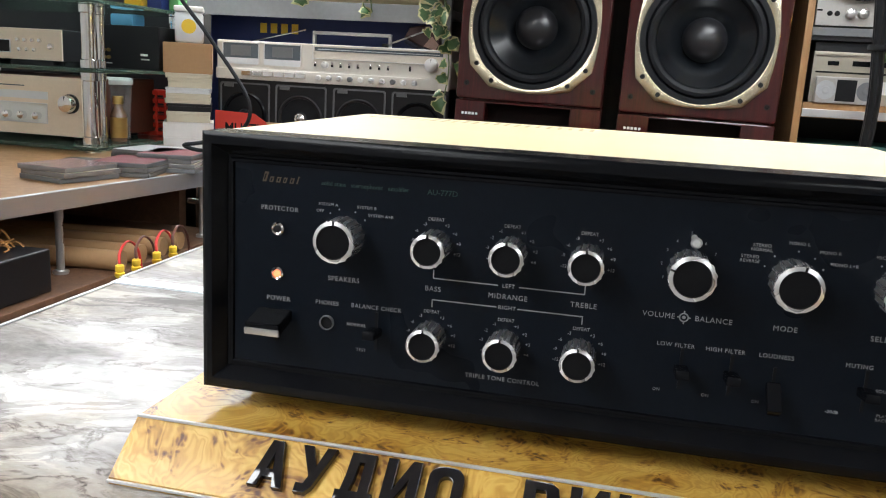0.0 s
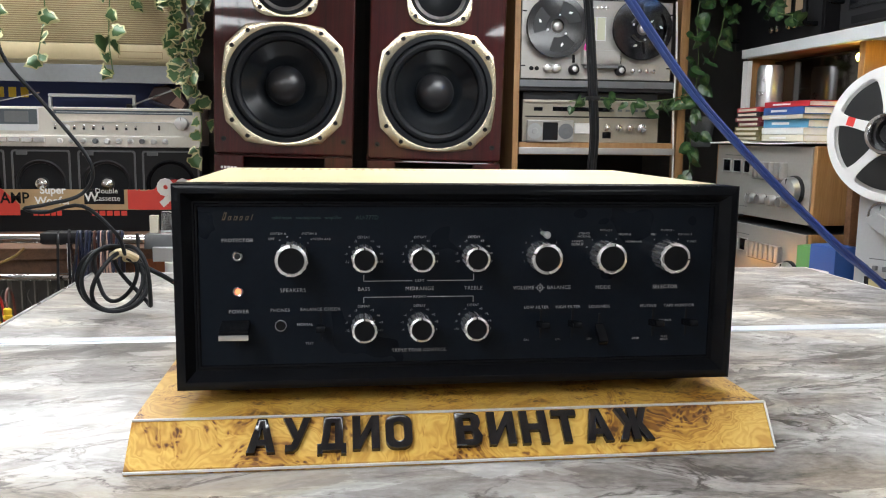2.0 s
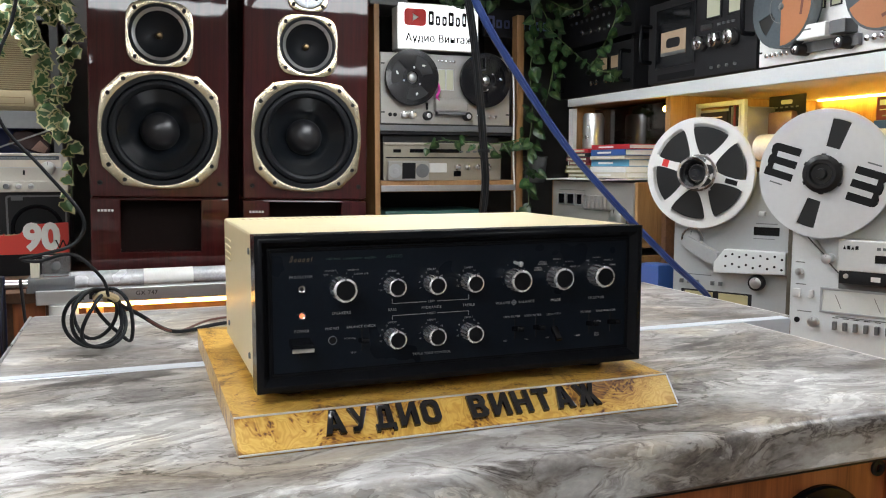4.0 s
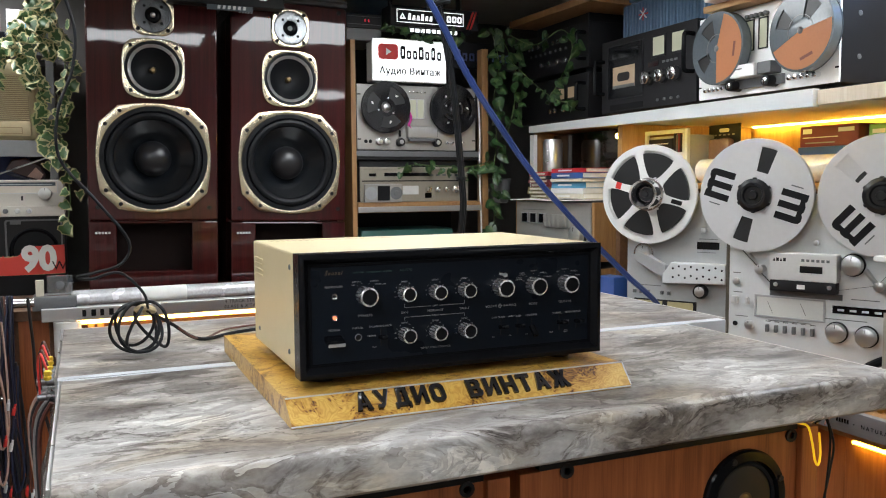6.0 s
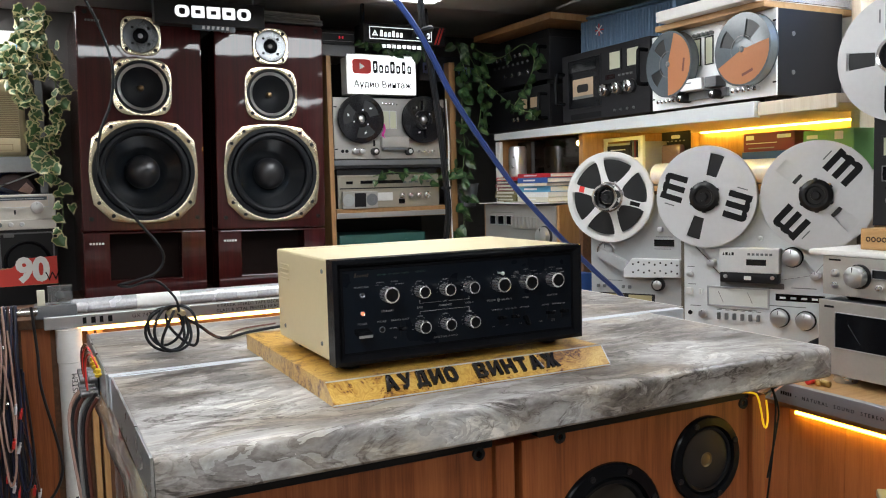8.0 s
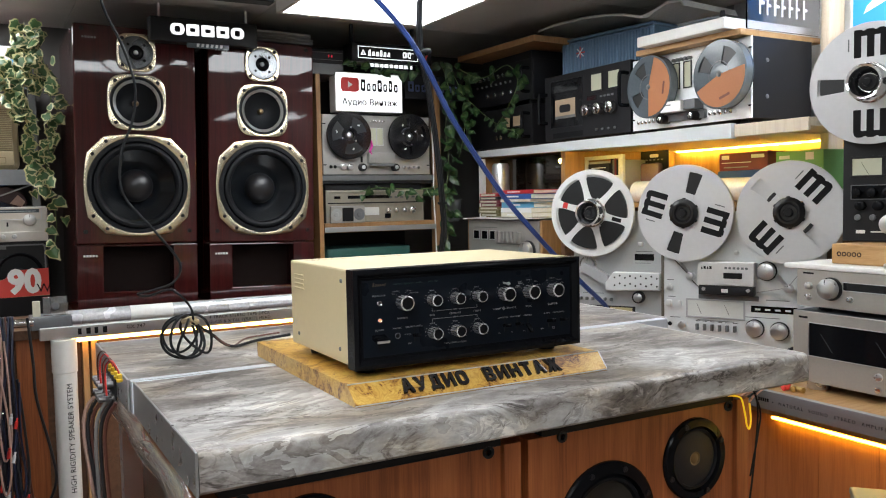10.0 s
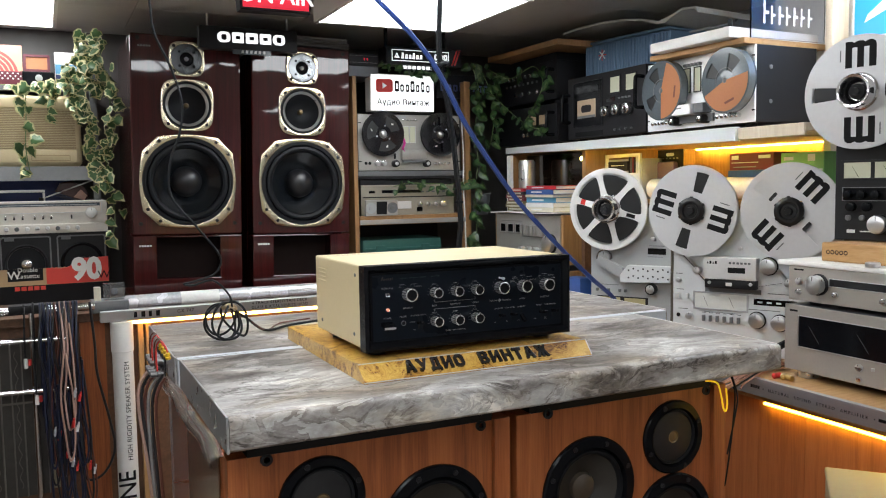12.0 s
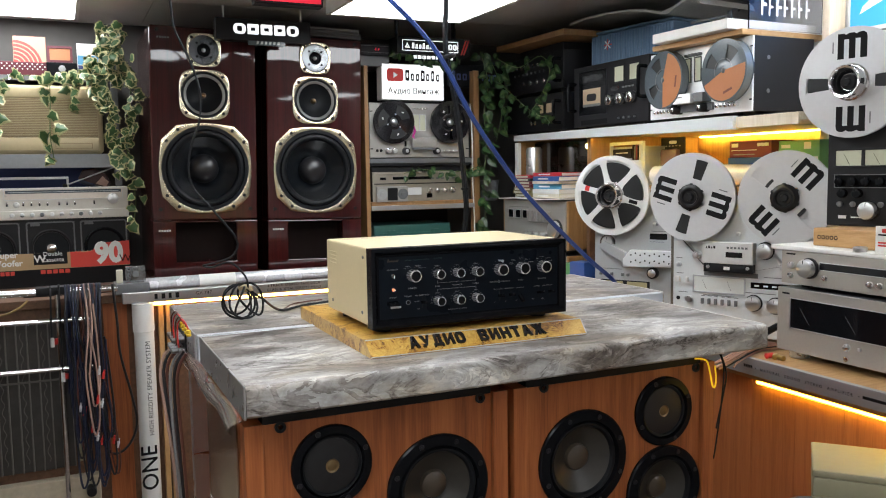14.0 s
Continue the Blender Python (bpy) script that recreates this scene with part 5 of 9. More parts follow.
# boards, tin box and record player lid over the decks
solid("wooden_board", prism([(-0.25, 0), (0.25, 0), (0.25, 0.022), (-0.25, 0.022)], 0.38, bev=0.002), HONEY, "raw pine board lying on the black units", "board", on_wall(1.03, 1.535, SH + 0.360, -88))
solid("black_spacer", box(-0.17, 0, 0, 0.17, 0.24, 0.0335, 0.002), BLACKMATT, "flat black unit under the raw pine board", "box", on_wall(1.13, 1.60, SH + 0.3258))
PALECLOTH = material("pale_grey_sheet", (0.55, 0.55, 0.53), 0.6, 0.0, 0.12, 20, 0.1)
tin = thing("tin_box", "blue corrugated tin box with a printed flag emblem", "box", on_wall(1.215, 1.120, SH + 0.2355, -82))
RIB = material("blue_grey_tin", (0.12, 0.20, 0.30), 0.45, 0.3, 0.1, 15, 0.03)
part("body", box(-0.205, 0.006, 0, 0.205, 0.24, 0.130, 0.004), RIB, tin)
for k in range(31):
    part("rib", lathe([(0.0045, 0.012), (0.0045, 0.122)], 8, pose(-0.198 + k * 0.0132, 0.0055, 0)), RIB, tin)
part("lid", box(-0.210, -0.002, 0.1305, 0.210, 0.246, 0.140, 0.004), RIB, tin)
for a in (0, 45, 90, 135):
    part("emblem", box(-0.02, -0.0005, -0.002, 0.02, 0.0002, 0.002), RED if a % 90 == 0 else WHITE, tin).matrix_basis = pose(-0.110, -0.0008 - a * 0.00002, 0.085, 0, a, 0)
solid("cloth", prism([(-0.30, 0.040), (-0.22, 0.046), (-0.10, 0.047), (0.02, 0.038), (0.10, 0.024), (0.165, 0.004), (0.20, 0.001), (0.22, 0.012), (0.27, 0.030), (0.32, 0.026), (0.33, 0.012), (0.336, 0.012), (0.326, 0.033), (0.27, 0.038), (0.215, 0.020), (0.17, 0.012), (0.10, 0.032), (0.02, 0.046), (-0.10, 0.055), (-0.22, 0.054), (-0.30, 0.047)], 0.28, bev=0.001), PALECLOTH, "stiff pale sheet bulging over the tin box", "cloth", on_wall(1.175, 1.09, SH + 0.2355 + 0.1405, -82))
tt = thing("record_player", "white record player base on a pine board", "record player", on_wall(1.020, 0.575, SH + 0.2262, -88))
part("board", box(-0.205, 0.035, 0, 0.172, 0.37, 0.016, 0.002), PINE_FLAT, tt, "pine board")
part("base", box(-0.165, 0, 0.0165, 0.150, 0.36, 0.046, 0.003), WHITE, tt)
part("tonearm", tube([(-0.10, 0.10, 0.078), (-0.04, 0.12, 0.082), (0.06, 0.10, 0.074)], 0.004, 8, 5), GREY, tt)
part("arm_rest", lathe([(0.02, 0.0462), (0.02, 0.060), (0.008, 0.065), (0.006, 0.088), (0, 0.089)], 20, pose(0.06, 0.10, 0)), BLACKMATT, tt)
part("switch", box(-0.13, 0.04, 0.0462, -0.09, 0.07, 0.056, 0.002), GREY, tt)
ACRYL = bpy.data.materials.new("clear_acrylic")
ACRYL.use_nodes = True
b = ACRYL.node_tree.nodes["Principled BSDF"]
b.inputs["Transmission Weight"].default_value, b.inputs["Roughness"].default_value, b.inputs["IOR"].default_value = 1.0, 0.03, 1.3
b.inputs["Base Color"].default_value = (0.86, 0.87, 0.92, 1)
FROST = material("frosted_etching", (0.88, 0.88, 0.92), 0.6, 0, 0.05, 40, 0)
sg = thing("acrylic_sign", "clear acrylic sign with frosted decorative lettering shapes", "sign", pose(1.215, 0.401, SH + 0.2262 + 0.0162))
part("pane", box(-0.132, 0, 0, 0.155, 0.006, 0.17, 0.001), ACRYL, sg).visible_shadow = False
for k, (w, h) in enumerate(((0.020, 0.062), (0.016, 0.05), (0.020, 0.05), (0.016, 0.05), (0.016, 0.05), (0.014, 0.05), (0.016, 0.05))):
    part("etched_mark", prism([(0, 0), (w * 0.35, 0), (w * 0.35, h), (0, h)], 0.0004, Matrix.Translation((-0.088 + k * 0.029, -0.0005, 0.040)), bm=prism([(0, h * 0.42), (w, h * 0.42), (w, h * 0.56), (0, h * 0.56)], 0.0003, Matrix.Translation((-0.088 + k * 0.029, -0.0009, 0.040)))), FROST, sg)

# ---- side wall: under the shelf ----
for n, (z, hh) in enumerate(((RCZ + 0.001, 0.195), (RCZ + 0.207, 0.195))):
    am = hifi("amplifier", ("silver amplifier with flat lever keys, standing under another", "silver amplifier with wooden sides under a stack of books")[n], "amplifier", 0.42, hh, 0.36, on_wall(0.985, 1.425, z, -86), DIMSILVER, GREY, "stacked silver amplifiers")
    for s in (-1, 1):
        part("side_cheek", box(s * 0.2105 - 0.001, 0.004, 0.012, s * 0.2105 + 0.012 * s, 0.36, hh + 0.002, 0.002) if s > 0 else box(-0.2225, 0.004, 0.012, -0.2105, 0.36, hh + 0.002, 0.002), HONEY, am, "wooden side panel")
    for k in range(3):
        pane(am, -0.175 + k * 0.052, 0.125, -0.140 + k * 0.052, 0.155, DARKGLASS, "meter", 0.003, STEEL)
    for k in range(7):
        key(am, -0.02 + k * 0.022, 0.135, 0.016, 0.040, 0.014, DIMSILVER, "lever_key")
    for k in range(4):
        knob(am, -0.02 + k * 0.045, 0.060, 0.013, 0.020, STEEL)
    knob(am, 0.155, 0.090, 0.032, 0.024, STEEL, "volume_knob")
    marks(am, [(-0.10, 0.168, 0.14, 0.002), (0.05, 0.110, 0.16, 0.002), (-0.1, 0.035, 0.1, 0.002)], GREY)
solid("paper_sheet", prism([(-0.22, 0.0), (-0.1, 0.004), (0.05, 0.001), (0.21, 0.005), (0.21, 0.008), (0.05, 0.004), (-0.1, 0.008), (-0.22, 0.004)], 0.34), WHITE, "crumpled white paper sheet on the silver amplifier", "paper", on_wall(0.965, 1.425, RCZ + 0.207 + 0.198, -86))
rng = random.Random(4)
MAUVE = material("dull_pink_plastic", (0.22, 0.13, 0.13), 0.2, 0, 0.15, 40, 0.03)
BOOKS = [material("book_" + n, c, 0.5, 0, 0.06, 40, 0.04) for n, c in (("blue", (0.03, 0.09, 0.30)), ("red", (0.45, 0.02, 0.03)), ("sky", (0.10, 0.32, 0.52)), ("cream", (0.62, 0.58, 0.46)), ("white", (0.7, 0.7, 0.68)), ("maroon", (0.16, 0.02, 0.03)), ("olive", (0.17, 0.14, 0.05)), ("black", (0.02, 0.02, 0.025)), ("green", (0.10, 0.30, 0.10)))]
zz = RCZ + 0.207 + 0.2075


def book(w, d, h, m, mat, label="slim book lying flat in a stack", group="stack of books"):
    bk = thing("book", label, "book", m, group)
    part("cover", box(-w / 2, 0, 0, w / 2, d, 0.002, 0.0005, bm=box(-w / 2, 0, h - 0.002, w / 2, d, h, 0.0005, bm=box(-w / 2, 0, 0.002, w / 2, 0.002, h - 0.002))), mat, bk)
    part("page_block", box(-w / 2 + 0.002, 0.0022, 0.0021, w / 2 - 0.002, d - 0.002, h - 0.0021), WHITE, bk)
    part("spine_text", box(-w * 0.3, -0.0004, h * 0.35, w * 0.1, -0.0001, h * 0.65), PRINT, bk)
    return bk


z = zz
for k, (mt, h) in enumerate(((3, 0.016), (4, 0.016), (2, 0.020), (3, 0.010), (0, 0.018), (1, 0.014))):
    book(0.185, 0.13, h, on_wall(0.995 + rng.uniform(-0.008, 0.008), 1.345 + rng.uniform(-0.006, 0.006), z, -88 + rng.uniform(-3, 3)), BOOKS[mt])
    z += h + 0.0006
z = zz
for k, mt in enumerate((6, 6, 6, 5, 5, 7, 1)):
    bk = thing("cassette_case", "flat plastic media case in a stack", "media case", on_wall(1.0 + rng.uniform(-0.006, 0.006), 1.535, z, -90 + rng.uniform(-4, 4)), "stack of media cases")
    part("case", box(-0.07, 0, 0, 0.07, 0.12, 0.012, 0.001), BOOKS[mt], bk)
    part("label", box(-0.06, -0.0004, 0.003, 0.05, -0.0001, 0.009), BOOKS[3], bk)
    z += 0.0125
can = thing("metal_can", "shiny aluminium can on the book stack", "can", pose(1.062, 1.545, zz + 7 * 0.0125))
part("body", lathe([(0.030, 0), (0.033, 0.004), (0.033, 0.10), (0.028, 0.112), (0.026, 0.112), (0.026, 0.109), (0, 0.109)], 32), STEEL, can)
for x, y, w, h, d, mt, lab in ((1.10, 1.142, 0.046, 0.122, 0.05, 8, "small green cardboard box"), (1.10, 1.072, 0.074, 0.132, 0.06, 0, "small blue cardboard box")):
    bx = thing("small_box", lab + " beside the amplifiers", "box", on_wall(x - 0.16, y - 0.02, RCZ + 0.001, -80), "small boxes")
    part("carton", box(-w / 2, 0, 0, w / 2, d, h + 0.06, 0.001), BOOKS[mt], bx)
    part("flap", box(-w / 2 + 0.004, 0.004, h + 0.0602, w / 2 - 0.004, d - 0.004, h + 0.0612), BOOKS[mt], bx)
    for zp in (0.25, 0.5, 0.7):
        part("print", box(-w * 0.38, -0.0006, (h + 0.06) * zp, w * 0.30, -0.0001, (h + 0.06) * zp + 0.005), PRINT if zp > 0.3 else INK, bx)
IB = 1.1165
def shelf_box(nm, lab, w, d, h, m, mat, prints):
    """A small box with printed bars (x0, z0, x1, z1, material) on its front."""
    c = thing(nm, lab, "box", m, "boxes under the shelf")
    part("body", box(-w / 2, 0, 0, w / 2, d, h, 0.002), mat, c)
    for x0, z0, x1, z1, mt in prints:
        part("print", box(x0, -0.0006, z0, x1, -0.0001, z1), mt, c)
    return c


GREENBOX = material("light_green_card", (0.20, 0.46, 0.16), 0.5, 0, 0.06, 40, 0.02)
book(0.185, 0.14, 0.089, on_wall(1.268, 0.575, IB + 0.0002), BOOKS[0], "thick blue book lying under a carton", "books under cartons")
shelf_box("carton", "maroon printed cardboard box on a blue book", 0.176, 0.10, 0.052, on_wall(1.268, 0.575, IB + 0.0897), BOOKS[5], [(-0.078, 0.033, -0.050, 0.045, PRINT), (0.030, 0.034, 0.076, 0.044, PRINT), (-0.078, 0.022, 0.030, 0.024, PRINT), (-0.07, 0.008, 0.02, 0.011, AMPINK)])
book(0.150, 0.12, 0.029, on_wall(1.268, 0.385, IB + 0.0002), BOOKS[4], "white book lying under a green carton", "books under cartons")
shelf_box("carton", "light green printed cardboard box on a white book", 0.150, 0.09, 0.106, on_wall(1.268, 0.385, IB + 0.0297), GREENBOX, [(-0.070, 0.040, 0.070, 0.058, WHITE), (0.020, 0.080, 0.045, 0.100, WHITE), (-0.064, 0.084, -0.030, 0.094, PRINT)] + [(-0.066 + 0.027 * k, 0.044, -0.050 + 0.027 * k, 0.054, RED) for k in range(5)])
dc = thing("disc_case", "dark discs in a clear case with pale edges", "disc case", on_wall(1.168, 1.076, IB + 0.0002), "boxes under the shelf")
part("back", box(-0.098, 0.012, 0, 0.098, 0.10, 0.140, 0.002), GUNMETAL, dc)
for x0, z0, x1, z1 in ((-0.098, 0.0, -0.088, 0.158), (0.086, 0.0, 0.098, 0.158), (-0.0875, 0.146, 0.0855, 0.158), (-0.0875, 0.0, 0.0855, 0.090)):
    part("edge", box(x0, 0, z0, x1, 0.0115, z1, 0.001), LIGHTGREY, dc, "pale clear-plastic edge")
part("disc", box(-0.080, 0.002, 0.098, 0.030, 0.011, 0.132, 0.001), BLACKMATT, dc, "black disc case")
part("print", box(-0.062, 0.0012, 0.116, 0.012, 0.0018, 0.119), PRINT, dc)
for k in range(5):
    part("disc", box(0.036 + k * 0.0098, 0.002, 0.0905, 0.0415 + k * 0.0098, 0.011, 0.1455 - 0.004 * (k % 2)), (BLACKMATT, GREY, BOOKS[5], BLACKMATT, LIGHTGREY)[k], dc)
bp = thing("blister_pack", "dark card with a clear blister and a pale hanging slot", "blister pack", on_wall(1.268, 0.942, IB + 0.0002), "boxes under the shelf")
part("card", box(-0.064, 0.004, 0, 0.064, 0.0065, 0.168, 0.001), BLACKMATT, bp)
part("blister", box(-0.045, -0.022, 0.030, 0.045, 0.0035, 0.128, 0.010), MAUVE, bp, "dull pink blister")
part("slot", prism(rounded(0.040, 0.011, 0.005, 4, 0, 0.151), 0.0006, Matrix.Translation((0, 0.0030, 0))), WHITE, bp)
for k in range(6):
    part("cable_reel_mark", box(-0.058 + 0.018 * k, 0.0032, 0.136, -0.049 + 0.018 * k, 0.0038, 0.140), AMPINK, bp)
CRINKLE = material("silver_foil_insulation", (0.74, 0.74, 0.75), 0.30, 0.55, 0.12, 14, 1.0, rough_vary=0.3)
solid("foil_sheet", box(1.6125, -0.75, 1.3255, 1.6195, 2.2, CEIL - 0.0005), CRINKLE, "crinkled silver foil insulation on the side wall", "insulation")
FOIL = material("bubble_wrap", (0.74, 0.74, 0.75), 0.22, 0.2, 0.15, 18, 0.6, rough_vary=0.3)
roll = solid("wrapped_parcel", tube([(0, 0, 0), (0.12, 0.003, 0.001), (0.25, 0.004, 0.002), (0.38, 0.001, 0), (0.52, 0, 0)], 0.034, 18, 6), FOIL, "long parcel in pale bubble wrap under the shelf", "parcel", on_wall(1.222, 0.968, IB + 0.0345))

# ---- side counter: front and silver amplifiers ----
CZ = 0.687
along = pose(0.886, 0.05, CZ, 0, 0, -90)  # local x runs towards -y along the counter's front
part("raised_board", box(0.888, -0.75, RCZ + 0.0005, 1.60, 0.29, CZ - 0.0005, 0.001), PINE_FLAT, rc, "pine board under the silver amplifiers")


part("front_bar", box(-0.29, -0.014, -0.042, 0.80, 0.0015, 0.001, 0.001), JOINT, rc, "aluminium edge bar with printed words").matrix_basis = along
for k in range(9):
    part("front_panel", box(-0.445 + k * 0.142, 0.044, FLOOR - CZ + 0.001, -0.3035 + k * 0.142, 0.060, -0.063, 0.0012), CHERRY, rc, "orange-brown wood laminate panel").matrix_basis = along
for k in range(5):
    part("brand_mark", box(-0.135 + k * 0.006, -0.0146, -0.024, -0.131 + k * 0.006, -0.0141, -0.016), INK, rc).matrix_basis = along
lettering("•  NATURAL  SOUND  STEREO  AMPLIFIER  •", 0.0105, along @ Matrix.Translation((0.055, -0.0143, -0.022)), INK, rc, spacing=1.5)
marks_ob = part("small_print", box(0.215, -0.0146, -0.024, 0.30, -0.0141, -0.017), INK, rc)
marks_ob.matrix_basis = along
led = thing("led_strip", "glowing yellow LED strip under the counter's edge", "LED strip", along, "LED strips")
part("strip", box(-0.135, 0.030, -0.0745, 0.75, 0.038, -0.0695), LEDSOFT, led)

M = on_wall(0.958, -0.036, CZ) @ Matrix.Scale(0.94, 4)
pa = hifi("power_amplifier", "silver power amplifier with wide black meter window", "amplifier", 0.416, 0.171, 0.38, M, PLATINUM, GREY, "silver separates", feet=False)
pa.matrix_basis = M @ Matrix.Translation((0, 0, 0.022))
for x in (-0.165, 0.165):
    for y in (0.04, 0.33):
        part("foot", lathe([(0.024, -0.022), (0.026, -0.018), (0.026, -0.003), (0.022, 0)], 24, pose(x, y, 0)), STEEL, pa)
pane(pa, -0.162, 0.065, 0.150, 0.144, DARKGLASS, "meter_window", 0.002, STEEL)
for x in (-0.10, 0.04):
    part("needle", prism([(x, 0.080), (x + 0.001, 0.080), (x - 0.03, 0.120), (x - 0.031, 0.120)], 0.0003, Matrix.Translation((0, -0.0017, 0))), GREY, pa)
knob(pa, 0.017, 0.042, 0.009, 0.008, STEEL)
knob(pa, 0.017, 0.013, 0.007, 0.006, CHROME)
key(pa, 0.054, 0.044, 0.008, 0.008, 0.005, STEEL)
marks(pa, [(-0.180, 0.156, 0.025, 0.005)], INK)
pr = hifi("preamplifier", "silver control amplifier with large round volume knob", "amplifier", 0.402, 0.101, 0.36, M @ Matrix.Translation((0.002, 0.002, 0.194)), PLATINUM, GREY, "silver separates")
knob(pr, -0.106, 0.059, 0.024, 0.026, STEEL, "volume_knob")
pane(pr, -0.076, 0.058, 0.192, 0.076, DARKGLASS, "display_window", 0.0015, STEEL)
for x, z, r in ((-0.167, 0.062, 0.009), (-0.168, 0.035, 0.007), (-0.058, 0.038, 0.007), (0.073, 0.036, 0.008), (0.099, 0.036, 0.008)):
    knob(pr, x, z, r, 0.008, STEEL)
marks(pr, [(-0.17, 0.092, 0.03, 0.004)], INK)
solid("white_board", box(-0.235, -0.012, 0, 0.235, 0.36, 0.012, 0.003), WHITE, "thin white board lying on the control amplifier", "board", M @ Matrix.Translation((0, 0.01, 0.2955)))
wb = thing("wooden_block", "pine wood block with burnt-in marks under the black deck", "block", M @ Matrix.Translation((-0.019, 0.055, 0.308)))
part("block", box(-0.125, 0, 0, 0.21, 0.30, 0.048, 0.003), PINE_FLAT, wb)
for k in range(5):
    part("burnt_mark", prism(ring_of(8, 0.006), 0.0004, Matrix.Translation((-0.105 + k * 0.013, -0.0005, 0.024)), [ring_of(8, 0.0035)]), INK, wb)
solid("metal_puck", lathe([(0.016, 0), (0.017, 0.002), (0.017, 0.010), (0.014, 0.012), (0, 0.012)], 28), STEEL, "round brushed metal puck on the white board", "puck", M @ Matrix.Translation((0.036, 0.012, 0.308)))
card = thing("advert_card", "small upright white card with a red mark", "card", M @ Matrix.Translation((0.104, 0.008, 0.308)))
part("card", box(-0.024, 0, 0, 0.024, 0.002, 0.066, 0.0005), WHITE, card)
part("red_mark", prism(rounded(0.014, 0.010, 0.003, 4, 0, 0.055), 0.0003, Matrix.Translation((0, -0.0004, 0))), RED, card)
for z in (0.045, 0.026, 0.019):
    part("print_line", box(-0.017, -0.0004, z - 0.002, 0.017, -0.0001, z + 0.002), INK if z > 0.04 else RED, card)

M2 = on_wall(1.143, -0.085, 0.655 + 0.3685, -76)
bd = hifi("tape_deck", "black open-reel deck with lit meters and one large metal reel", "tape deck", 0.44, 0.46, 0.22, M2, BLACKMATT, BLACKMATT, "open-reel decks", feet=False)
for x in (-0.199, -0.126):
    pane(bd, x, 0.152, x + 0.064, 0.190, METERGLOW, "meter", 0.005)
    part("needle", prism([(x + 0.035, 0.154), (x + 0.036, 0.154), (x + 0.02, 0.182), (x + 0.019, 0.182)], 0.0003, Matrix.Translation((0, -0.0017, 0))), INK, bd)
pane(bd, -0.20, 0.098, 0.1, 0.128, BLACK, "switch_panel", 0.002, GREY)
for x in (-0.186, -0.153, -0.12, -0.085):
    knob(bd, x, 0.112, 0.010, 0.016, BLACK)
    knob(bd, x, 0.055, 0.007, 0.006, GREY, "jack")
for x in (-0.178, -0.140):
    knob(bd, x, 0.082, 0.011, 0.016, BLACK)
knob(bd, -0.112, 0.040, 0.022, 0.024, STEEL)
marks(bd, [(-0.18, 0.022, 0.02, 0.008), (-0.145, 0.022, 0.026, 0.003)], PRINT)
tape_reel(M2 @ Matrix.Translation((-0.148, -0.028, 0.356)), "solid", 90, hub="silver", label="satin metal tape reel on a chrome hub cone", tape=0.112)
scr = thing("wall_screen", "bright blue screen on the side wall", "screen", on_wall(1.34, 0.20, 1.545))
BLUEGLOW = material("blue_screen", (0.02, 0.2, 0.6), 0.3, 0, 0, 10, 0, emit=(0.02, 0.23, 0.75), power=1.0)
part("frame", box(-0.09, 0.002, 0, 0.25, 0.03, 0.24, 0.002), WHITE, scr)
part("picture", box(-0.08, 0, 0.012, 0.24, 0.0015, 0.228), BLUEGLOW, scr)
part("pale_shape", prism([(-0.05, 0.05), (0.06, 0.09), (0.10, 0.15), (0.02, 0.11), (-0.04, 0.07)], 0.0006, Matrix.Translation((0, -0.0008, 0))), WHITE, scr)
part("bracket", box(0.0, 0.0302, 0.05, 0.08, 0.215, 0.12), WHITE, scr)

PINK = material("pink_copper_wire", (0.55, 0.30, 0.22), 0.35, 0.3, 0.1, 30, 0)
wires = thing("wire_bundle", "bundle of pink bare-ended loudspeaker wires on the counter", "wires", pose(0, 0, 0))
rng = random.Random(5)
for k in range(16):
    o, lift = 0.0055 * k, 0.004 + 0.0045 * (k % 4)
    end = 0.800 - 0.022 * (k % 5)
    part("wire", tube([(1.06, 0.215 + o, CZ + 0.004), (0.98, 0.190 + o * 0.8 + rng.uniform(-0.006, 0.006), CZ + lift + 0.004), (0.925, 0.180 + o * 0.6 + rng.uniform(-0.008, 0.008), CZ + lift + 0.006), (0.865, 0.168 + o * 0.45, CZ + lift), (end, 0.140 + o * 0.45 + rng.uniform(-0.008, 0.008), CZ - 0.004 - 0.004 * (k % 3))], 0.0020, 6, 6), BLACKMATT if k in (1, 8) else PINK, wires)
solid("black_cable", tube([(1.16, 0.24, 0.76), (1.10, 0.28, 0.735), (1.02, 0.30, 0.70), (0.97, 0.36, RCZ + 0.012), (0.98, 0.45, RCZ + 0.010)], 0.010, 10, 8), RUBBER, "thick black mains cable beside the silver amplifier", "cable")
for k, mt in enumerate((RED, BRASS, BRASS)):
    solid("plug", lathe([(0.004, 0), (0.007, 0.002), (0.007, 0.022), (0.003, 0.024), (0.003, 0.034), (0, 0.034)], 14, pose(0, 0, 0, 0, 90, 0)), mt, "small banana plug lying on the counter", "plug", pose(0.905 + 0.008 * k, 0.145 - 0.022 * k, CZ + 0.007, 0, 0, 40 * k), "banana plugs")
YWIRE = material("yellow_wire", (0.95, 0.55, 0.02), 0.4, 0, 0.05, 20, 0, emit=(1.0, 0.55, 0.02), power=0.6)
solid("led_wire", tube([(0.458, -0.096, 0.785), (0.473, -0.099, 0.783), (0.487, -0.100, 0.776), (0.495, -0.101, 0.750), (0.500, -0.101, 0.728), (0.5065, -0.101, 0.7195), (0.5115, -0.100, 0.735), (0.509, -0.099, 0.765)], 0.0016, 8, 6), YWIRE, "glowing yellow wire loop of a light strip under the table edge", "wire")
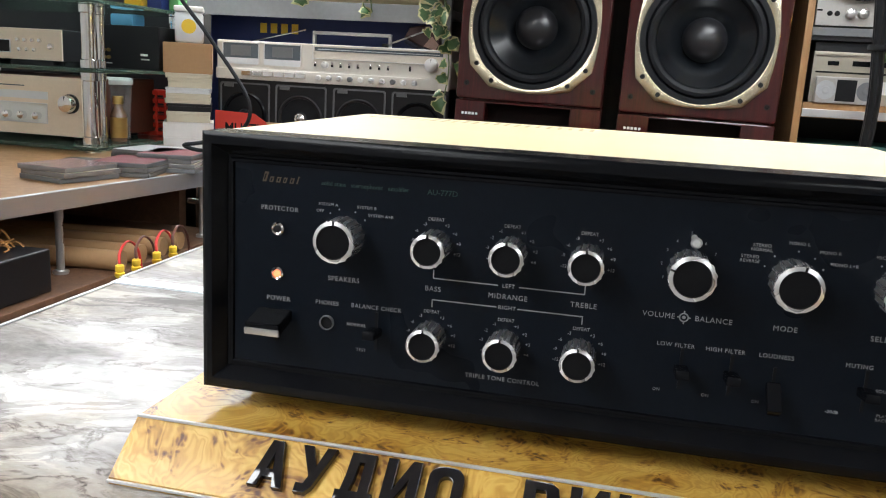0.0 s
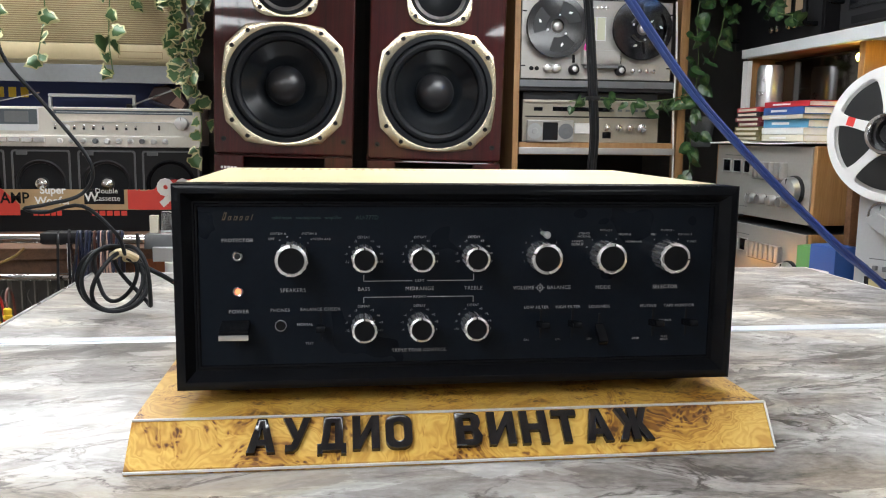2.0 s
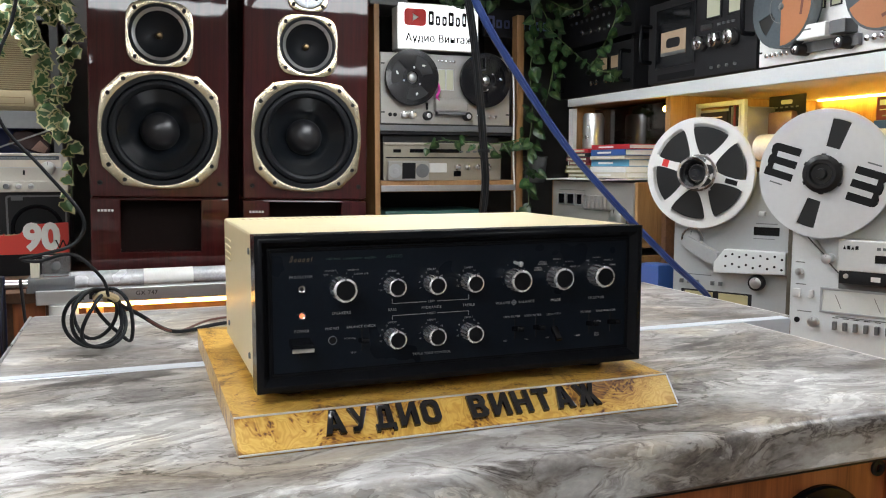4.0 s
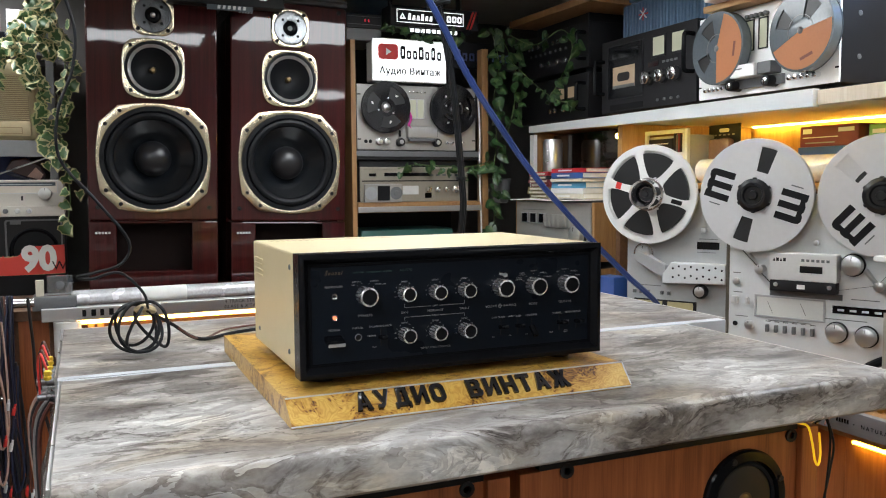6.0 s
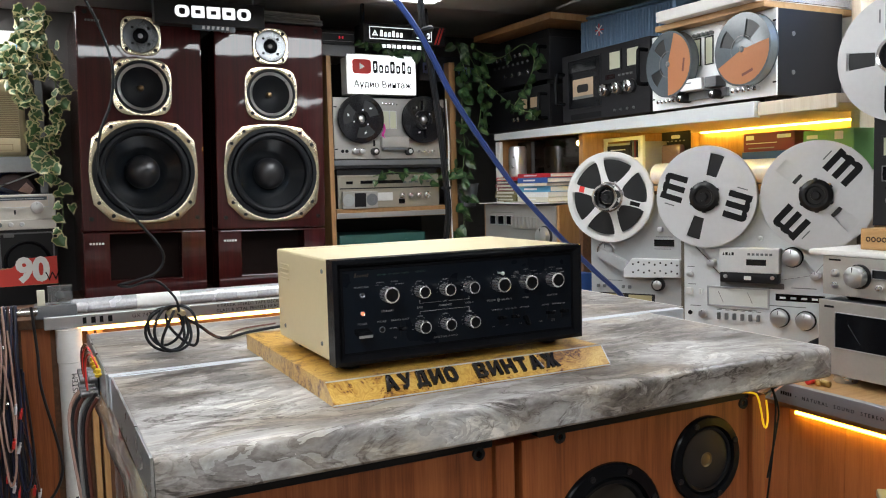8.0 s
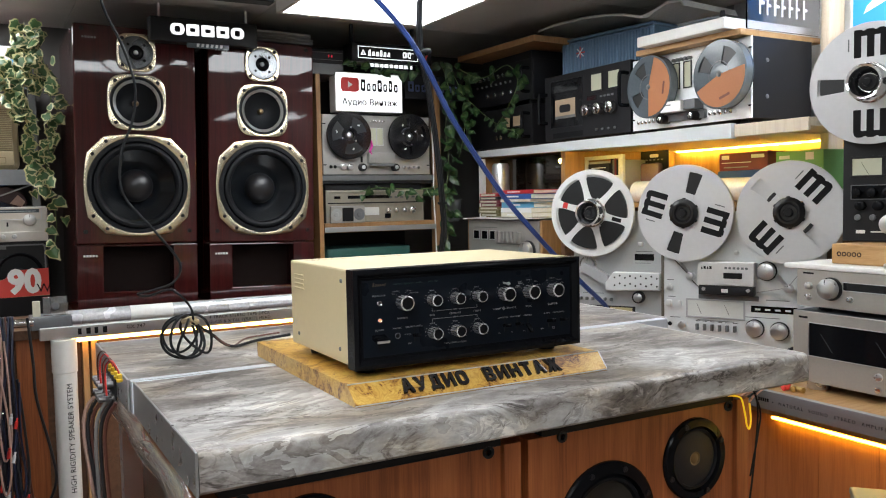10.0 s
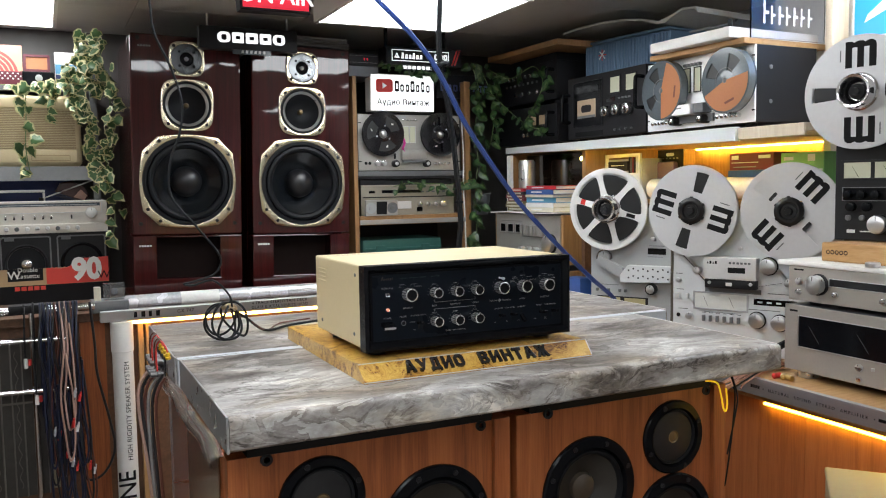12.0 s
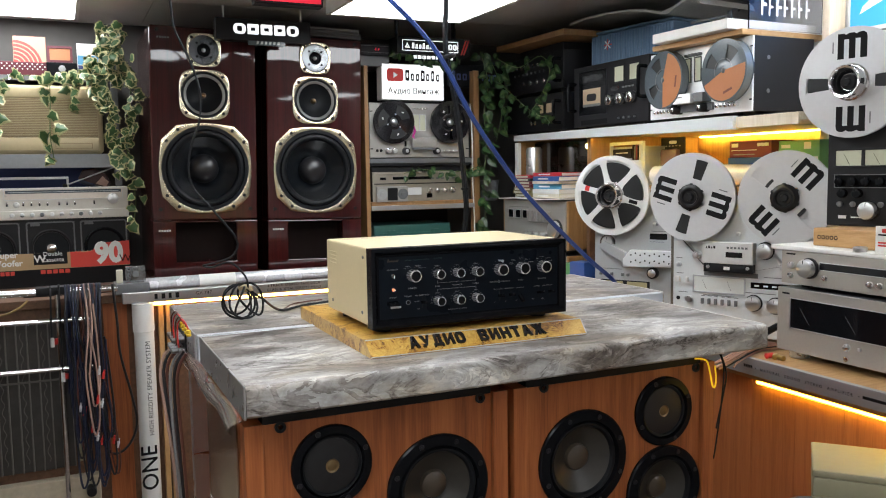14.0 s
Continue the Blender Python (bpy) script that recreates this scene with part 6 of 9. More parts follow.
for k, (a, b) in enumerate((((0.545, 0.758), (0.520, 0.560)), ((0.552, 0.745), (0.527, 0.625)))):
    solid("black_wire", tube([(a[0] - 0.010, -0.070, 0.8015), (a[0], -0.086, a[1]), ((a[0] + b[0]) / 2 + 0.006, -0.088, (a[1] + b[1]) / 2 + 0.02), (b[0] + 0.004, -0.087, b[1] + 0.02), (b[0], -0.086, b[1])], 0.0017, 6, 6), RUBBER, "thin black wire hanging beside the cabinet", "wire", None, "thin black wires")
GREYCLOTH = material("grey_cloth", (0.20, 0.20, 0.20), 0.8, 0, 0.1, 60, 0.1)
CREAMBOX = material("cream_case_paint", (0.29, 0.265, 0.17), 0.5, 0, 0.05, 10, 0.04)
z = FLOOR
for k, h in enumerate((0.32, 0.285, 0.055)):
    cb = thing("cream_case", "cream-painted metal case in a stack on the floor", "case", pose(0.652 - 0.002 * k, -0.229, z, 0, 0, -48), "stack of cream cases")
    part("body", box(0.002, 0.002, 0, 0.168, 0.190, h - 0.016, 0.003), CREAMBOX, cb)
    part("lid", box(0, 0, h - 0.0155, 0.170, 0.192, h, 0.004), CREAMBOX, cb)
    z += h + 0.0005

stool = thing("round_stool", "round grey padded stool beside the cream cases", "stool", pose(0.640, -0.262, FLOOR))
part("seat", lathe([(0.0, 0.545), (0.070, 0.547), (0.085, 0.556), (0.087, 0.575), (0.078, 0.588), (0.045, 0.595), (0, 0.597)], 36), GREYCLOTH, stool)
part("stem", lathe([(0.020, 0.015), (0.020, 0.5448)], 16), STEEL, stool)
part("base", lathe([(0.10, 0), (0.10, 0.008), (0.03, 0.0148), (0, 0.0148)], 32), BLACKMATT, stool)

# ---- cabinets that carry the table ----
def floor_speaker(x0, x1, drivers, holes, label):
    w, h = x1 - x0, 0.890
    t = thing("floor_loudspeaker", label, "loudspeaker", pose((x0 + x1) / 2, -0.085, FLOOR), "loudspeakers under the table")
    part("cabinet", box(-w / 2, 0.03, 0, w / 2, 0.36, h - 0.003, 0.002), WALNUT, t)
    part("baffle", prism([(-w / 2 + 0.0305, 0.03), (w / 2 - 0.0305, 0.03), (w / 2 - 0.0305, h - 0.020), (-w / 2 + 0.0305, h - 0.020)], 0.029, None, [ring_of(36, r * 0.78, 0, x, z - FLOOR) for x, z, r in drivers]), WALNUT, t, "walnut front board")
    for s in (-1, 1):
        part("side_rail", box(s * (w / 2 - 0.030), -0.010, 0, s * w / 2, 0.0295, h - 0.016, 0.001) if s > 0 else box(-w / 2, -0.010, 0, -w / 2 + 0.030, 0.0295, h - 0.016, 0.001), WALNUT, t, "walnut edge board")
    part("top_rail", box(-w / 2 + 0.0305, -0.002, h - 0.0195, w / 2 - 0.0305, 0.0295, h - 0.003, 0.001), BLACKMATT, t, "black felt strip")
    part("back_board", box(-w / 2 + 0.031, 0.0292, 0.031, w / 2 - 0.031, 0.0297, h - 0.021), INK, t)
    for x, z, r in drivers:
        z -= FLOOR
        d = part("driver", lathe([(r, 0), (r, 0.005), (r * 0.97, 0.008), (r * 0.80, 0.009), (r * 0.775, 0.002), (r * 0.77, -0.002)], 48, front(x, 0, z), close=False), BLACK, t, "black driver ring")
        part("surround", lathe([(r * 0.77, -0.001), (r * 0.73, 0.006), (r * 0.68, 0.005), (r * 0.65, -0.002)], 48, front(x, 0, z), close=False), RUBBER, d)
        part("cone", lathe([(r * 0.655, -0.002), (r * 0.45, -0.014), (r * 0.26, -0.0235)], 48, front(x, 0, z), close=False), CONEWARM, d)
        if r > 0.08:
            part("dust_cap", lathe([(r * 0.27, -0.0235), (r * 0.24, -0.016), (r * 0.14, -0.011), (0, -0.009)], 32, front(x, 0, z), close=False), CAPWARM, d)
        else:
            part("grille_disc", lathe([(r * 0.67, 0.002), (r * 0.60, 0.0035), (r * 0.2, 0.0045), (r * 0.17, 0.0045)], 40, front(x, 0, z), close=False), MESHBLACK, d)
            part("centre", lathe([(r * 0.17, 0.0045), (r * 0.13, 0.003), (r * 0.06, 0.0045), (0, 0.005)], 24, front(x, 0, z), close=False), BRONZE, d)
        for k in range(8 if r > 0.08 else 4):
            a = 2 * math.pi * k / (8 if r > 0.08 else 4) + 0.4
            part("bolt", lathe([(0.005, 0.008), (0.0045, 0.011), (0.002, 0.011), (0, 0.0095)], 10, front(x + r * 0.89 * math.cos(a), 0, z + r * 0.89 * math.sin(a))), BLACKMATT, d)
    for x, z in holes:
        part("grille_socket", lathe([(0.0095, 0), (0.0095, 0.003), (0.005, 0.0035), (0.004, 0.0)], 16, front(x, 0, z - FLOOR)), BLACKMATT, t)
    return t


CAPWARM = material("brown_dust_cap", (0.060, 0.045, 0.032), 0.35, 0.0, 0.15, 25, 0.03)
CONEWARM = material("grey_brown_cone", (0.030, 0.027, 0.023), 0.38, 0.0, 0.2, 25, 0.1)
floor_speaker(-0.463, 0.018, [(-0.0945, 0.685, 0.071), (0.102, 0.611, 0.099), (-0.09, 0.42, 0.08)], [(-0.180, 0.763), (0.188, 0.764), (-0.18, 0.2), (0.188, 0.2)], "walnut floor loudspeaker with black-ringed drivers carrying the table")
floor_speaker(0.031, 0.512, [(-0.082, 0.611, 0.101), (0.1135, 0.683, 0.0715), (0.1155, 0.517, 0.093)], [(-0.170, 0.766), (0.198, 0.763), (-0.17, 0.2), (0.198, 0.2)], "walnut floor loudspeaker with three black-ringed drivers under the table")
part("back_leg", box(-0.44, 0.70, FLOOR, -0.40, 0.74, 0.801), STEEL, table)
part("back_leg", box(0.64, 0.70, FLOOR, 0.68, 0.74, 0.801), STEEL, table)

# ---- rack beside the loudspeakers ----
rack = thing("wooden_rack", "pine rack with dark shelves for tape decks", "rack", pose(0, 0, 0))
part("post", box(0.402, 1.745, BC, 0.419, 2.10, 1.60, 0.001), HONEY, rack, "pine upright board")
part("post", box(0.896, 1.760, BC, 0.922, 1.80, 1.60, 0.002), HONEY, rack, "pine upright post")
part("shelf", box(0.4195, 1.752, 1.203, 0.8835, 2.10, 1.236, 0.001), BLACKMATT, rack, "black shelf with metal front")
part("shelf_front", box(0.4195, 1.746, 1.214, 0.8835, 1.7515, 1.233, 0.001), GREY, rack)
part("shelf", box(0.4195, 1.740, 1.022, 0.8835, 2.10, 1.058, 0.002), HONEY, rack, "pine shelf board")
part("shelf_front", box(0.4195, 1.7365, 1.024, 0.8835, 1.7395, 1.043, 0.001), STEEL, rack)
part("back_panel", box(0.4195, 2.102, BC, 0.925, 2.11, 1.70), BLACKMATT, rack)
M = pose(0.641, 1.742, 1.2365)
tk = hifi("tape_deck", "silver open-reel deck with two black plastic reels", "tape deck", 0.44, 0.219, 0.20, M, DIMSILVER, BLACKMATT, "open-reel decks", feet=False)
for x in (0.000, 0.028):
    pane(tk, x - 0.030, 0.110, x - 0.007, 0.172, METERGLOW, "meter", 0.002, STEEL)
hc = part("head_cover", box(-0.046, -0.024, 0.040, 0.063, 0, 0.080, 0.003), DIMSILVER, tk, "silver head cover")
part("cover_lip", box(-0.040, -0.026, 0.030, 0.055, -0.002, 0.0395, 0.002), GREY, hc)
for x in (-0.069, 0.067):
    knob(tk, x, 0.026, 0.014, 0.022, BLACKMATT, "roller")
    knob(tk, x, 0.026, 0.008, 0.024, STEEL, "roller_cap")
    key(tk, x, 0.056, 0.006, 0.022, 0.008, INK, "slot")
for k in range(2):
    knob(tk, -0.145 + k * 0.026, 0.028, 0.011, 0.018, STEEL)
for k in range(4):
    knob(tk, 0.105 + k * 0.020, 0.026, 0.006, 0.012, CHROME)
for k in range(2):
    knob(tk, -0.190 + k * 0.016, 0.028, 0.006, 0.002, INK, "jack")
for k in range(5):
    knob(tk, -0.030 + k * 0.013, 0.198, 0.004, 0.008, CHROME)
for z in (0.035, 0.185):
    for x in (-0.213, 0.213):
        key(tk, x, z, 0.012, 0.004, 0.001, INK, "rack_slot")
tape_reel(M @ Matrix.Translation((-0.124, -0.016, 0.142)), "three", 0, 0.0865, "small", "black plastic tape reel full of tape", 0.080)
tape_reel(M @ Matrix.Translation((0.124, -0.016, 0.142)), "three", 40, 0.0865, "small", "black plastic tape reel nearly empty of tape", 0.036)
MAGENTA = material("magenta_tag", (0.75, 0.06, 0.40), 0.5, 0, 0.1, 30, 0)
solid("pink_tag", tube([(0, 0, 0.0), (0.004, -0.003, -0.02), (-0.003, -0.001, -0.04), (0.003, 0, -0.052)], 0.009, 6, 4, flat=0.35), MAGENTA, "bright pink paper tag hanging on the deck", "tag", pose(0.603, 1.724, 1.362))

M = pose(0.635, 1.755, 1.0585)
cd = hifi("cassette_deck", "cream-silver cassette deck behind a clear door", "cassette deck", 0.405, 0.120, 0.26, M, DIMGOLD, BLACKMATT, "cassette decks", feet=False)
pane(cd, -0.115, 0.088, 0.06, 0.100, DARKGLASS, "tape_slot")
pane(cd, -0.17, 0.088, -0.145, 0.098, DARKGLASS, "power_window")
for k in range(4):
    knob(cd, 0.045 + k * 0.034, 0.042, 0.010 if k < 3 else 0.014, 0.018, CHROME)
for k in range(5):
    key(cd, 0.06 + k * 0.024, 0.092, 0.012, 0.006, 0.004, GREY)
key(cd, -0.02, 0.04, 0.06, 0.03, 0.004, SILVER)
pane(cd, -0.195, 0.070, 0.195, 0.074, INK, "seam")
pane(cd, 0.035, 0.012, 0.060, 0.030, DARKGLASS, "counter")
for k in range(3):
    key(cd, -0.16 + k * 0.022, 0.020, 0.014, 0.010, 0.004, CHROME)
part("top_edge", box(-0.2, -0.004, 0.110, 0.2, -0.0005, 0.118, 0.001), DIMGOLD, cd)
hifi("tuner", "slim black unit lying on the cassette deck", "tuner", 0.400, 0.022, 0.22, M @ Matrix.Translation((0, 0.012, 0.1205)), BLACKMATT, BLACKMATT, "cassette decks", feet=False)
CLEAR = bpy.data.materials.new("clear_plastic")
CLEAR.use_nodes = True
b = CLEAR.node_tree.nodes["Principled BSDF"]
b.inputs["Transmission Weight"].default_value, b.inputs["Roughness"].default_value, b.inputs["IOR"].default_value = 0.9, 0.08, 1.25
cst = thing("cassette", "clear audio cassette with black label leaning on the deck", "cassette", pose(0.509, 1.743, 1.0585, 3))
part("shell", box(-0.068, -0.010, 0, 0.068, 0, 0.062, 0.002), DIMSILVER, cst)
part("label", box(-0.022, -0.0106, 0.006, 0.022, -0.0101, 0.056), INK, cst)
for x in (-0.045, 0.045):
    part("spool", lathe([(0.022, 0.0101), (0.022, 0.011), (0.009, 0.0112), (0.008, 0.0125), (0, 0.0125)], 28, front(x, 0, 0.031)), GUNMETAL if x < 0 else GREY, cst)
TEAL = material("green_plastic_case", (0.02, 0.10, 0.085), 0.45, 0, 0.1, 15, 0.04)
for z in (0.795, 0.880):
    gc = thing("tool_case", "dark green plastic tool case on the counter", "tool case", pose(0.625, 1.80, z), "green cases")
    part("body", box(-0.175, 0, 0, 0.175, 0.22, 0.080, 0.008), TEAL, gc)
    part("ridge", box(-0.17, -0.004, 0.036, 0.17, -0.0005, 0.046, 0.001), TEAL, gc)
    for x in (-0.10, 0.10):
        part("latch", box(x - 0.018, -0.008, 0.026, x + 0.018, -0.0045, 0.056, 0.001), TEAL, gc)

# ---- signs ----
SIGNWHITE = material("lit_white_sign", (0.8, 0.8, 0.8), 0.4, 0, 0, 10, 0, emit=(0.95, 0.98, 1.0), power=1.05)
REDGLOW = material("lit_red_sign", (0.6, 0.02, 0.04), 0.35, 0, 0, 10, 0, emit=(0.75, 0.02, 0.05), power=0.9)
lb = thing("light_box", "lit white sign box with red play mark and black words", "sign", pose(0.6155, 1.747, 1.468))
part("box", box(-0.1375, 0.002, 0, 0.1375, 0.06, 0.146, 0.003), WHITE, lb)
part("face", box(-0.134, 0, 0.004, 0.134, 0.0018, 0.142), SIGNWHITE, lb)
part("play_mark", prism(rounded(0.072, 0.052, 0.012, 5, -0.079, 0.100), 0.0006, Matrix.Translation((0, -0.0008, 0))), RED, lb, "red rounded play mark")
part("play_arrow", prism([(-0.087, 0.088), (-0.068, 0.100), (-0.087, 0.112)], 0.0004, Matrix.Translation((0, -0.0014, 0))), PRINT, lb)
for k, (w, h) in enumerate(((0.018, 0.044), (0.015, 0.030), (0.015, 0.030), (0.018, 0.044), (0.015, 0.030), (0.014, 0.044), (0.015, 0.030))):
    part("brand_shape", prism(rounded(w, h, 0.005, 3), 0.0005, Matrix.Translation((-0.026 + k * 0.0225, -0.0008, 0.078 + h / 2)), [rounded(w * 0.35, h * 0.5, 0.002, 3)]), INK, lb)
for x in (-0.0007, 0.0, 0.0007):
    lettering("Аудио Винтаж", 0.034, Matrix.Translation((0.002 + x, -0.0006, 0.036)), INK, lb, squeeze=0.93, spacing=1.04)
for x in (-0.11, 0.11):
    part("hook", box(x - 0.004, 0.010, 0.1462, x + 0.004, 0.014, 0.215), GREY, lb)

bs = thing("hanging_sign", "black box sign with white block letter shapes over the loudspeakers", "sign", pose(-0.0145, 1.623, 1.6555))
part("box", box(-0.171, 0.002, 0, 0.171, 0.05, 0.076, 0.002), BLACKMATT, bs)
for k, w in enumerate((0.044, 0.040, 0.042, 0.040, 0.044)):
    part("brand_shape", prism(rounded(w, 0.036, 0.015 if k in (0, 4) else 0.004, 5), 0.0012, None, [rounded(w * 0.42, 0.020 if k in (0, 4) else 0.012, 0.006 if k in (0, 4) else 0.002, 4)]), SIGNWHITE, bs, "white raised block").matrix_basis = Matrix.Translation((-0.088 + k * 0.0480, 0.0, 0.040))
for k in range(6):
    part("small_mark", prism([(0, 0), (0.008, 0), (0.010, 0.010), (0.002, 0.010)], 0.0008, Matrix.Translation((-0.03 + k * 0.015, 0.0008, -0.012))), LIGHTGREY, bs)
part("glass_strip", box(-0.06, 0.002, -0.016, 0.075, 0.005, -0.0003), SMOKE, bs)
for x in (-0.14, 0.14):
    part("hanger", box(x - 0.003, 0.02, 0.0762, x + 0.003, 0.026, 0.1205), LIGHTGREY, bs)

oa = thing("on_air_sign", "red lit on-air sign in a black housing on the ceiling", "sign", pose(-0.046, 1.13, 1.690))
part("housing", prism([(-0.105, 0), (0.105, 0), (0.112, 0.094), (-0.112, 0.094)], 0.05, Matrix.Translation((0, 0.002, 0)), bev=0.003), BLACKMATT, oa)
part("face", box(-0.098, 0, 0.008, 0.098, 0.0018, 0.084), REDGLOW, oa)
lettering("ON AIR", 0.066, Matrix.Translation((0, -0.0008, 0.044)), SIGNWHITE, oa, bold=0.0012)

rb = thing("black_unit", "slim black unit with small lit red digits on the rack", "unit", pose(0.452, 1.745, 1.640))
part("case", box(-0.062, 0.002, 0, 0.062, 0.20, 0.048, 0.002), BLACKMATT, rb)
for x in (0.004, 0.016):
    part("digit", prism(rounded(0.005, 0.009, 0.002, 3, x, 0.026), 0.0006, Matrix.Translation((0, 0.0012, 0)), [rounded(0.002, 0.004, 0.0008, 3, x, 0.026)]), REDGLOW, rb)
for z in (0.012, 0.038):
    part("seam", box(-0.058, 0.0012, z, 0.058, 0.0018, z + 0.0015), GREY, rb)
part("foot_board", box(-0.062, 0.004, -0.040, 0.062, 0.20, -0.0005, 0.002), GREY, rb)
vs = thing("black_sign", "black box sign with white outlined shapes and red stripes", "sign", pose(0.688, 1.690, 1.646))
part("box", box(-0.162, 0.002, 0, 0.162, 0.09, 0.068, 0.002), BLACKMATT, vs)
for a, b_, c, d in ((-0.140, 0.012, 0.105, 0.0145), (-0.140, 0.053, 0.105, 0.0555), (-0.140, 0.0145, -0.1375, 0.053), (0.1025, 0.0145, 0.105, 0.053)):
    part("outline", box(a, 0.0010, b_, c, 0.0018, d), SIGNWHITE, vs)
part("brand_shape", prism([(-0.130, 0.024), (-0.108, 0.024), (-0.119, 0.044)], 0.0008, Matrix.Translation((0, 0.001, 0)), [[(-0.123, 0.028), (-0.115, 0.028), (-0.119, 0.036)]]), SIGNWHITE, vs)
for k in range(6):
    part("brand_shape", prism([(0, 0), (0.011, 0), (0.011, 0.022 if k in (0, 3) else 0.016), (0.003, 0.022 if k in (0, 3) else 0.016)], 0.0008, Matrix.Translation((-0.100 + k * 0.0155, 0.001, 0.022))), SIGNWHITE, vs)
for k in range(3):
    part("brand_shape", prism(rounded(0.016, 0.022, 0.005, 4), 0.0008, Matrix.Translation((0.050 + k * 0.020, 0.001, 0.033)), [rounded(0.006, 0.011, 0.002, 3)]), SIGNWHITE, vs)
for k in range(2):
    part("stripe", prism([(0, 0), (0.007, 0), (0.030, 0.060), (0.023, 0.060)], 0.0008, Matrix.Translation((0.115 + k * 0.012, 0.001, 0.004))), RED, vs)
for k in range(9):
    part("lit_mark", box(-0.09 + k * 0.02, 0.008, -0.016, -0.076 + k * 0.02, 0.012, -0.004), SIGNWHITE, vs)
part("lit_back", box(-0.10, 0.0125, -0.02, 0.10, 0.016, -0.0003), DARKGLASS, vs)
for x in (-0.15, 0.10):
    part("hanger", box(x - 0.005, 0.03, 0.0682, x + 0.005, 0.045, 0.1385), BLACKMATT, vs)

# The letters' faint blue glow is put into their base colour, without emission.
DIMBLUE = material("painted_blue_glow", (0.10, 0.13, 0.30), 0.4, 0.1, 0.1, 30, 0)
ts = thing("dim_sign", "dark sign board with dull blue letter shapes behind the plants", "sign", pose(0.955, 1.845, 1.560))
part("board", box(-0.14, 0.002, -0.02, 0.14, 0.02, 0.075, 0.002), BLACKMATT, ts)
for k, (w, h) in enumerate(((0.024, 0.040), (0.020, 0.028), (0.020, 0.028), (0.018, 0.040), (0.020, 0.028), (0.008, 0.028), (0.020, 0.028), (0.018, 0.028))):
    part("brand_shape", prism(rounded(w, h, 0.004, 3), 0.0012, Matrix.Translation((-0.115 + k * 0.029, 0.0, 0.008 + h / 2)), [rounded(w * 0.4, h * 0.5, 0.002, 3)]), DIMBLUE, ts)
part("hanger", box(-0.10, 0.008, 0.0752, -0.094, 0.014, CEIL - 1.5605), GREY, ts)

# ---- back counter: front bar, pole, wrap ----
for k, pts in enumerate(([(0, 0), (0.007, 0), (0.007, 0.018), (0, 0.018)],) * 4):
    part("brand_mark", prism([(a * (1.7 if k % 2 else 1.4), c) for a, c in pts], 0.0004, Matrix.Translation((-0.445 + k * 0.0225, 1.4895, 0.767))), INK, bc)
lettering("GX 747", 0.0155, Matrix.Translation((-0.285, 1.4893, 0.777)), INK, bc, spacing=1.1)
lettering("4 TRACK STEREO TAPE DECK", 0.0135, Matrix.Translation((0.03, 1.4893, 0.784)), INK, bc, spacing=1.1)
lettering("GLASS & X'TAL FERRITE HEAD", 0.0135, Matrix.Translation((0.03, 1.4893, 0.769)), INK, bc, spacing=1.1)
led = thing("led_strip", "glowing amber LED strip under the aluminium bar", "LED strip", pose(0.2, 1.503, 0.7565), "LED strips")
part("strip", box(-0.66, -0.006, -0.011, 0.72, 0.006, -0.001), LEDAMBER, led)
pole = thing("pipe_support", "white plastic pipe pole with printed words under the counter", "pole", pose(-0.483, 1.500, 0))
part("pipe", lathe([(0.032, FLOOR), (0.032, 0.655), (0.0325, 0.66), (0.0345, 0.662), (0.0345, 0.7555)], 32), WHITE, pole)
lettering("HIGH RIGIDITY SPEAKER SYSTEM", 0.021, Matrix.Translation((0.008, -0.0330, 0.471)) @ pose(0, 0, 0, 0, -90, 0), INK, pole, spacing=1.05)
lettering("ONE", 0.074, Matrix.Translation((-0.002, -0.0330, 0.200)) @ pose(0, 0, 0, 0, -90, 0), INK, pole, bold=0.0006)
for x in (-0.432, -0.408):
    part("lit_board", box(x, 1.522, FLOOR, x + 0.016, 1.555, 0.756, 0.001), PINE, bc, "pine edge board lit by the strip")
BUBBLE = material("silver_bubble_roll", (0.66, 0.66, 0.68), 0.24, 0.35, 0.25, 24, 1.0, rough_vary=0.4)
rl = thing("wrapped_roll", "long tube wrapped in silver bubble wrap on the counter", "parcel", pose(-0.455, 1.560, BC - 0.008 + 0.022))
part("roll", tube([(0, 0, 0), (0.02, 0, 0.0005), (0.4, 0.002, 0.001), (0.80, 0, 0)], 0.024, 20, 8, flat=0.92), BUBBLE, rl)
part("tape_label", tube([(0.165, 0, 0.0005), (0.29, 0.001, 0.0008)], 0.0247, 20, 1, flat=0.92), WHITE, rl, "white tape label")
tray = thing("cassette_tray", "dark grey tray holding an empty cassette case", "tray", pose(-0.512, 1.500, BC - 0.008))
part("tray", box(-0.055, 0, 0, 0.055, 0.10, 0.036, 0.003), GREY, tray)
part("case", box(-0.018, 0.03, 0.0362, 0.046, 0.046, 0.090, 0.001), CLEAR, tray, "clear cassette case")
part("spool", lathe([(0.011, 0), (0.011, 0.004), (0.006, 0.005), (0, 0.005)], 16, front(0.014, 0.0299, 0.064)), GREY, tray)
part("brown_card", box(-0.046, 0.03, 0.0362, -0.026, 0.048, 0.080, 0.001), BOOKS[3], tray)

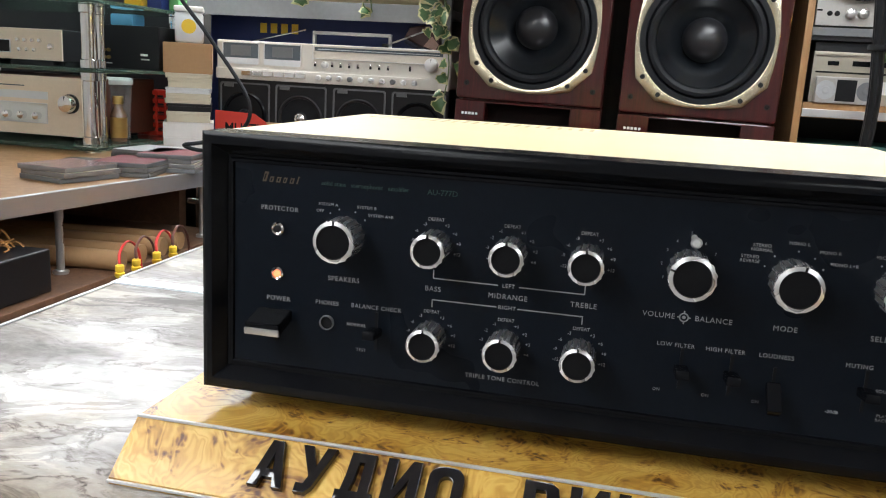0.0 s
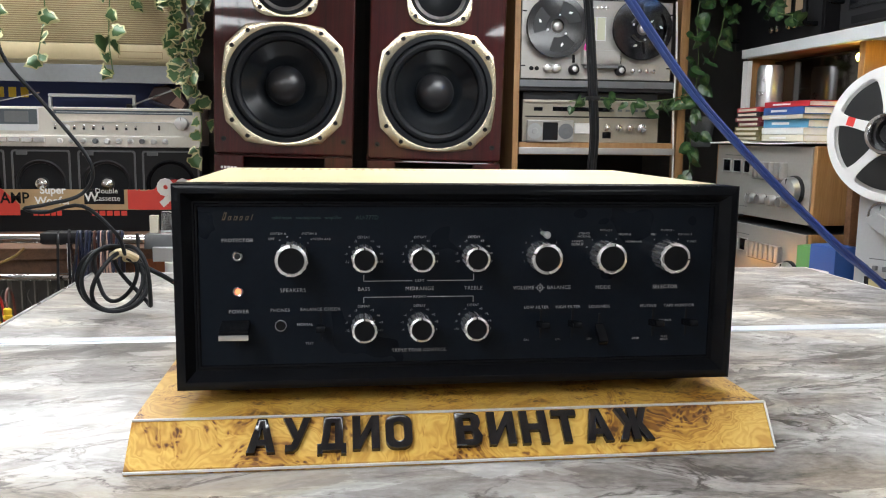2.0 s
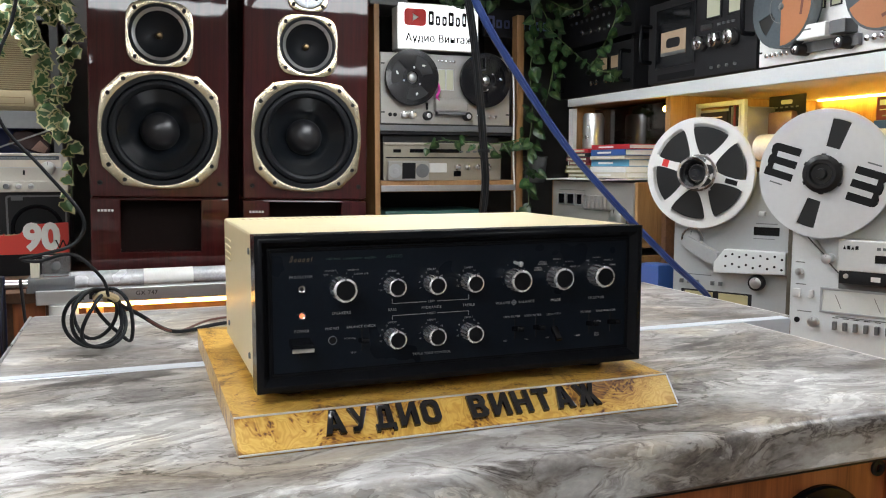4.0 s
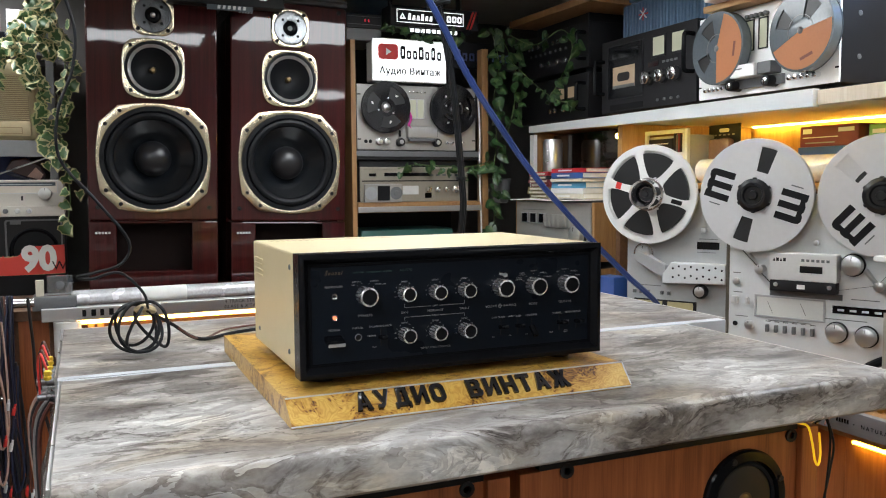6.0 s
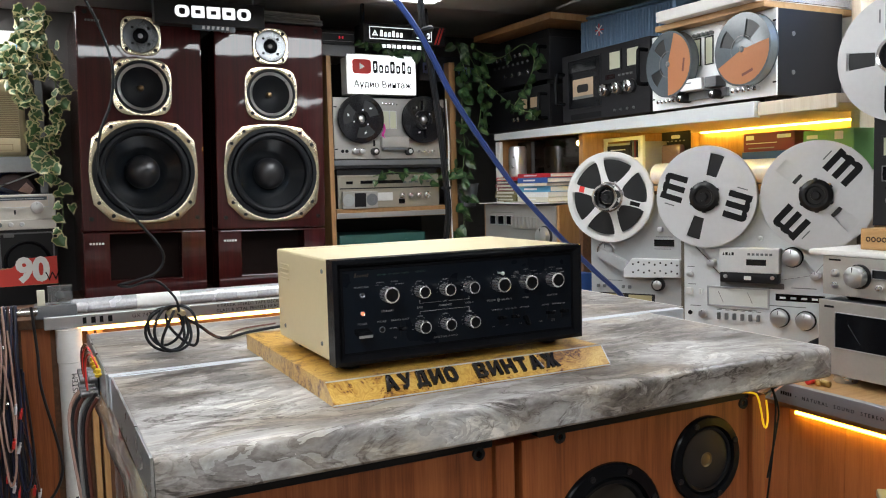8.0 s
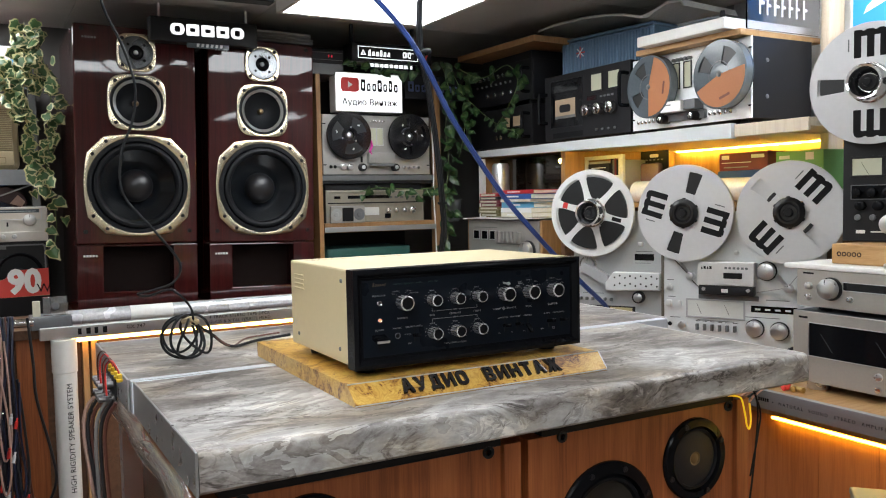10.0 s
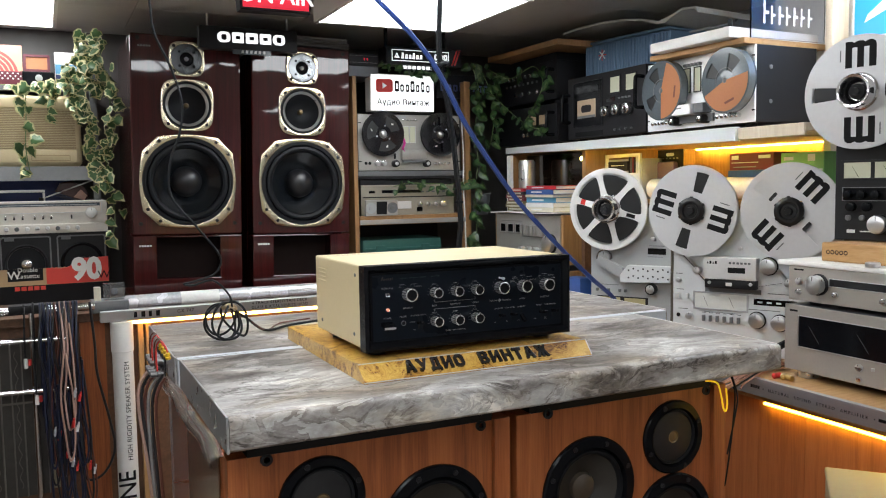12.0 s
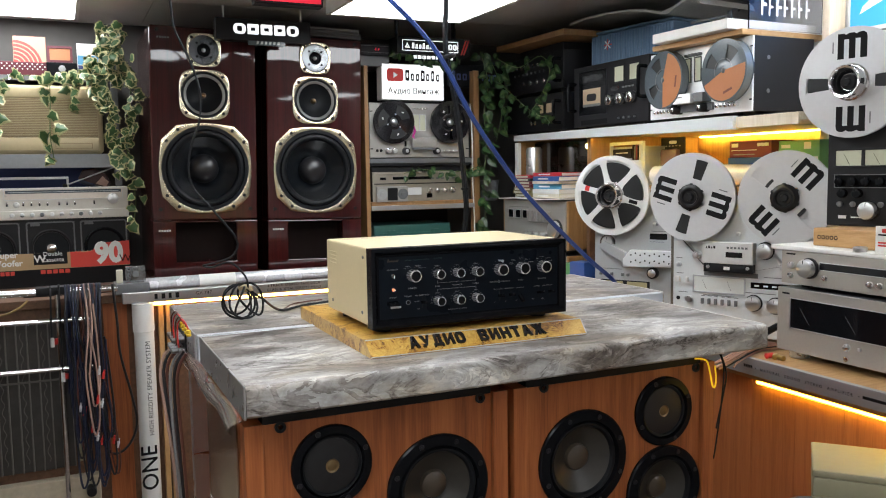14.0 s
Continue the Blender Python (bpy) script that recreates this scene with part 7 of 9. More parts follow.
# ---- boombox ----
CREAMDIAL = material("cream_dial", (0.66, 0.60, 0.52), 0.3, 0.1, 0.05, 30, 0)
bb = thing("boombox", "silver twin-cassette boombox with black speakers and a colour banner", "boombox", pose(-0.842, 1.900, BC - 0.0085 + 0.018))
part("lower_body", box(-0.357, 0.004, 0, 0.357, 0.145, 0.228, 0.004), BLACKMATT, bb, "black speaker half")
part("upper_body", box(-0.3575, 0, 0.2285, 0.3575, 0.145, 0.336, 0.004), GOLDGREY, bb, "silver tuner half")
part("control_ledge", box(-0.356, -0.010, 0.224, 0.356, 0.0035, 0.256, 0.002), GOLDGREY, bb, "silver control ledge")
for k, x in enumerate((-0.268, -0.090, 0.090, 0.268)):
    big = k in (0, 3)
    sp = part("speaker_ring", lathe([(0.068, 0), (0.070, 0.006), (0.066, 0.010), (0.060, 0.008), (0.058, 0.0)], 40, front(x, 0.004, 0.118), close=False), BLACK if big else BLACKMATT, bb)
    part("cone", lathe([(0.0595, 0.0012), (0.040, 0.0008), (0.019, 0.0005)], 32, front(x, 0.003, 0.118), close=False), RUBBER, sp)
    part("dust_cap", lathe([(0.020, 0.0005), (0.016, 0.008), (0.008, 0.012), (0, 0.013)], 24, front(x, 0.003, 0.118), close=False), RUBBER if big else CHROME, sp)
    part("grille_frame", prism(rounded(0.160, 0.205, 0.008, 3, x, 0.112), 0.002, Matrix.Translation((0, 0.0018, 0)), [rounded(0.150, 0.195, 0.006, 3, x, 0.112)]), GREY, bb)
    key(bb, x - 0.05, 0.205, 0.03, 0.010, 0.003, GREY, "badge")
for x in (-0.280, -0.148):
    dr = pane(bb, x - 0.056, 0.275, x + 0.056, 0.328, SMOKE, "cassette_door", 0.003, SILVER)
    part("door_label", box(x - 0.056, -0.0035, 0.268, x + 0.056, -0.0013, 0.286), LIGHTGREY, dr)
    part("tape", box(x - 0.032, -0.0024, 0.292, x + 0.032, -0.0013, 0.322), GREY, dr)
pane(bb, -0.052, 0.296, 0.338, 0.331, CREAMDIAL, "dial_window", 0.002, STEEL)
part("dial_scale", box(-0.048, -0.0020, 0.317, 0.334, -0.0013, 0.328), SMOKE, bb, "dark tuning scale")
part("dial_line", box(-0.040, -0.0024, 0.321, 0.325, -0.0021, 0.3225), LIGHTGREY, bb)
marks(bb, [(0.02 + k * 0.011, 0.305, 0.006, 0.0025) for k in range(10)] + [(0.245, 0.307, 0.02, 0.003), (0.27, 0.307, 0.012, 0.003)], RED)
knob(bb, 0.304, 0.293, 0.019, 0.020, SILVER, "tuning_knob")
for k in range(9):
    if k in (1,):
        knob(bb, -0.045 + k * 0.030, 0.278, 0.010, 0.010, SILVER)
    else:
        key(bb, -0.045 + k * 0.026 + (0.012 if k > 5 else 0), 0.276, 0.006, 0.007, 0.006, BLACKMATT, "switch")
        key(bb, -0.045 + k * 0.026 + (0.012 if k > 5 else 0), 0.2835, 0.006, 0.006, 0.005, CHROME, "switch_cap")
key(bb, 0.240, 0.280, 0.005, 0.014, 0.006, BLACKMATT)
for k in range(10):
    part("knob", lathe([(0.0075, 0), (0.0075, 0.010), (0.006, 0.012), (0, 0.012)], 20, front(-0.03 + k * 0.032, -0.010, 0.241)), (SILVER, STEEL, STEEL, GREY)[k % 4], bb)
for k in range(6):
    part("tape_key", box(-0.27 + k * 0.034, -0.018, 0.236, -0.240 + k * 0.034, -0.0102, 0.250, 0.001), CHROME, bb)
part("antenna", tube([(0.150, 0.060, 0.3445), (0.322, 0.050, 0.410)], 0.0026, 8, 1), STEEL, bb)
part("antenna_joint", box(0.138, 0.052, 0.3362, 0.154, 0.068, 0.348, 0.002), BLACKMATT, bb)
part("antenna", tube([(-0.29, 0.10, 0.338), (-0.12, 0.11, 0.380)], 0.0022, 8, 1), CHROME, bb)
for x in (-0.08, 0.155):
    part("handle_arm", box(x - 0.004, 0.07, 0.3365, x + 0.004, 0.085, 0.366, 0.001), STEEL, bb)
part("handle", box(-0.084, 0.068, 0.3665, 0.159, 0.087, 0.376, 0.003), SILVER, bb)
DRED_PAPER = material("dark_red_paper", (0.06, 0.022, 0.022), 0.45, 0, 0.3, 30, 0.1)
PINKPAPER = material("pink_paper", (0.50, 0.30, 0.24), 0.5, 0, 0.2, 30, 0.05)
NAVYPAPER = material("navy_paper", (0.02, 0.025, 0.06), 0.5, 0, 0.1, 30, 0.05)
TAN = material("tan_banner", (0.42, 0.29, 0.15), 0.5, 0, 0.04, 20, 0)
BRED = material("red_banner", (0.60, 0.05, 0.035), 0.45, 0, 0.04, 20, 0)
ban = thing("paper_banner", "printed red and tan paper banner on the boombox front", "banner", pose(-0.842, 1.8795, BC + 0.035))
part("tan_strip", box(-0.345, 0, 0.020, 0.352, 0.0012, 0.078), TAN, ban)
part("red_end", prism([(-0.352, 0.004), (-0.145, 0.004), (-0.145, 0.034), (-0.19, 0.078), (-0.225, 0.100), (-0.352, 0.104)], 0.001, Matrix.Translation((0, -0.0012, 0))), BRED, ban, "red banner end")
part("red_end", prism([(0.150, 0.022), (0.195, 0.020), (0.352, 0.022), (0.352, 0.110), (0.248, 0.106), (0.222, 0.078), (0.195, 0.074), (0.150, 0.078)], 0.001, Matrix.Translation((0, -0.0012, 0))), BRED, ban, "red banner end")
part("black_base", box(-0.345, 0.0002, -0.0423, 0.352, 0.0014, 0.0195), INK, ban)
part("black_panel", box(0.030, -0.0012, 0.036, 0.140, -0.0002, 0.078), INK, ban)
lettering("MULTI-AMP", 0.044, Matrix.Translation((-0.220, -0.0016, 0.052)), INK, ban, bold=0.0008, squeeze=0.9)
lettering("Super\nWoofer", 0.030, Matrix.Translation((-0.055, -0.0006, 0.060)), PRINT, ban, bold=0.0008)
lettering("Double\nCassette", 0.021, Matrix.Translation((0.092, -0.0016, 0.063)), PRINT, ban)
lettering("W", 0.038, Matrix.Translation((0.050, -0.0016, 0.056)), PRINT, ban, bold=0.0006)
lettering("90", 0.104, Matrix.Translation((0.280, -0.0016, 0.066)), PRINT, ban, bold=0.0050, squeeze=0.92)
lettering("W", 0.040, Matrix.Translation((0.336, -0.0022, 0.044)), INK, ban)
for k in range(5):
    part("stripe", prism([(0, 0.022), (0.004, 0.022), (0.022, 0.080), (0.018, 0.080)], 0.0005, Matrix.Translation((0.150 + k * 0.013, -0.0007, 0))), TAN if k > 1 else BRED, ban)
for x0, x1 in ((-0.11, -0.03), (0.05, 0.15)):
    for k in range(5):
        part("brand_mark", box(x0 + k * (x1 - x0) / 5, -0.0004, 0.003, x0 + (k + 0.8) * (x1 - x0) / 5, 0.0001, 0.017), BRED, ban)
pkt = thing("crumpled_packet", "crumpled dark red and pink packet behind the boombox", "packet", pose(-0.60, 1.99, 1.150, 0, 24, 0))
part("wrapper", prism([(-0.055, 0.0), (0.05, 0.004), (0.056, 0.03), (0.03, 0.052), (-0.02, 0.058), (-0.052, 0.036)], 0.03, bev=0.003), DRED_PAPER, pkt)
part("panel", prism([(0.008, 0.006), (0.046, 0.010), (0.048, 0.030), (0.020, 0.042)], 0.0006, Matrix.Translation((0, -0.0008, 0))), PINKPAPER, pkt, "pink printed panel")
part("rest", box(-0.05, 0.004, -0.012, 0.05, 0.028, -0.0005, 0.002), NAVYPAPER, pkt)
brk = thing("black_bracket", "black perforated metal bracket along the boombox foot", "bracket", pose(-0.70, 1.60, BC - 0.0085))
part("rail", box(-0.14, 0, 0, 0.16, 0.03, 0.022, 0.002), BLACKMATT, brk)
for x in (-0.10, -0.04):
    part("hole", lathe([(0.005, 0), (0, 0.0004)], 10, front(x, -0.0001, 0.012), close=False), GREY, brk)

# ---- shelves over the boombox ----
SHELFGREY = material("grey_steel_shelf", (0.26, 0.27, 0.28), 0.45, 0.2, 0.1, 12, 0.05)
hs = thing("metal_shelf", "grey metal wall shelf over the boombox", "shelf", pose(0, 0, 0))
part("board", box(-1.35, 1.935, 1.238, -0.520, 2.215, 1.262, 0.002), SHELFGREY, hs)
part("lip", box(-1.35, 1.930, 1.212, -0.520, 1.9345, 1.262, 0.001), SHELFGREY, hs)
part("upright", box(-0.523, 1.936, BC, -0.500, 1.96, 1.66, 0.001), GREY, hs)
NAVY = material("navy_card", (0.012, 0.025, 0.12), 0.5, 0, 0.06, 20, 0)
YEL = material("yellow_paint", (0.75, 0.50, 0.03), 0.5, 0, 0.05, 20, 0)
nb = thing("blue_box", "long dark blue carton with yellow marks behind the boombox", "box", pose(-0.95, 2.07, BC - 0.0085))
part("carton", box(-0.36, 0, 0, 0.36, 0.13, 0.435, 0.002), NAVY, nb)
for x in (-0.19, -0.155, -0.12, -0.085):
    part("print", box(x, -0.0006, 0.385, x + 0.022, -0.0001, 0.415), YEL, nb)
BEIGE = material("beige_plastic", (0.56, 0.46, 0.28), 0.42, 0, 0.05, 12, 0.03)
BROWNG = material("ribbed_tan_cloth", (0.33, 0.24, 0.13), 0.6, 0, 0.08, 40, 0.05)
rd = thing("beige_radio", "old beige radio with a ribbed tan grille front", "radio", pose(-0.920, 1.945, 1.2625))
part("cabinet", box(-0.365, 0.012, 0, 0.365, 0.20, 0.250, 0.018, 3), BEIGE, rd)
part("grille_back", box(-0.350, 0.006, 0.062, 0.345, 0.0118, 0.200), BROWNG, rd)
for k in range(23):
    part("grille_rib", box(-0.350, 0.002, 0.064 + k * 0.006, 0.345, 0.0058, 0.0665 + k * 0.006), BEIGE, rd)
part("lower_panel", box(-0.352, 0.001, 0.012, 0.350, 0.0118, 0.060, 0.004), BEIGE, rd)
part("panel_line", prism([(0.20, 0.020), (0.325, 0.020), (0.325, 0.040), (0.20, 0.040)], 0.0006, Matrix.Translation((0, 0.0002, 0)), [[(0.202, 0.022), (0.323, 0.022), (0.323, 0.038), (0.202, 0.038)]]), BROWNG, rd)
part("top_panel", box(-0.352, 0.001, 0.202, 0.350, 0.0118, 0.240, 0.004), BEIGE, rd)
us = thing("upper_shelf", "dark shelf board with pictures and boxes above the radio", "shelf", pose(0, 0, 0))
part("board", box(-1.35, 1.96, 1.527, -0.500, 2.215, 1.545, 0.001), GREY, us)
for x in (-0.86, -0.82):
    part("clip", box(x, 1.955, 1.5275, x + 0.008, 1.9595, 1.545), CHROME, us)
bx = thing("dotted_box", "dark red box with white dots on the upper shelf", "box", pose(-0.84, 1.965, 1.5455))
DRED = material("dark_red_card", (0.10, 0.01, 0.02), 0.5, 0, 0.06, 30, 0)
part("box", box(-0.13, 0, 0, 0.105, 0.12, 0.048, 0.002), DRED, bx)
for i in range(14):
    for j in range(3):
        part("dot", box(-0.122 + i * 0.0163 + (j % 2) * 0.008, -0.0005, 0.020 + j * 0.009, -0.1175 + i * 0.0163 + (j % 2) * 0.008, -0.0001, 0.0245 + j * 0.009), PRINT, bx)
part("tab", box(-0.095, -0.0008, 0.018, -0.080, -0.0002, 0.046), RED, bx)
SALMON = material("salmon_card", (0.55, 0.26, 0.17), 0.5, 0, 0.05, 30, 0.02)
pk = thing("record_sleeve", "salmon record sleeve with red concentric arcs", "record sleeve", pose(-0.79, 2.10, 1.5455, -4))
part("sleeve", box(-0.055, 0, 0, 0.055, 0.004, 0.160, 0.0005), SALMON, pk)
for k in range(6):
    part("arc", prism(sector(radians(0), radians(90), 0.013 + k * 0.0145, 0.023 + k * 0.0145, 12), 0.0004, Matrix.Translation((-0.054, -0.0006, 0.050))), RED, pk)
pf = thing("photo_frame", "small dark frame with a warm abstract picture", "picture frame", pose(-0.688, 1.985, 1.598, -6))
part("frame", prism(rounded(0.085, 0.060, 0.004, 3, 0, 0.03), 0.012, None, [rounded(0.068, 0.044, 0.002, 3, 0, 0.03)]), DRED, pf)
part("picture", box(-0.0345, 0.004, 0.0075, 0.0345, 0.006, 0.0525), ORANGEBROWN, pf)
ck = thing("dark_box", "small glossy black box with metal mark", "box", pose(-0.688, 1.970, 1.5455))
part("box", box(-0.055, 0, 0, 0.055, 0.08, 0.050, 0.003), BLACK, ck)
part("medal", lathe([(0.012, 0), (0.012, 0.002), (0.007, 0.003), (0, 0.003)], 20, front(0.005, 0, 0.028)), STEEL, ck)
pc = thing("postcard", "small blue and white landscape card", "card", pose(-0.590, 2.0, 1.5455, -8))
part("card", box(-0.04, 0, 0, 0.06, 0.002, 0.130), WHITE, pc)
part("sky", box(-0.038, -0.0006, 0.05, 0.058, -0.0001, 0.085), BOOKS[2], pc)
part("field", box(-0.038, -0.0006, 0.006, 0.058, -0.0001, 0.03), BOOKS[8], pc)
part("band", box(-0.038, -0.0006, 0.032, 0.058, -0.0001, 0.048), NAVY, pc)

# ---- chrome rods, hanging cables, heater ----
rods = thing("chrome_rail", "chrome rails with cables hung over them under the counter", "rail", pose(0, 0, 0))
for z, r, x1 in ((0.818, 0.011, -0.560), (0.724, 0.008, -0.645), (0.568, 0.008, -0.645)):
    part("rail", tube([(-1.06, 1.485, z), (x1, 1.485, z - 0.004)], r, 14, 1), CHROME, rods)
for x in (-1.04, -0.74):
    part("rail_post", tube([(x, 1.500, 0.10), (x, 1.500, 0.806)], 0.008, 10, 1), CHROME, rods)
part("rail_bracket", box(-0.80, 1.474, 0.806, -0.70, 1.530, 0.8305, 0.002), BLACKMATT, rods)
part("rail_arm", box(-0.62, 1.487, 0.806, -0.60, 1.5295, 0.812), STEEL, rods)
ht = thing("ribbed_heater", "old ribbed metal heater panel below the chrome rails", "heater", pose(-0.86, 1.535, 0.22))
HEATCREAM = material("stained_cream_enamel", (0.52, 0.45, 0.33), 0.45, 0, 0.2, 8, 0.05)
HEATBACK = material("dark_grey_metal", (0.075, 0.070, 0.062), 0.5, 0.3, 0.2, 8, 0.1)
HEAT = material("dull_grey_metal", (0.20, 0.185, 0.165), 0.45, 0.4, 0.2, 8, 0.1)
part("panel", box(-0.20, 0.012, 0, 0.150, 0.022, 0.500, 0.002), HEATBACK, ht)
for k in range(12):
    part("fin", box(-0.195 + k * 0.031, -0.010, 0.005, -0.191 + k * 0.031, 0.0115, 0.495, 0.001), HEAT, ht)
for k in range(5):
    part("coil", tube([(-0.178 + k * 0.062 + 0.0045 * math.sin(n * 1.57), -0.002 + 0.0045 * math.cos(n * 1.57), 0.03 + n * 0.012) for n in range(37)], 0.0011, 5, 2), HEAT, ht)
part("cross_bar", box(-0.195, -0.013, 0.300, 0.150, -0.0102, 0.306), HEAT, ht)
part("base", box(-0.22, -0.02, -0.319, 0.22, 0.021, -0.03, 0.004), HEATCREAM, ht, "cream painted heater base")
knob(ht, 0.19, -0.075, 0.016, 0.06, BLACKMATT)
part("cream_edge", box(0.158, -0.012, 0.02, 0.178, 0.021, 0.47, 0.002), CREAMBOX, ht)
part("side_board", box(-0.605, 1.552, FLOOR, -0.530, 1.5595, 0.757), WALNUT, bc, "brown side board")
rng = random.Random(11)
CABLE = [material("cable_" + n, c, 0.4, 0, 0.1, 30, 0) for n, c in (("black", (0.012, 0.012, 0.015)), ("navy", (0.012, 0.017, 0.045)), ("pink", (0.46, 0.30, 0.24)), ("brown", (0.10, 0.03, 0.02)), ("grey", (0.2, 0.2, 0.2)))]
for k in range(19):
    x = -0.716 + 0.104 * k / 18 + rng.uniform(-0.003, 0.003)
    pale = k in (9, 12)
    dx, zb = rng.uniform(-0.020, 0.025), rng.uniform(0.34, 0.48) if pale else rng.uniform(0.17, 0.34)
    mt = CABLE[2] if pale else CABLE[(1, 0, 1, 0, 1, 1, 0, 3)[k % 8]]
    yf = 1.4695 - rng.uniform(0.010, 0.026) - (0.012 if pale else 0)
    sway = rng.uniform(-0.012, 0.012)
    c = thing("hanging_cable", "pink audio cable hung folded over the chrome rail" if pale else "dark audio cable hung folded over the chrome rail", "cable", pose(0, 0, 0), "hanging cables")
    part("lead", tube([(x - 0.004, 1.500, zb + 0.15), (x, 1.499, 0.76), (x, 1.4995, 0.818), (x + 0.001, 1.486, 0.8325), (x + 0.002, 1.4705, 0.818), (x + sway, yf, 0.70), (x + dx * 0.5 - sway, yf, 0.56), (x + dx, yf - 0.006, zb + 0.1), (x + dx * 1.2 + 0.012, yf - 0.010, zb), (x + dx + 0.028, yf - 0.006, zb + 0.05), (x + dx * 0.5 + 0.02 + sway, yf + 0.002, zb + 0.20), (x + 0.010, yf + 0.004, zb + 0.33)], 0.0030 if pale else 0.0025 + rng.uniform(0, 0.0012), 6, 5), mt, c)
    if k % 5 == 0 or pale:
        part("plug", lathe([(0.0045, 0), (0.0045, 0.020), (0.003, 0.022), (0.003, 0.030), (0, 0.030)], 10, pose(x + dx * 0.5 + 0.022, yf - 0.004, zb + 0.10, 12, 8)), RED if k % 2 else LIGHTGREY, c)
        part("plug", lathe([(0.0045, 0), (0.0045, 0.020), (0.003, 0.022), (0.003, 0.030), (0, 0.030)], 10, pose(x + dx * 0.5 + 0.033, yf - 0.005, zb + 0.085, -8, 14)), LIGHTGREY if k % 2 else RED, c)
for k, (x, z) in enumerate(((-0.760, 0.715), (-0.735, 0.60))):
    c = thing("hanging_cable", "short black cable with a white and red plug on the rail", "cable", pose(0, 0, 0), "hanging cables")
    part("lead", tube([(x, 1.4995, 0.80), (x + 0.001, 1.486, 0.8325), (x + 0.002, 1.4705, 0.81), (x - 0.001, 1.468, z), (x, 1.468, z - 0.045)], 0.0032, 6, 5), CABLE[0], c)
    part("plug", lathe([(0.006, 0), (0.006, 0.026), (0.004, 0.030), (0, 0.030)], 12, pose(x, 1.468, z - 0.074)), WHITE, c)
    part("sleeve", lathe([(0.0052, 0), (0.0052, 0.018)], 12, pose(x + 0.011, 1.468, z - 0.066)), RED, c)
lc = thing("hanging_cable", "long black cable loop beside the rail", "cable", pose(0, 0, 0), "hanging cables")
part("lead", tube([(-0.575, 1.470, 0.83), (-0.566, 1.465, 0.70), (-0.562, 1.462, 0.60), (-0.532, 1.458, 0.45), (-0.522, 1.458, 0.36), (-0.552, 1.458, 0.29), (-0.60, 1.462, 0.27), (-0.64, 1.466, 0.33)], 0.004, 8, 6), CABLE[0], lc)

# ---- table's side: sockets, wires, plastic ----
SOCKET = material("dull_chrome", (0.22, 0.22, 0.225), 0.3, 0.9, 0.1, 30, 0)
js = thing("socket_strip", "row of chrome phono sockets on the table's side", "sockets", pose(-0.4785, 0.50, 0.815))
part("plate", box(-0.003, -0.06, -0.035, 0, 0.06, 0.02, 0.0005), BLACKMATT, js)
for y in (-0.04, -0.013, 0.014, 0.041):
    for z in (-0.020, 0.004):
        part("socket", lathe([(0.007, 0), (0.007, 0.012), (0.0055, 0.014), (0.0055, 0.026), (0.003, 0.027), (0, 0.020)], 16, pose(-0.003, y, z, 0, -90, 0)), SOCKET, js)
for k, y in enumerate((0.335, 0.365, 0.405, 0.44)):
    yp = thing("yellow_plug", "yellow insulated plug on the table's edge", "plug", pose(-0.487, y, 0.848) @ Matrix.Diagonal((0.62, 0.62, 0.42, 1)), "yellow plugs")
    part("sleeve", lathe([(0.006, 0), (0.0085, 0.004), (0.0085, 0.012), (0.006, 0.014), (0.0075, 0.018), (0.0075, 0.030), (0.004, 0.034), (0, 0.034)], 16), YEL, yp)
    part("wire", tube([(0, 0, 0.032), (-0.006, 0.010, 0.060), (-0.014, 0.045, 0.078), (-0.022, 0.085, 0.050), (-0.024, 0.10, 0.0), (-0.022, 0.10, -0.08)], 0.0026, 6, 6), RED if k % 2 == 0 else CABLE[3], yp)
for k in range(6):
    y = 0.40 + 0.028 * k
    w = solid("hanging_wire", tube([(-0.486, y, 0.80), (-0.505 - 0.004 * k, y + 0.01, 0.74), (-0.500 - 0.005 * (k % 3), y - 0.01, 0.55), (-0.495, y - 0.03 + 0.02 * (k % 2), 0.30), (-0.490, y - 0.02, 0.0)], 0.0035, 6, 6), CABLE[(3, 0, 4, 3, 0, 2)[k]], "loudspeaker wire hanging down the table's side", "wire", None, "hanging wires")
SHEET = bpy.data.materials.new("clear_yellowed_film")
SHEET.use_nodes = True
b = SHEET.node_tree.nodes["Principled BSDF"]
b.inputs["Base Color"].default_value, b.inputs["Roughness"].default_value, b.inputs["Transmission Weight"].default_value, b.inputs["IOR"].default_value = (0.96, 0.94, 0.88, 1), 0.05, 0.95, 1.35
own = bmesh.new()
rows = []
for i in range(15):
    y = 0.44 - 0.57 * i / 14
    z0 = 0.7985 + 0.002 * math.sin(i * 0.8)
    rows.append([own.verts.new((-0.473 - dx - 0.002 * math.sin(i * 0.9 + dx * 90), y + dz * 1.2, z0 - dz + 0.002 * math.sin(i * 1.7 + dz * 60))) for dx, dz in ((0, 0), (0.008, 0.004), (0.014, 0.012), (0.016, 0.022), (0.012, 0.032), (0.006, 0.039))])
for a, b in zip(rows, rows[1:]):
    for j in range(5):
        own.faces.new((a[j], a[j + 1], b[j + 1], b[j]))
solid("plastic_film", own, SHEET, "crumpled clear plastic film hanging from the table's side", "film").modifiers.new("thick", "SOLIDIFY").thickness = 0.0008
DARKGLOSS = material("dark_glossy_board", (0.13, 0.075, 0.045), 0.15, 0, 0.1, 10, 0)
solid("metal_plate", box(-0.4680, -0.07, FLOOR, -0.4645, 0.27, 0.535), GUNMETAL, "dull grey metal plate on the cabinet's side", "plate")
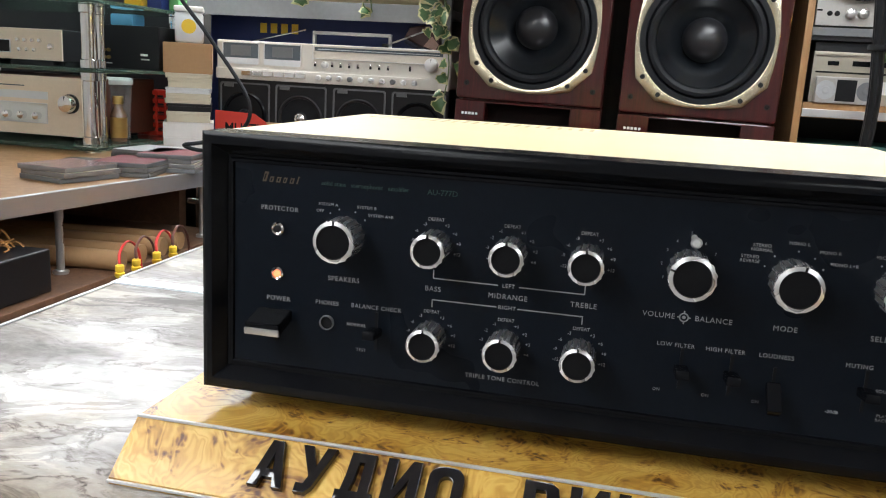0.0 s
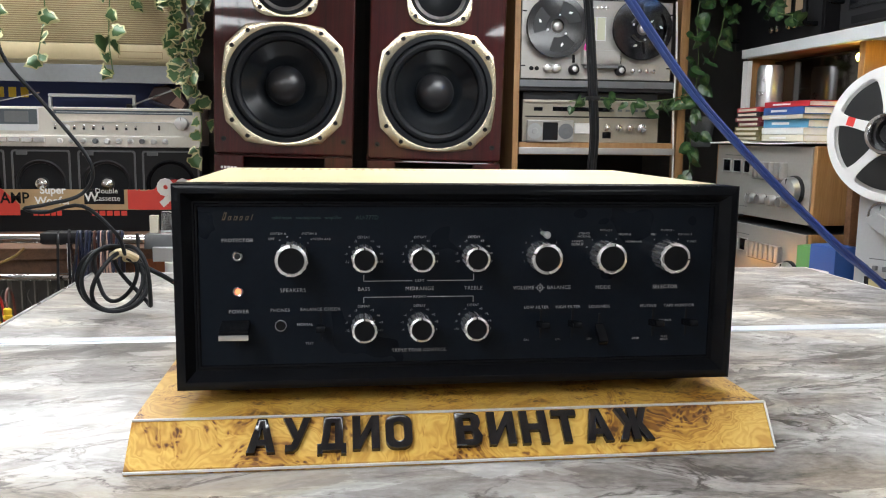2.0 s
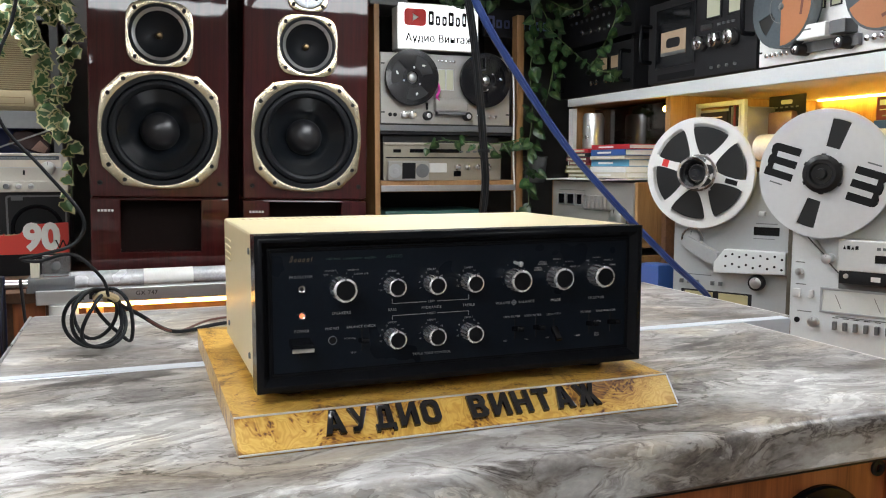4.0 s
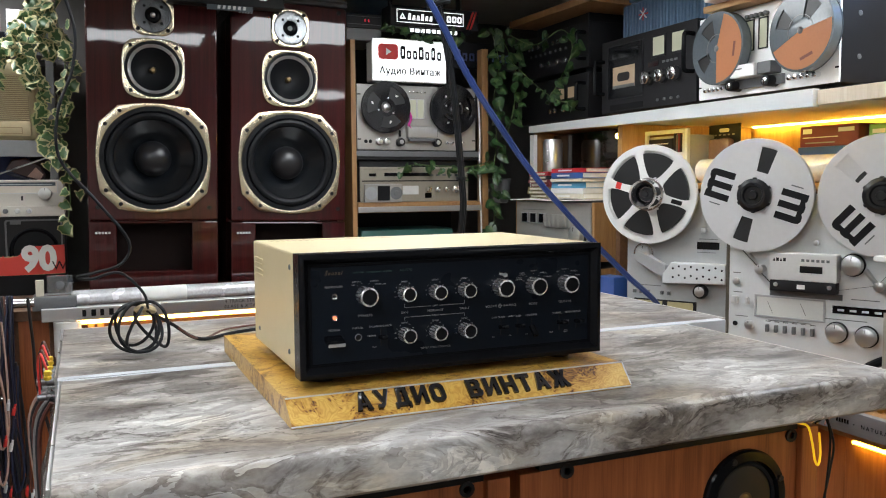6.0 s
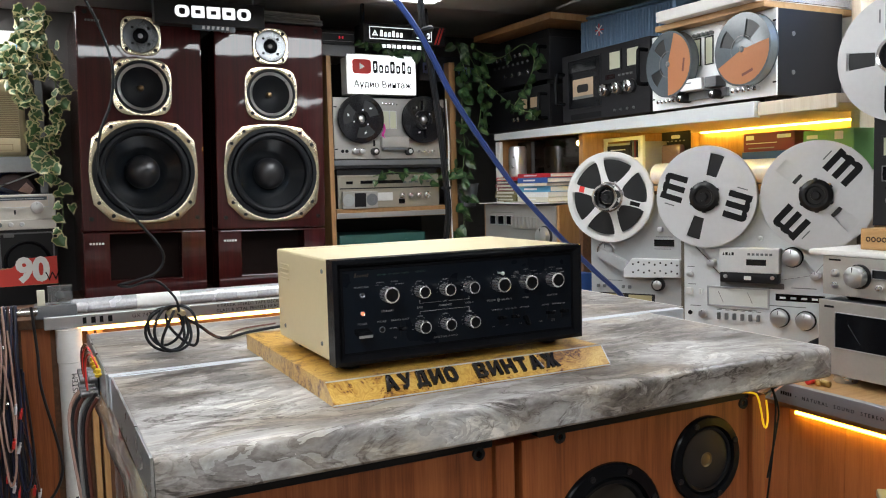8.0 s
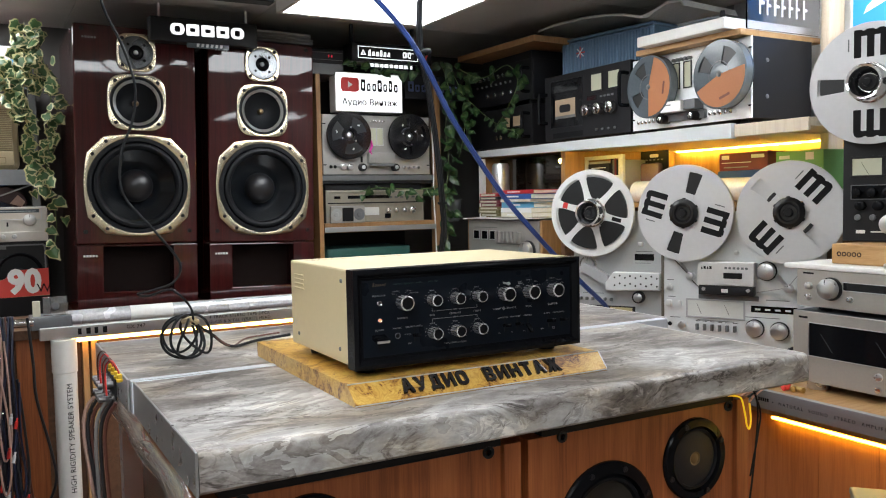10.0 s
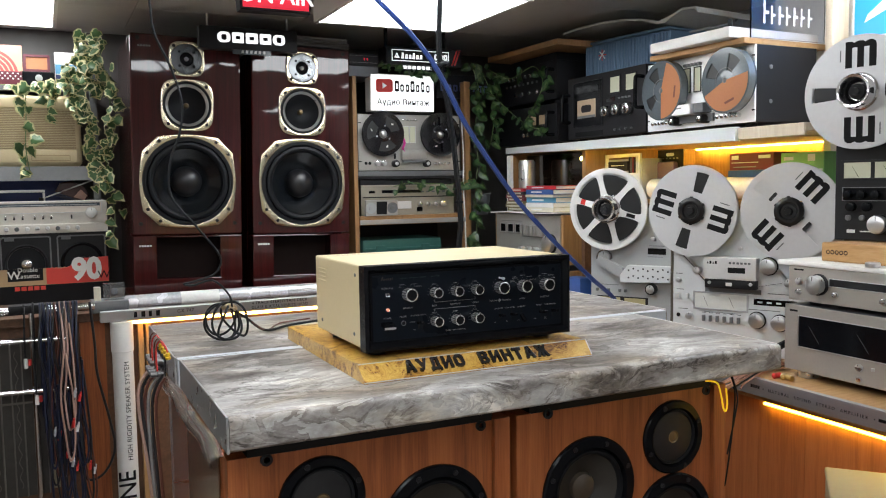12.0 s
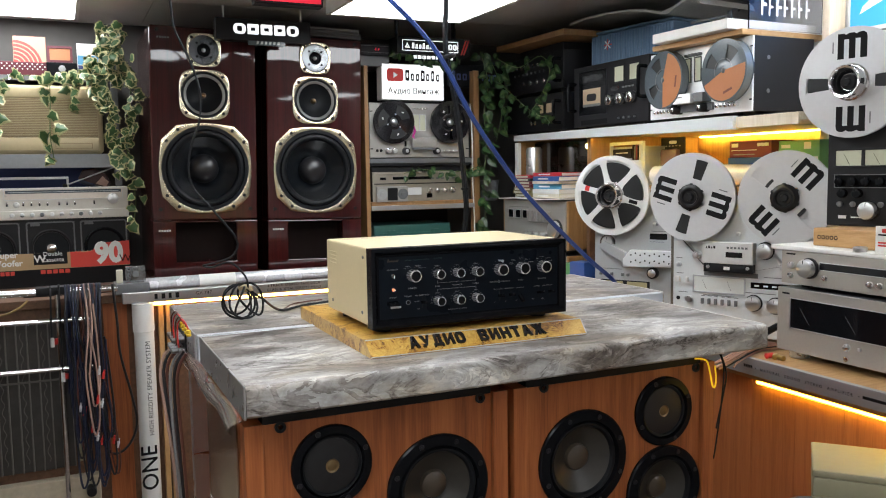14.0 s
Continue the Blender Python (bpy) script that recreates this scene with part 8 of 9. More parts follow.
solid("side_board", box(-0.4665, -0.04, 0.5355, -0.4645, 0.27, 0.78), DARKGLOSS, "dark glossy board against the cabinet's side", "board")

# ---- cables from the ceiling ----
BLUE = material("blue_cable", (0.016, 0.042, 0.18), 0.4, 0, 0.1, 30, 0.02)
bl = thing("blue_cable_bundle", "blue cable bundle slung from the ceiling to the side counter", "cable bundle", pose(0, 0, 0))
for k in range(4):
    a = 2 * math.pi * k / 4
    ox, oz = 0.0034 * math.cos(a), 0.0034 * math.sin(a)
    part("cable", tube([(-0.205, 0.49, CEIL - 0.002), (-0.09, 0.48, 1.683), (0.023 + ox, 0.47, 1.584 + oz), (0.094 + ox, 0.47, 1.522 + oz), (0.145 + ox, 0.47, 1.464 + oz), (0.186 + ox, 0.47, 1.400 + oz), (0.230 + ox, 0.47, 1.322 + oz), (0.295 + ox, 0.47, 1.232 + oz), (0.370 + ox, 0.47, 1.138 + oz), (0.441 + ox, 0.47, 1.066 + oz), (0.526 + ox, 0.485, 0.994 + oz), (0.616 + ox, 0.500, 0.923 + oz), (0.676 + ox, 0.527, 0.888 + oz), (0.736 + ox, 0.556, 0.851 + oz), (0.765 + ox, 0.570, 0.815 + oz), (0.81 + ox, 0.590, 0.74 + oz), (0.88 + ox, 0.600, RCZ + 0.010)], 0.0036, 8, 5), BLUE, bl)
bk = thing("black_cable_bundle", "black cable bundle tied and hung from the ceiling", "cable bundle", pose(0, 0, 0))
for k in range(3):
    ox, oy = 0.0034 * math.cos(2.1 * k), 0.0034 * math.sin(2.1 * k)
    part("cable", tube([(0.236 + ox, 0.60 + oy, CEIL - 0.002), (0.231 + ox, 0.60 + oy, 1.624), (0.226 + ox, 0.60 + oy, 1.536), (0.231 + ox, 0.60 + oy, 1.471), (0.247 + ox, 0.60 + oy, 1.391), (0.261 + ox, 0.60 + oy, 1.302), (0.271 + ox, 0.60 + oy, 1.212), (0.278 + ox, 0.60 + oy, 1.130), (0.283 + ox, 0.605 + oy, 1.06), (0.29 + ox, 0.66 + oy, 0.95), (0.31 + ox, 0.775 + oy, 0.865), (0.33 + ox, 0.80 + oy, 0.60)], 0.0042, 8, 6), RUBBER, bk)
part("knot", tube([(0.212, 0.60, 1.470), (0.232, 0.585, 1.478), (0.250, 0.60, 1.482), (0.236, 0.618, 1.476), (0.214, 0.612, 1.468)], 0.0065, 8, 6), RUBBER, bk)
part("tie", lathe([(0.0105, -0.003), (0.0112, 0), (0.0105, 0.003)], 16, pose(0.278, 0.60, 1.13)), RUBBER, bk)
tc = thing("thin_black_cable", "thin black cable hanging from the ceiling to a coil", "cable", pose(0, 0, 0))
part("lead", tube([(-0.51, 0.396, CEIL - 0.001), (-0.487, 0.396, 1.538), (-0.480, 0.396, 1.475), (-0.453, 0.396, 1.414), (-0.434, 0.396, 1.345), (-0.440, 0.396, 1.285), (-0.460, 0.396, 1.230), (-0.461, 0.396, 1.160), (-0.415, 0.396, 1.099), (-0.371, 0.396, 1.037), (-0.382, 0.396, 1.003), (-0.420, 0.390, 0.991), (-0.444, 0.392, 0.986), (-0.425, 0.400, 0.981), (-0.385, 0.405, 0.988), (-0.352, 0.415, 0.955), (-0.345, 0.425, 0.928)], 0.0022, 8, 5), RUBBER, tc)
coil = thing("cable_coil", "coil of black cable tied with a pale band on the table", "cable coil", pose(-0.350, 0.435, 0.853))
for k in range(5):
    w, h, tilt, yaw = 0.030 + 0.007 * (k % 3), 0.074 + 0.005 * (k % 2), (22, -26, 8, 30, -12)[k], (-20, 25, 60, -50, 5)[k]
    pts = [(w * math.sin(t), 0.006 * math.sin(2 * t), h * 0.5 * (1 + math.cos(t))) for t in (2 * math.pi * n / 14 for n in range(15))]
    lp = part("loop", tube(pts, 0.0026, 8, 3), RUBBER, coil)
    lp.matrix_basis = Matrix.Translation((0, 0, 0.0045)) @ Matrix.Translation((0, 0, h)) @ pose(0, 0, 0, tilt * 0.6, (34, 18, 2, -12, 24)[k], yaw) @ Matrix.Translation((0, 0, -h))
part("band", tube([(-0.012, 0, 0.072), (0, -0.008, 0.078), (0.014, 0, 0.070), (0, 0.010, 0.068)], 0.005, 8, 5), BEIGE, coil, "pale tie band")
for k, (x, y, mt) in enumerate(((0.16, 0.12, RUBBER), (0.15, 0.16, CABLE[3]))):
    part("lead", tube([(0.005, 0, 0.070), (0.04, 0.02, 0.045), (0.09, 0.06, 0.008), (x, y, 0.004), (x + 0.08, y + 0.03, 0.004)], 0.0030 - 0.001 * k, 8, 6), mt, coil)

# ---- ivy ----
LEAFG = material("ivy_green", (0.045, 0.105, 0.032), 0.4, 0, 0.25, 60, 0.1)
LEAFC = material("ivy_cream_edge", (0.44, 0.42, 0.21), 0.45, 0, 0.15, 60, 0.05)
LEAFB = material("pothos_green", (0.022, 0.062, 0.018), 0.35, 0, 0.25, 60, 0.1)
LEAFL = material("pothos_pale", (0.065, 0.115, 0.036), 0.35, 0, 0.2, 60, 0.05)
STEM = material("green_stem", (0.10, 0.15, 0.05), 0.5, 0, 0.2, 40, 0)
OUTLINES = {"ivy": [(0, 0), (0.26, -0.12), (0.50, 0.08), (0.43, 0.30), (0.47, 0.52), (0.26, 0.68), (0, 1.0), (-0.26, 0.68), (-0.47, 0.52), (-0.43, 0.30), (-0.50, 0.08), (-0.26, -0.12)],
            "pothos": [(0, 0.02), (0.22, -0.10), (0.42, 0.02), (0.46, 0.28), (0.36, 0.56), (0.18, 0.82), (0, 1.0), (-0.18, 0.82), (-0.36, 0.56), (-0.46, 0.28), (-0.42, 0.02), (-0.22, -0.10)]}


def leaf_mesh(kind, fold, seed):
    r = random.Random(seed)
    bm = bmesh.new()
    out = OUTLINES[kind]
    lift = lambda x, z: 0.35 * abs(x) * fold - 0.25 * z * z * fold
    ring = [bm.verts.new((x, lift(x, z), z)) for x, z in out]
    ks = [r.uniform(0.58, 0.92) if kind == "ivy" else r.uniform(0.35, 0.6) for _ in out]
    inner = [bm.verts.new((x * k, lift(x * k, z) - 0.01, 0.32 + (z - 0.32) * k)) for k, (x, z) in zip(ks, out)]
    mid = bm.verts.new((0, -0.03, 0.34))
    n = len(out)
    for i in range(n):
        j = (i + 1) % n
        bm.faces.new((ring[i], ring[j], inner[j], inner[i])).material_index = 1
        bm.faces.new((inner[i], inner[j], mid)).material_index = 0
    me = bpy.data.meshes.new(kind + "_leaf")
    for f in bm.faces:
        f.smooth = True
    bm.to_mesh(me)
    bm.free()
    for one in ((LEAFG, LEAFC) if kind == "ivy" else (LEAFL, LEAFB)):
        me.materials.append(one)
    return me


LEAVES = {k: [leaf_mesh(k, f, n) for n, f in enumerate((0.4, 0.7, 1.0, 1.3, 1.6, 2.0))] for k in OUTLINES}


def vine(label, kind, strands, size, seed, spread):
    """Strands: lists of points; leaves sit along them, on short stalks, facing the room."""
    r = random.Random(seed)
    t = thing("ivy_plant" if kind == "ivy" else "climbing_plant", label, "plant", pose(0, 0, 0), "hanging plants")
    for pts, n in strands:
        path = smooth_path(pts, 12)
        part("stem", tube(pts, 0.0018, 6, 6), STEM, t)
        for k in range(n):
            p = path[min(int((k + r.random()) / n * len(path)), len(path) - 1)]
            off = Vector((r.uniform(-spread, spread), r.uniform(-0.035, 0.0), r.uniform(-0.02, 0.012)))
            s = size * r.uniform(0.7, 1.2)
            ob = new("leaf", r.choice(LEAVES[kind]))
            ob.parent = t
            ob.matrix_basis = Matrix.Translation(p + off) @ Euler((radians(r.uniform(-45, 40)), radians(r.uniform(110, 250)), radians(r.uniform(-62, 62)))).to_matrix().to_4x4() @ Matrix.Scale(s, 4)
    return t


vine("thick variegated ivy with cream-edged leaves beside the loudspeaker", "ivy", [([(-0.545, 1.86, 1.72), (-0.555, 1.82, 1.60), (-0.545, 1.81, 1.50), (-0.535, 1.80, 1.38), (-0.515, 1.80, 1.28), (-0.51, 1.79, 1.20)], 64), ([(-0.50, 1.86, 1.72), (-0.48, 1.82, 1.60), (-0.465, 1.80, 1.50), (-0.475, 1.79, 1.40), (-0.48, 1.79, 1.32)], 44),
                                                                                ([(-0.58, 1.85, 1.60), (-0.60, 1.83, 1.545), (-0.575, 1.81, 1.49), (-0.555, 1.80, 1.43)], 40), ([(-0.49, 1.79, 1.30), (-0.478, 1.79, 1.18), (-0.466, 1.79, 1.09), (-0.480, 1.79, 0.99)], 10), ([(-0.52, 1.85, 1.71), (-0.52, 1.83, 1.62), (-0.51, 1.82, 1.53)], 34)], 0.037, 3, 0.024)
vine("variegated ivy strands trailing over the beige radio", "ivy", [([(-0.56, 1.90, 1.55), (-0.66, 1.91, 1.545), (-0.72, 1.915, 1.53), (-0.73, 1.915, 1.42), (-0.735, 1.915, 1.32), (-0.725, 1.91, 1.235)], 17), ([(-0.62, 1.91, 1.55), (-0.655, 1.915, 1.50), (-0.66, 1.918, 1.43)], 9),
                                                                      ([(-0.72, 1.91, 1.54), (-0.84, 1.91, 1.535), (-0.90, 1.912, 1.50), (-0.905, 1.915, 1.40), (-0.93, 1.915, 1.28)], 18), ([(-0.90, 1.91, 1.535), (-1.02, 1.912, 1.50), (-1.04, 1.915, 1.42), (-1.03, 1.915, 1.30)], 14)], 0.042, 5, 0.014)
vine("green climbing plant winding down the pine post", "pothos", [([(0.93, 1.76, 1.68), (0.95, 1.73, 1.55), (0.93, 1.73, 1.42), (0.94, 1.73, 1.28), (0.925, 1.73, 1.14), (0.93, 1.73, 1.02), (0.925, 1.73, 0.88)], 46), ([(0.97, 1.76, 1.66), (1.0, 1.70, 1.52), (0.985, 1.68, 1.40), (0.97, 1.70, 1.30)], 16),
                                                                   ([(0.93, 1.74, 1.20), (0.86, 1.73, 1.185), (0.79, 1.725, 1.175)], 6)], 0.041, 7, 0.026)
vine("green climbing plant trailing across the black units", "pothos", [([(0.98, 1.74, 1.66), (1.03, 1.62, 1.60), (1.055, 1.48, 1.63), (1.06, 1.42, 1.56), (1.065, 1.50, 1.47), (1.06, 1.56, 1.42)], 20), ([(1.0, 1.72, 1.55), (1.04, 1.62, 1.46), (1.05, 1.50, 1.40), (1.05, 1.42, 1.385)], 14),
                                                                        ([(0.52, 1.722, 1.655), (0.60, 1.72, 1.64), (0.70, 1.72, 1.645), (0.80, 1.72, 1.63)], 18)], 0.036, 9, 0.018)
vine("green plant sprigs lying over the cassette deck", "pothos", [([(0.56, 1.730, 1.172), (0.62, 1.722, 1.185), (0.70, 1.722, 1.182), (0.77, 1.722, 1.180)], 9)], 0.034, 12, 0.012)
pot = thing("plant_pot", "small translucent plastic pot hanging on the post", "pot", pose(0.985, 1.80, 1.048))
part("pot", lathe([(0.030, 0), (0.034, 0.003), (0.044, 0.085), (0.047, 0.088), (0.044, 0.090), (0.038, 0.080), (0, 0.075)], 28), GREY, pot)
part("bracket", box(-0.062, -0.006, 0.04, -0.040, 0.006, 0.05), GREY, pot)
solid("white_wire", tube([(0.872, 1.745, 1.46), (0.878, 1.742, 1.30), (0.876, 1.74, 1.15), (0.882, 1.74, 1.0), (0.886, 1.742, 0.82)], 0.003, 6, 6), WHITE, "thin white wire down the pine post", "wire")

# ---- left counter with the glass rack ----
LZ = 0.826
lcn = thing("left_counter", "wooden counter with aluminium front edge and open lower shelf", "counter", pose(0, 0, 0))
slant = pose(-0.955, 1.15, 0, 0, 0, -8.4)
part("worktop", box(-0.90, -0.95, LZ - 0.028, -0.010, 0.33, LZ, 0.001), HONEY, lcn).matrix_basis = slant
part("worktop", box(-1.98, 1.15, LZ - 0.0275, -1.20, 1.524, LZ - 0.0005), HONEY, lcn)
part("under_panel", box(-0.75, -0.94, LZ - 0.034, -0.012, 0.32, LZ - 0.0285), DARKWOOD, lcn).matrix_basis = slant
part("front_edge", box(-0.0095, -0.95, LZ - 0.036, 0, 0.33, LZ + 0.001, 0.002), JOINT, lcn, "aluminium front edge").matrix_basis = slant
part("lower_shelf", box(-1.70, 0.10, 0.640, -0.925, 1.470, 0.660, 0.002), DARKWOOD, lcn, "brown lower shelf")
part("back_board", box(-1.73, 0.10, FLOOR, -1.702, 1.524, LZ - 0.029), DARKWOOD, lcn)
part("end_board", box(-1.70, 1.490, FLOOR, -1.09, 1.522, LZ - 0.029), DARKWOOD, lcn)
for y in (0.935, 1.37):
    part("post", lathe([(0.015, 0.6602), (0.015, 0.666), (0.0075, 0.668), (0.0075, LZ - 0.060), (0.0085, LZ - 0.058), (0.0085, LZ - 0.0345)], 20, pose(-1.02 + 0.06 * (y > 1), y, 0)), STEEL, lcn)
part("white_upright", box(-0.985, 1.440, FLOOR, -0.945, 1.475, 0.80, 0.002), WHITE, lcn, "white upright board")
part("foot_board", box(-1.69, 0.15, FLOOR, -1.66, 1.48, 0.639), DARKWOOD, lcn)
CHAMPANEL = material("pale_champagne_panel", (0.74, 0.63, 0.50), 0.34, 0.4, 0.05, 25, 0.03)
REDWOODSIDE = material("dark_red_wood_side", (0.10, 0.035, 0.020), 0.4, 0, 0.2, 20, 0.05)
CASECLEAR = material("grey_clear_case", (0.16, 0.155, 0.15), 0.15, 0, 0.25, 60, 0.0)
GLASS = bpy.data.materials.new("green_edge_glass")
GLASS.use_nodes = True
b = GLASS.node_tree.nodes["Principled BSDF"]
b.inputs["Base Color"].default_value, b.inputs["Roughness"].default_value, b.inputs["Transmission Weight"].default_value, b.inputs["IOR"].default_value = (0.22, 0.34, 0.28, 1), 0.03, 0.9, 1.45
gr = thing("glass_rack", "hi-fi rack of green glass shelves on chrome posts", "rack", pose(-0.03, 0, LZ))
part("back_panel", box(-1.95, 1.935, 0.001, -1.235, 1.945, 0.60), BLACKMATT, gr, "black back panel")
for z in (0.012, 0.205, 0.372):
    part("glass_shelf", box(-1.95, 1.41, z, -1.235, 1.93, z + 0.010, 0.002), GLASS, gr, "green-edged glass shelf").visible_shadow = False
for x, y, q in ((-1.294, 1.470, 1.0), (-1.317, 1.552, 0.55), (-1.300, 1.880, 0.62), (-1.90, 1.47, 1.0)):
    for z0, z1 in ((0.0005, 0.0118), (0.0222, 0.2048), (0.2152, 0.3718), (0.3822, 0.60)):
        h = z1 - z0
        prof = [(0.019, z0), (0.022, z0 + 0.001), (0.022, z0 + min(0.02, h * 0.3)), (0.018, z0 + min(0.022, h * 0.35)), (0.018, z1 - min(0.022, h * 0.35)), (0.022, z1 - min(0.02, h * 0.3)), (0.022, z1 - 0.001), (0.019, z1)]
        part("post_section", lathe([(r * q, zp) for r, zp in prof], 28, pose(x, y, 0)), CHROME, gr)
M = pose(-1.592, 1.50, LZ + 0.0225)
a2 = hifi("amplifier", "champagne amplifier with lit meter window and big knob", "amplifier", 0.44, 0.165, 0.34, M, CHAMPANEL, REDWOODSIDE, "rack amplifiers")
knob(a2, 0.188, 0.098, 0.022, 0.026, CHROME, "volume_knob")
pane(a2, -0.205, 0.105, 0.120, 0.125, LIGHTGREY, "scale")
pane(a2, -0.20, 0.045, 0.115, 0.092, METERWHITE, "glass_panel", 0.003, STEEL)
for k in range(7):
    knob(a2, -0.18 + k * 0.045, 0.062, 0.010, 0.016, CHROME)
marks(a2, [(-0.05, 0.138, 0.2, 0.003)], GREY)
a1 = hifi("disc_player", "champagne disc player with small round buttons", "player", 0.43, 0.092, 0.30, pose(-1.655, 1.52, LZ + 0.2155), CHAMPANEL, BLACKMATT, "rack amplifiers")
pane(a1, -0.12, 0.030, 0.06, 0.060, DARKGLASS, "tray_window", 0.002, STEEL)
for k in range(4):
    knob(a1, 0.085 + k * 0.022, 0.062, 0.005, 0.006, CHROME)
for k in range(3):
    knob(a1, 0.090 + k * 0.022, 0.038, 0.005, 0.006, CHROME)
knob(a1, 0.185, 0.048, 0.008, 0.008, CHROME)
bu = hifi("black_receiver", "black receiver seen from the back with phono sockets", "receiver", 0.20, 0.118, 0.14, pose(-1.37, 1.70, LZ + 0.2155), BLACKMATT, BLACKMATT, "", feet=False)
for k in range(4):
    knob(bu, -0.068 + (k % 2) * 0.014, 0.030 + (k // 2) * 0.020, 0.005, 0.006, BRASS, "socket")
marks(bu, [(0.055, 0.040, 0.022, 0.006), (0.058, 0.028, 0.026, 0.004), (-0.06, 0.014, 0.03, 0.003)], PRINT)
for nm, x, y, z, w, h, d, mt, lab in (("blue_pouch", -1.39, 1.71, LZ + 0.3342, 0.070, 0.030, 0.06, BOOKS[2], "bright blue pouch on the black receiver"), ("yellow_box", -1.36, 1.72, LZ + 0.3825, 0.055, 0.060, 0.05, YEL, "small yellow carton on the glass shelf"), ("dark_box", -1.30, 1.73, LZ + 0.3825, 0.045, 0.08, 0.06, NAVY, "small navy carton on the glass shelf"), ("green_box", -1.258, 1.76, LZ + 0.3825, 0.03, 0.09, 0.05, BOOKS[8], "thin green carton on the glass shelf")):
    o = thing(nm, lab, "box", pose(x, y, z))
    part("body", box(-w / 2, 0, 0, w / 2, d, h, 0.003), mt, o)
    part("flap", box(-w / 2 + 0.003, 0.003, h + 0.0002, w / 2 - 0.003, d - 0.003, h + 0.001), mt, o)
btl = thing("small_bottle", "small brown glass bottle with a gold label", "bottle", pose(-1.3225, 1.585, LZ + 0.0225) @ Matrix.Scale(1.2, 4))
part("glass", lathe([(0.016, 0), (0.018, 0.003), (0.018, 0.060), (0.010, 0.075), (0.009, 0.084)], 24), DARKGLOSS, btl)
part("label", lathe([(0.0185, 0.010), (0.0185, 0.055)], 24, close=False), BRASS, btl)
part("cap", lathe([(0.0115, 0.0842), (0.0115, 0.100), (0.010, 0.102), (0, 0.102)], 20), BRASS, btl)
crate = thing("red_crate", "small bright red plastic basket on the counter", "basket", pose(-1.388, 1.83, LZ + 0.0225))
REDPL = material("red_plastic", (0.55, 0.03, 0.015), 0.4, 0, 0.05, 20, 0)
for j in range(6):
    part("band", box(-0.06, 0, 0.024 * j, 0.06, 0.08, 0.024 * j + 0.014, 0.002), REDPL, crate)
for k in range(5):
    part("bar", box(-0.06 + 0.0285 * k, -0.003, 0, -0.053 + 0.0285 * k, -0.0005, 0.134), REDPL, crate)
IVORY = material("ivory_card", (0.60, 0.55, 0.42), 0.5, 0, 0.05, 20, 0.03)
KRAFT = material("kraft_cardboard", (0.36, 0.21, 0.10), 0.7, 0, 0.08, 15, 0.05)
z = BC - 0.0085
rng = random.Random(21)
for k, (h, mt, w) in enumerate(((0.116, WHITE, 0.135), (0.030, IVORY, 0.118), (0.022, BLACKMATT, 0.118), (0.014, IVORY, 0.122), (0.014, IVORY, 0.120), (0.016, LIGHTGREY, 0.118), (0.026, IVORY, 0.118), (0.014, IVORY, 0.122))):
    o = thing("flat_box", "flat ivory tape box in a tall stack" if mt is IVORY else "flat box in a tall stack of tape boxes", "box", pose(-1.200 + rng.uniform(-0.004, 0.004), 1.735 + rng.uniform(-0.003, 0.003), z, 0, 0, 27 + rng.uniform(-2, 2)), "stack of tape boxes")
    part("base", box(-w / 2, 0, 0, w / 2, 0.135, h * 0.62, 0.0008), mt, o)
    part("lid", box(-w / 2 - 0.001, -0.001, h * 0.62 + 0.0003, w / 2 + 0.001, 0.136, h - 0.0004, 0.0008), mt, o)
    z += h
cbx = thing("cardboard_box", "brown cardboard box on the stack of tape boxes", "box", pose(-1.200, 1.732, z, 0, 0, 27))
part("carton", box(-0.066, 0, 0, 0.066, 0.14, 0.082, 0.001), KRAFT, cbx)
part("flap", box(-0.064, 0.002, 0.0822, 0.064, 0.138, 0.0832), KRAFT, cbx)
z += 0.0835
tub = thing("plastic_tub", "cloudy plastic tub with a round yellow sticker", "tub", pose(-1.205, 1.748, z, 0, 0, 27))
part("tub", box(-0.038, 0, 0, 0.038, 0.08, 0.085, 0.008), LIGHTGREY, tub)
part("lid", box(-0.040, -0.002, 0.0852, 0.040, 0.082, 0.100, 0.004), WHITE, tub)
part("sticker", lathe([(0.020, 0.0003), (0, 0.0008)], 24, front(0.0, 0, 0.045), close=False), YEL, tub)
for i, (x, y, n, rot, pal) in enumerate(((-1.085, 1.06, 3, -12, (7, 4, 5)), (-1.030, 1.20, 3, 8, (7, 7, 5)), (-1.075, 1.345, 4, -6, (4, 4, 3, 4)), (-1.000, 1.315, 4, 14, (5, 3, 7, 5)), (-1.05, 1.43, 3, 3, (5, 5, 4)), (-1.13, 1.18, 2, 20, (5, 7)))):
    z = LZ + 0.0002
    for k in range(n):
        o = thing("disc_case", "flat compact disc case lying on the counter", "disc case", pose(x + rng.uniform(-0.004, 0.004), y, z, 0, 0, rot + rng.uniform(-5, 5)), "disc cases on the counter")
        part("case", box(-0.062, -0.07, 0, 0.062, 0.07, 0.0095, 0.001), CASECLEAR if (i + k) % 3 else GREY, o)
        part("inlay", box(-0.060, -0.068, 0.0096, 0.060, 0.068, 0.0100), (BOOKS[pal[k % len(pal)]] if i % 2 else MAUVE if i == 0 else GUNMETAL) if k == n - 1 else IVORY, o)
        z += 0.0103
STRAW = material("dry_straw", (0.42, 0.20, 0.06), 0.6, 0, 0.2, 30, 0)
st = thing("straw_bundle", "clump of curled orange wood shavings on a black box", "shavings", pose(-1.04, 0.76, 0.7405))
rng = random.Random(8)
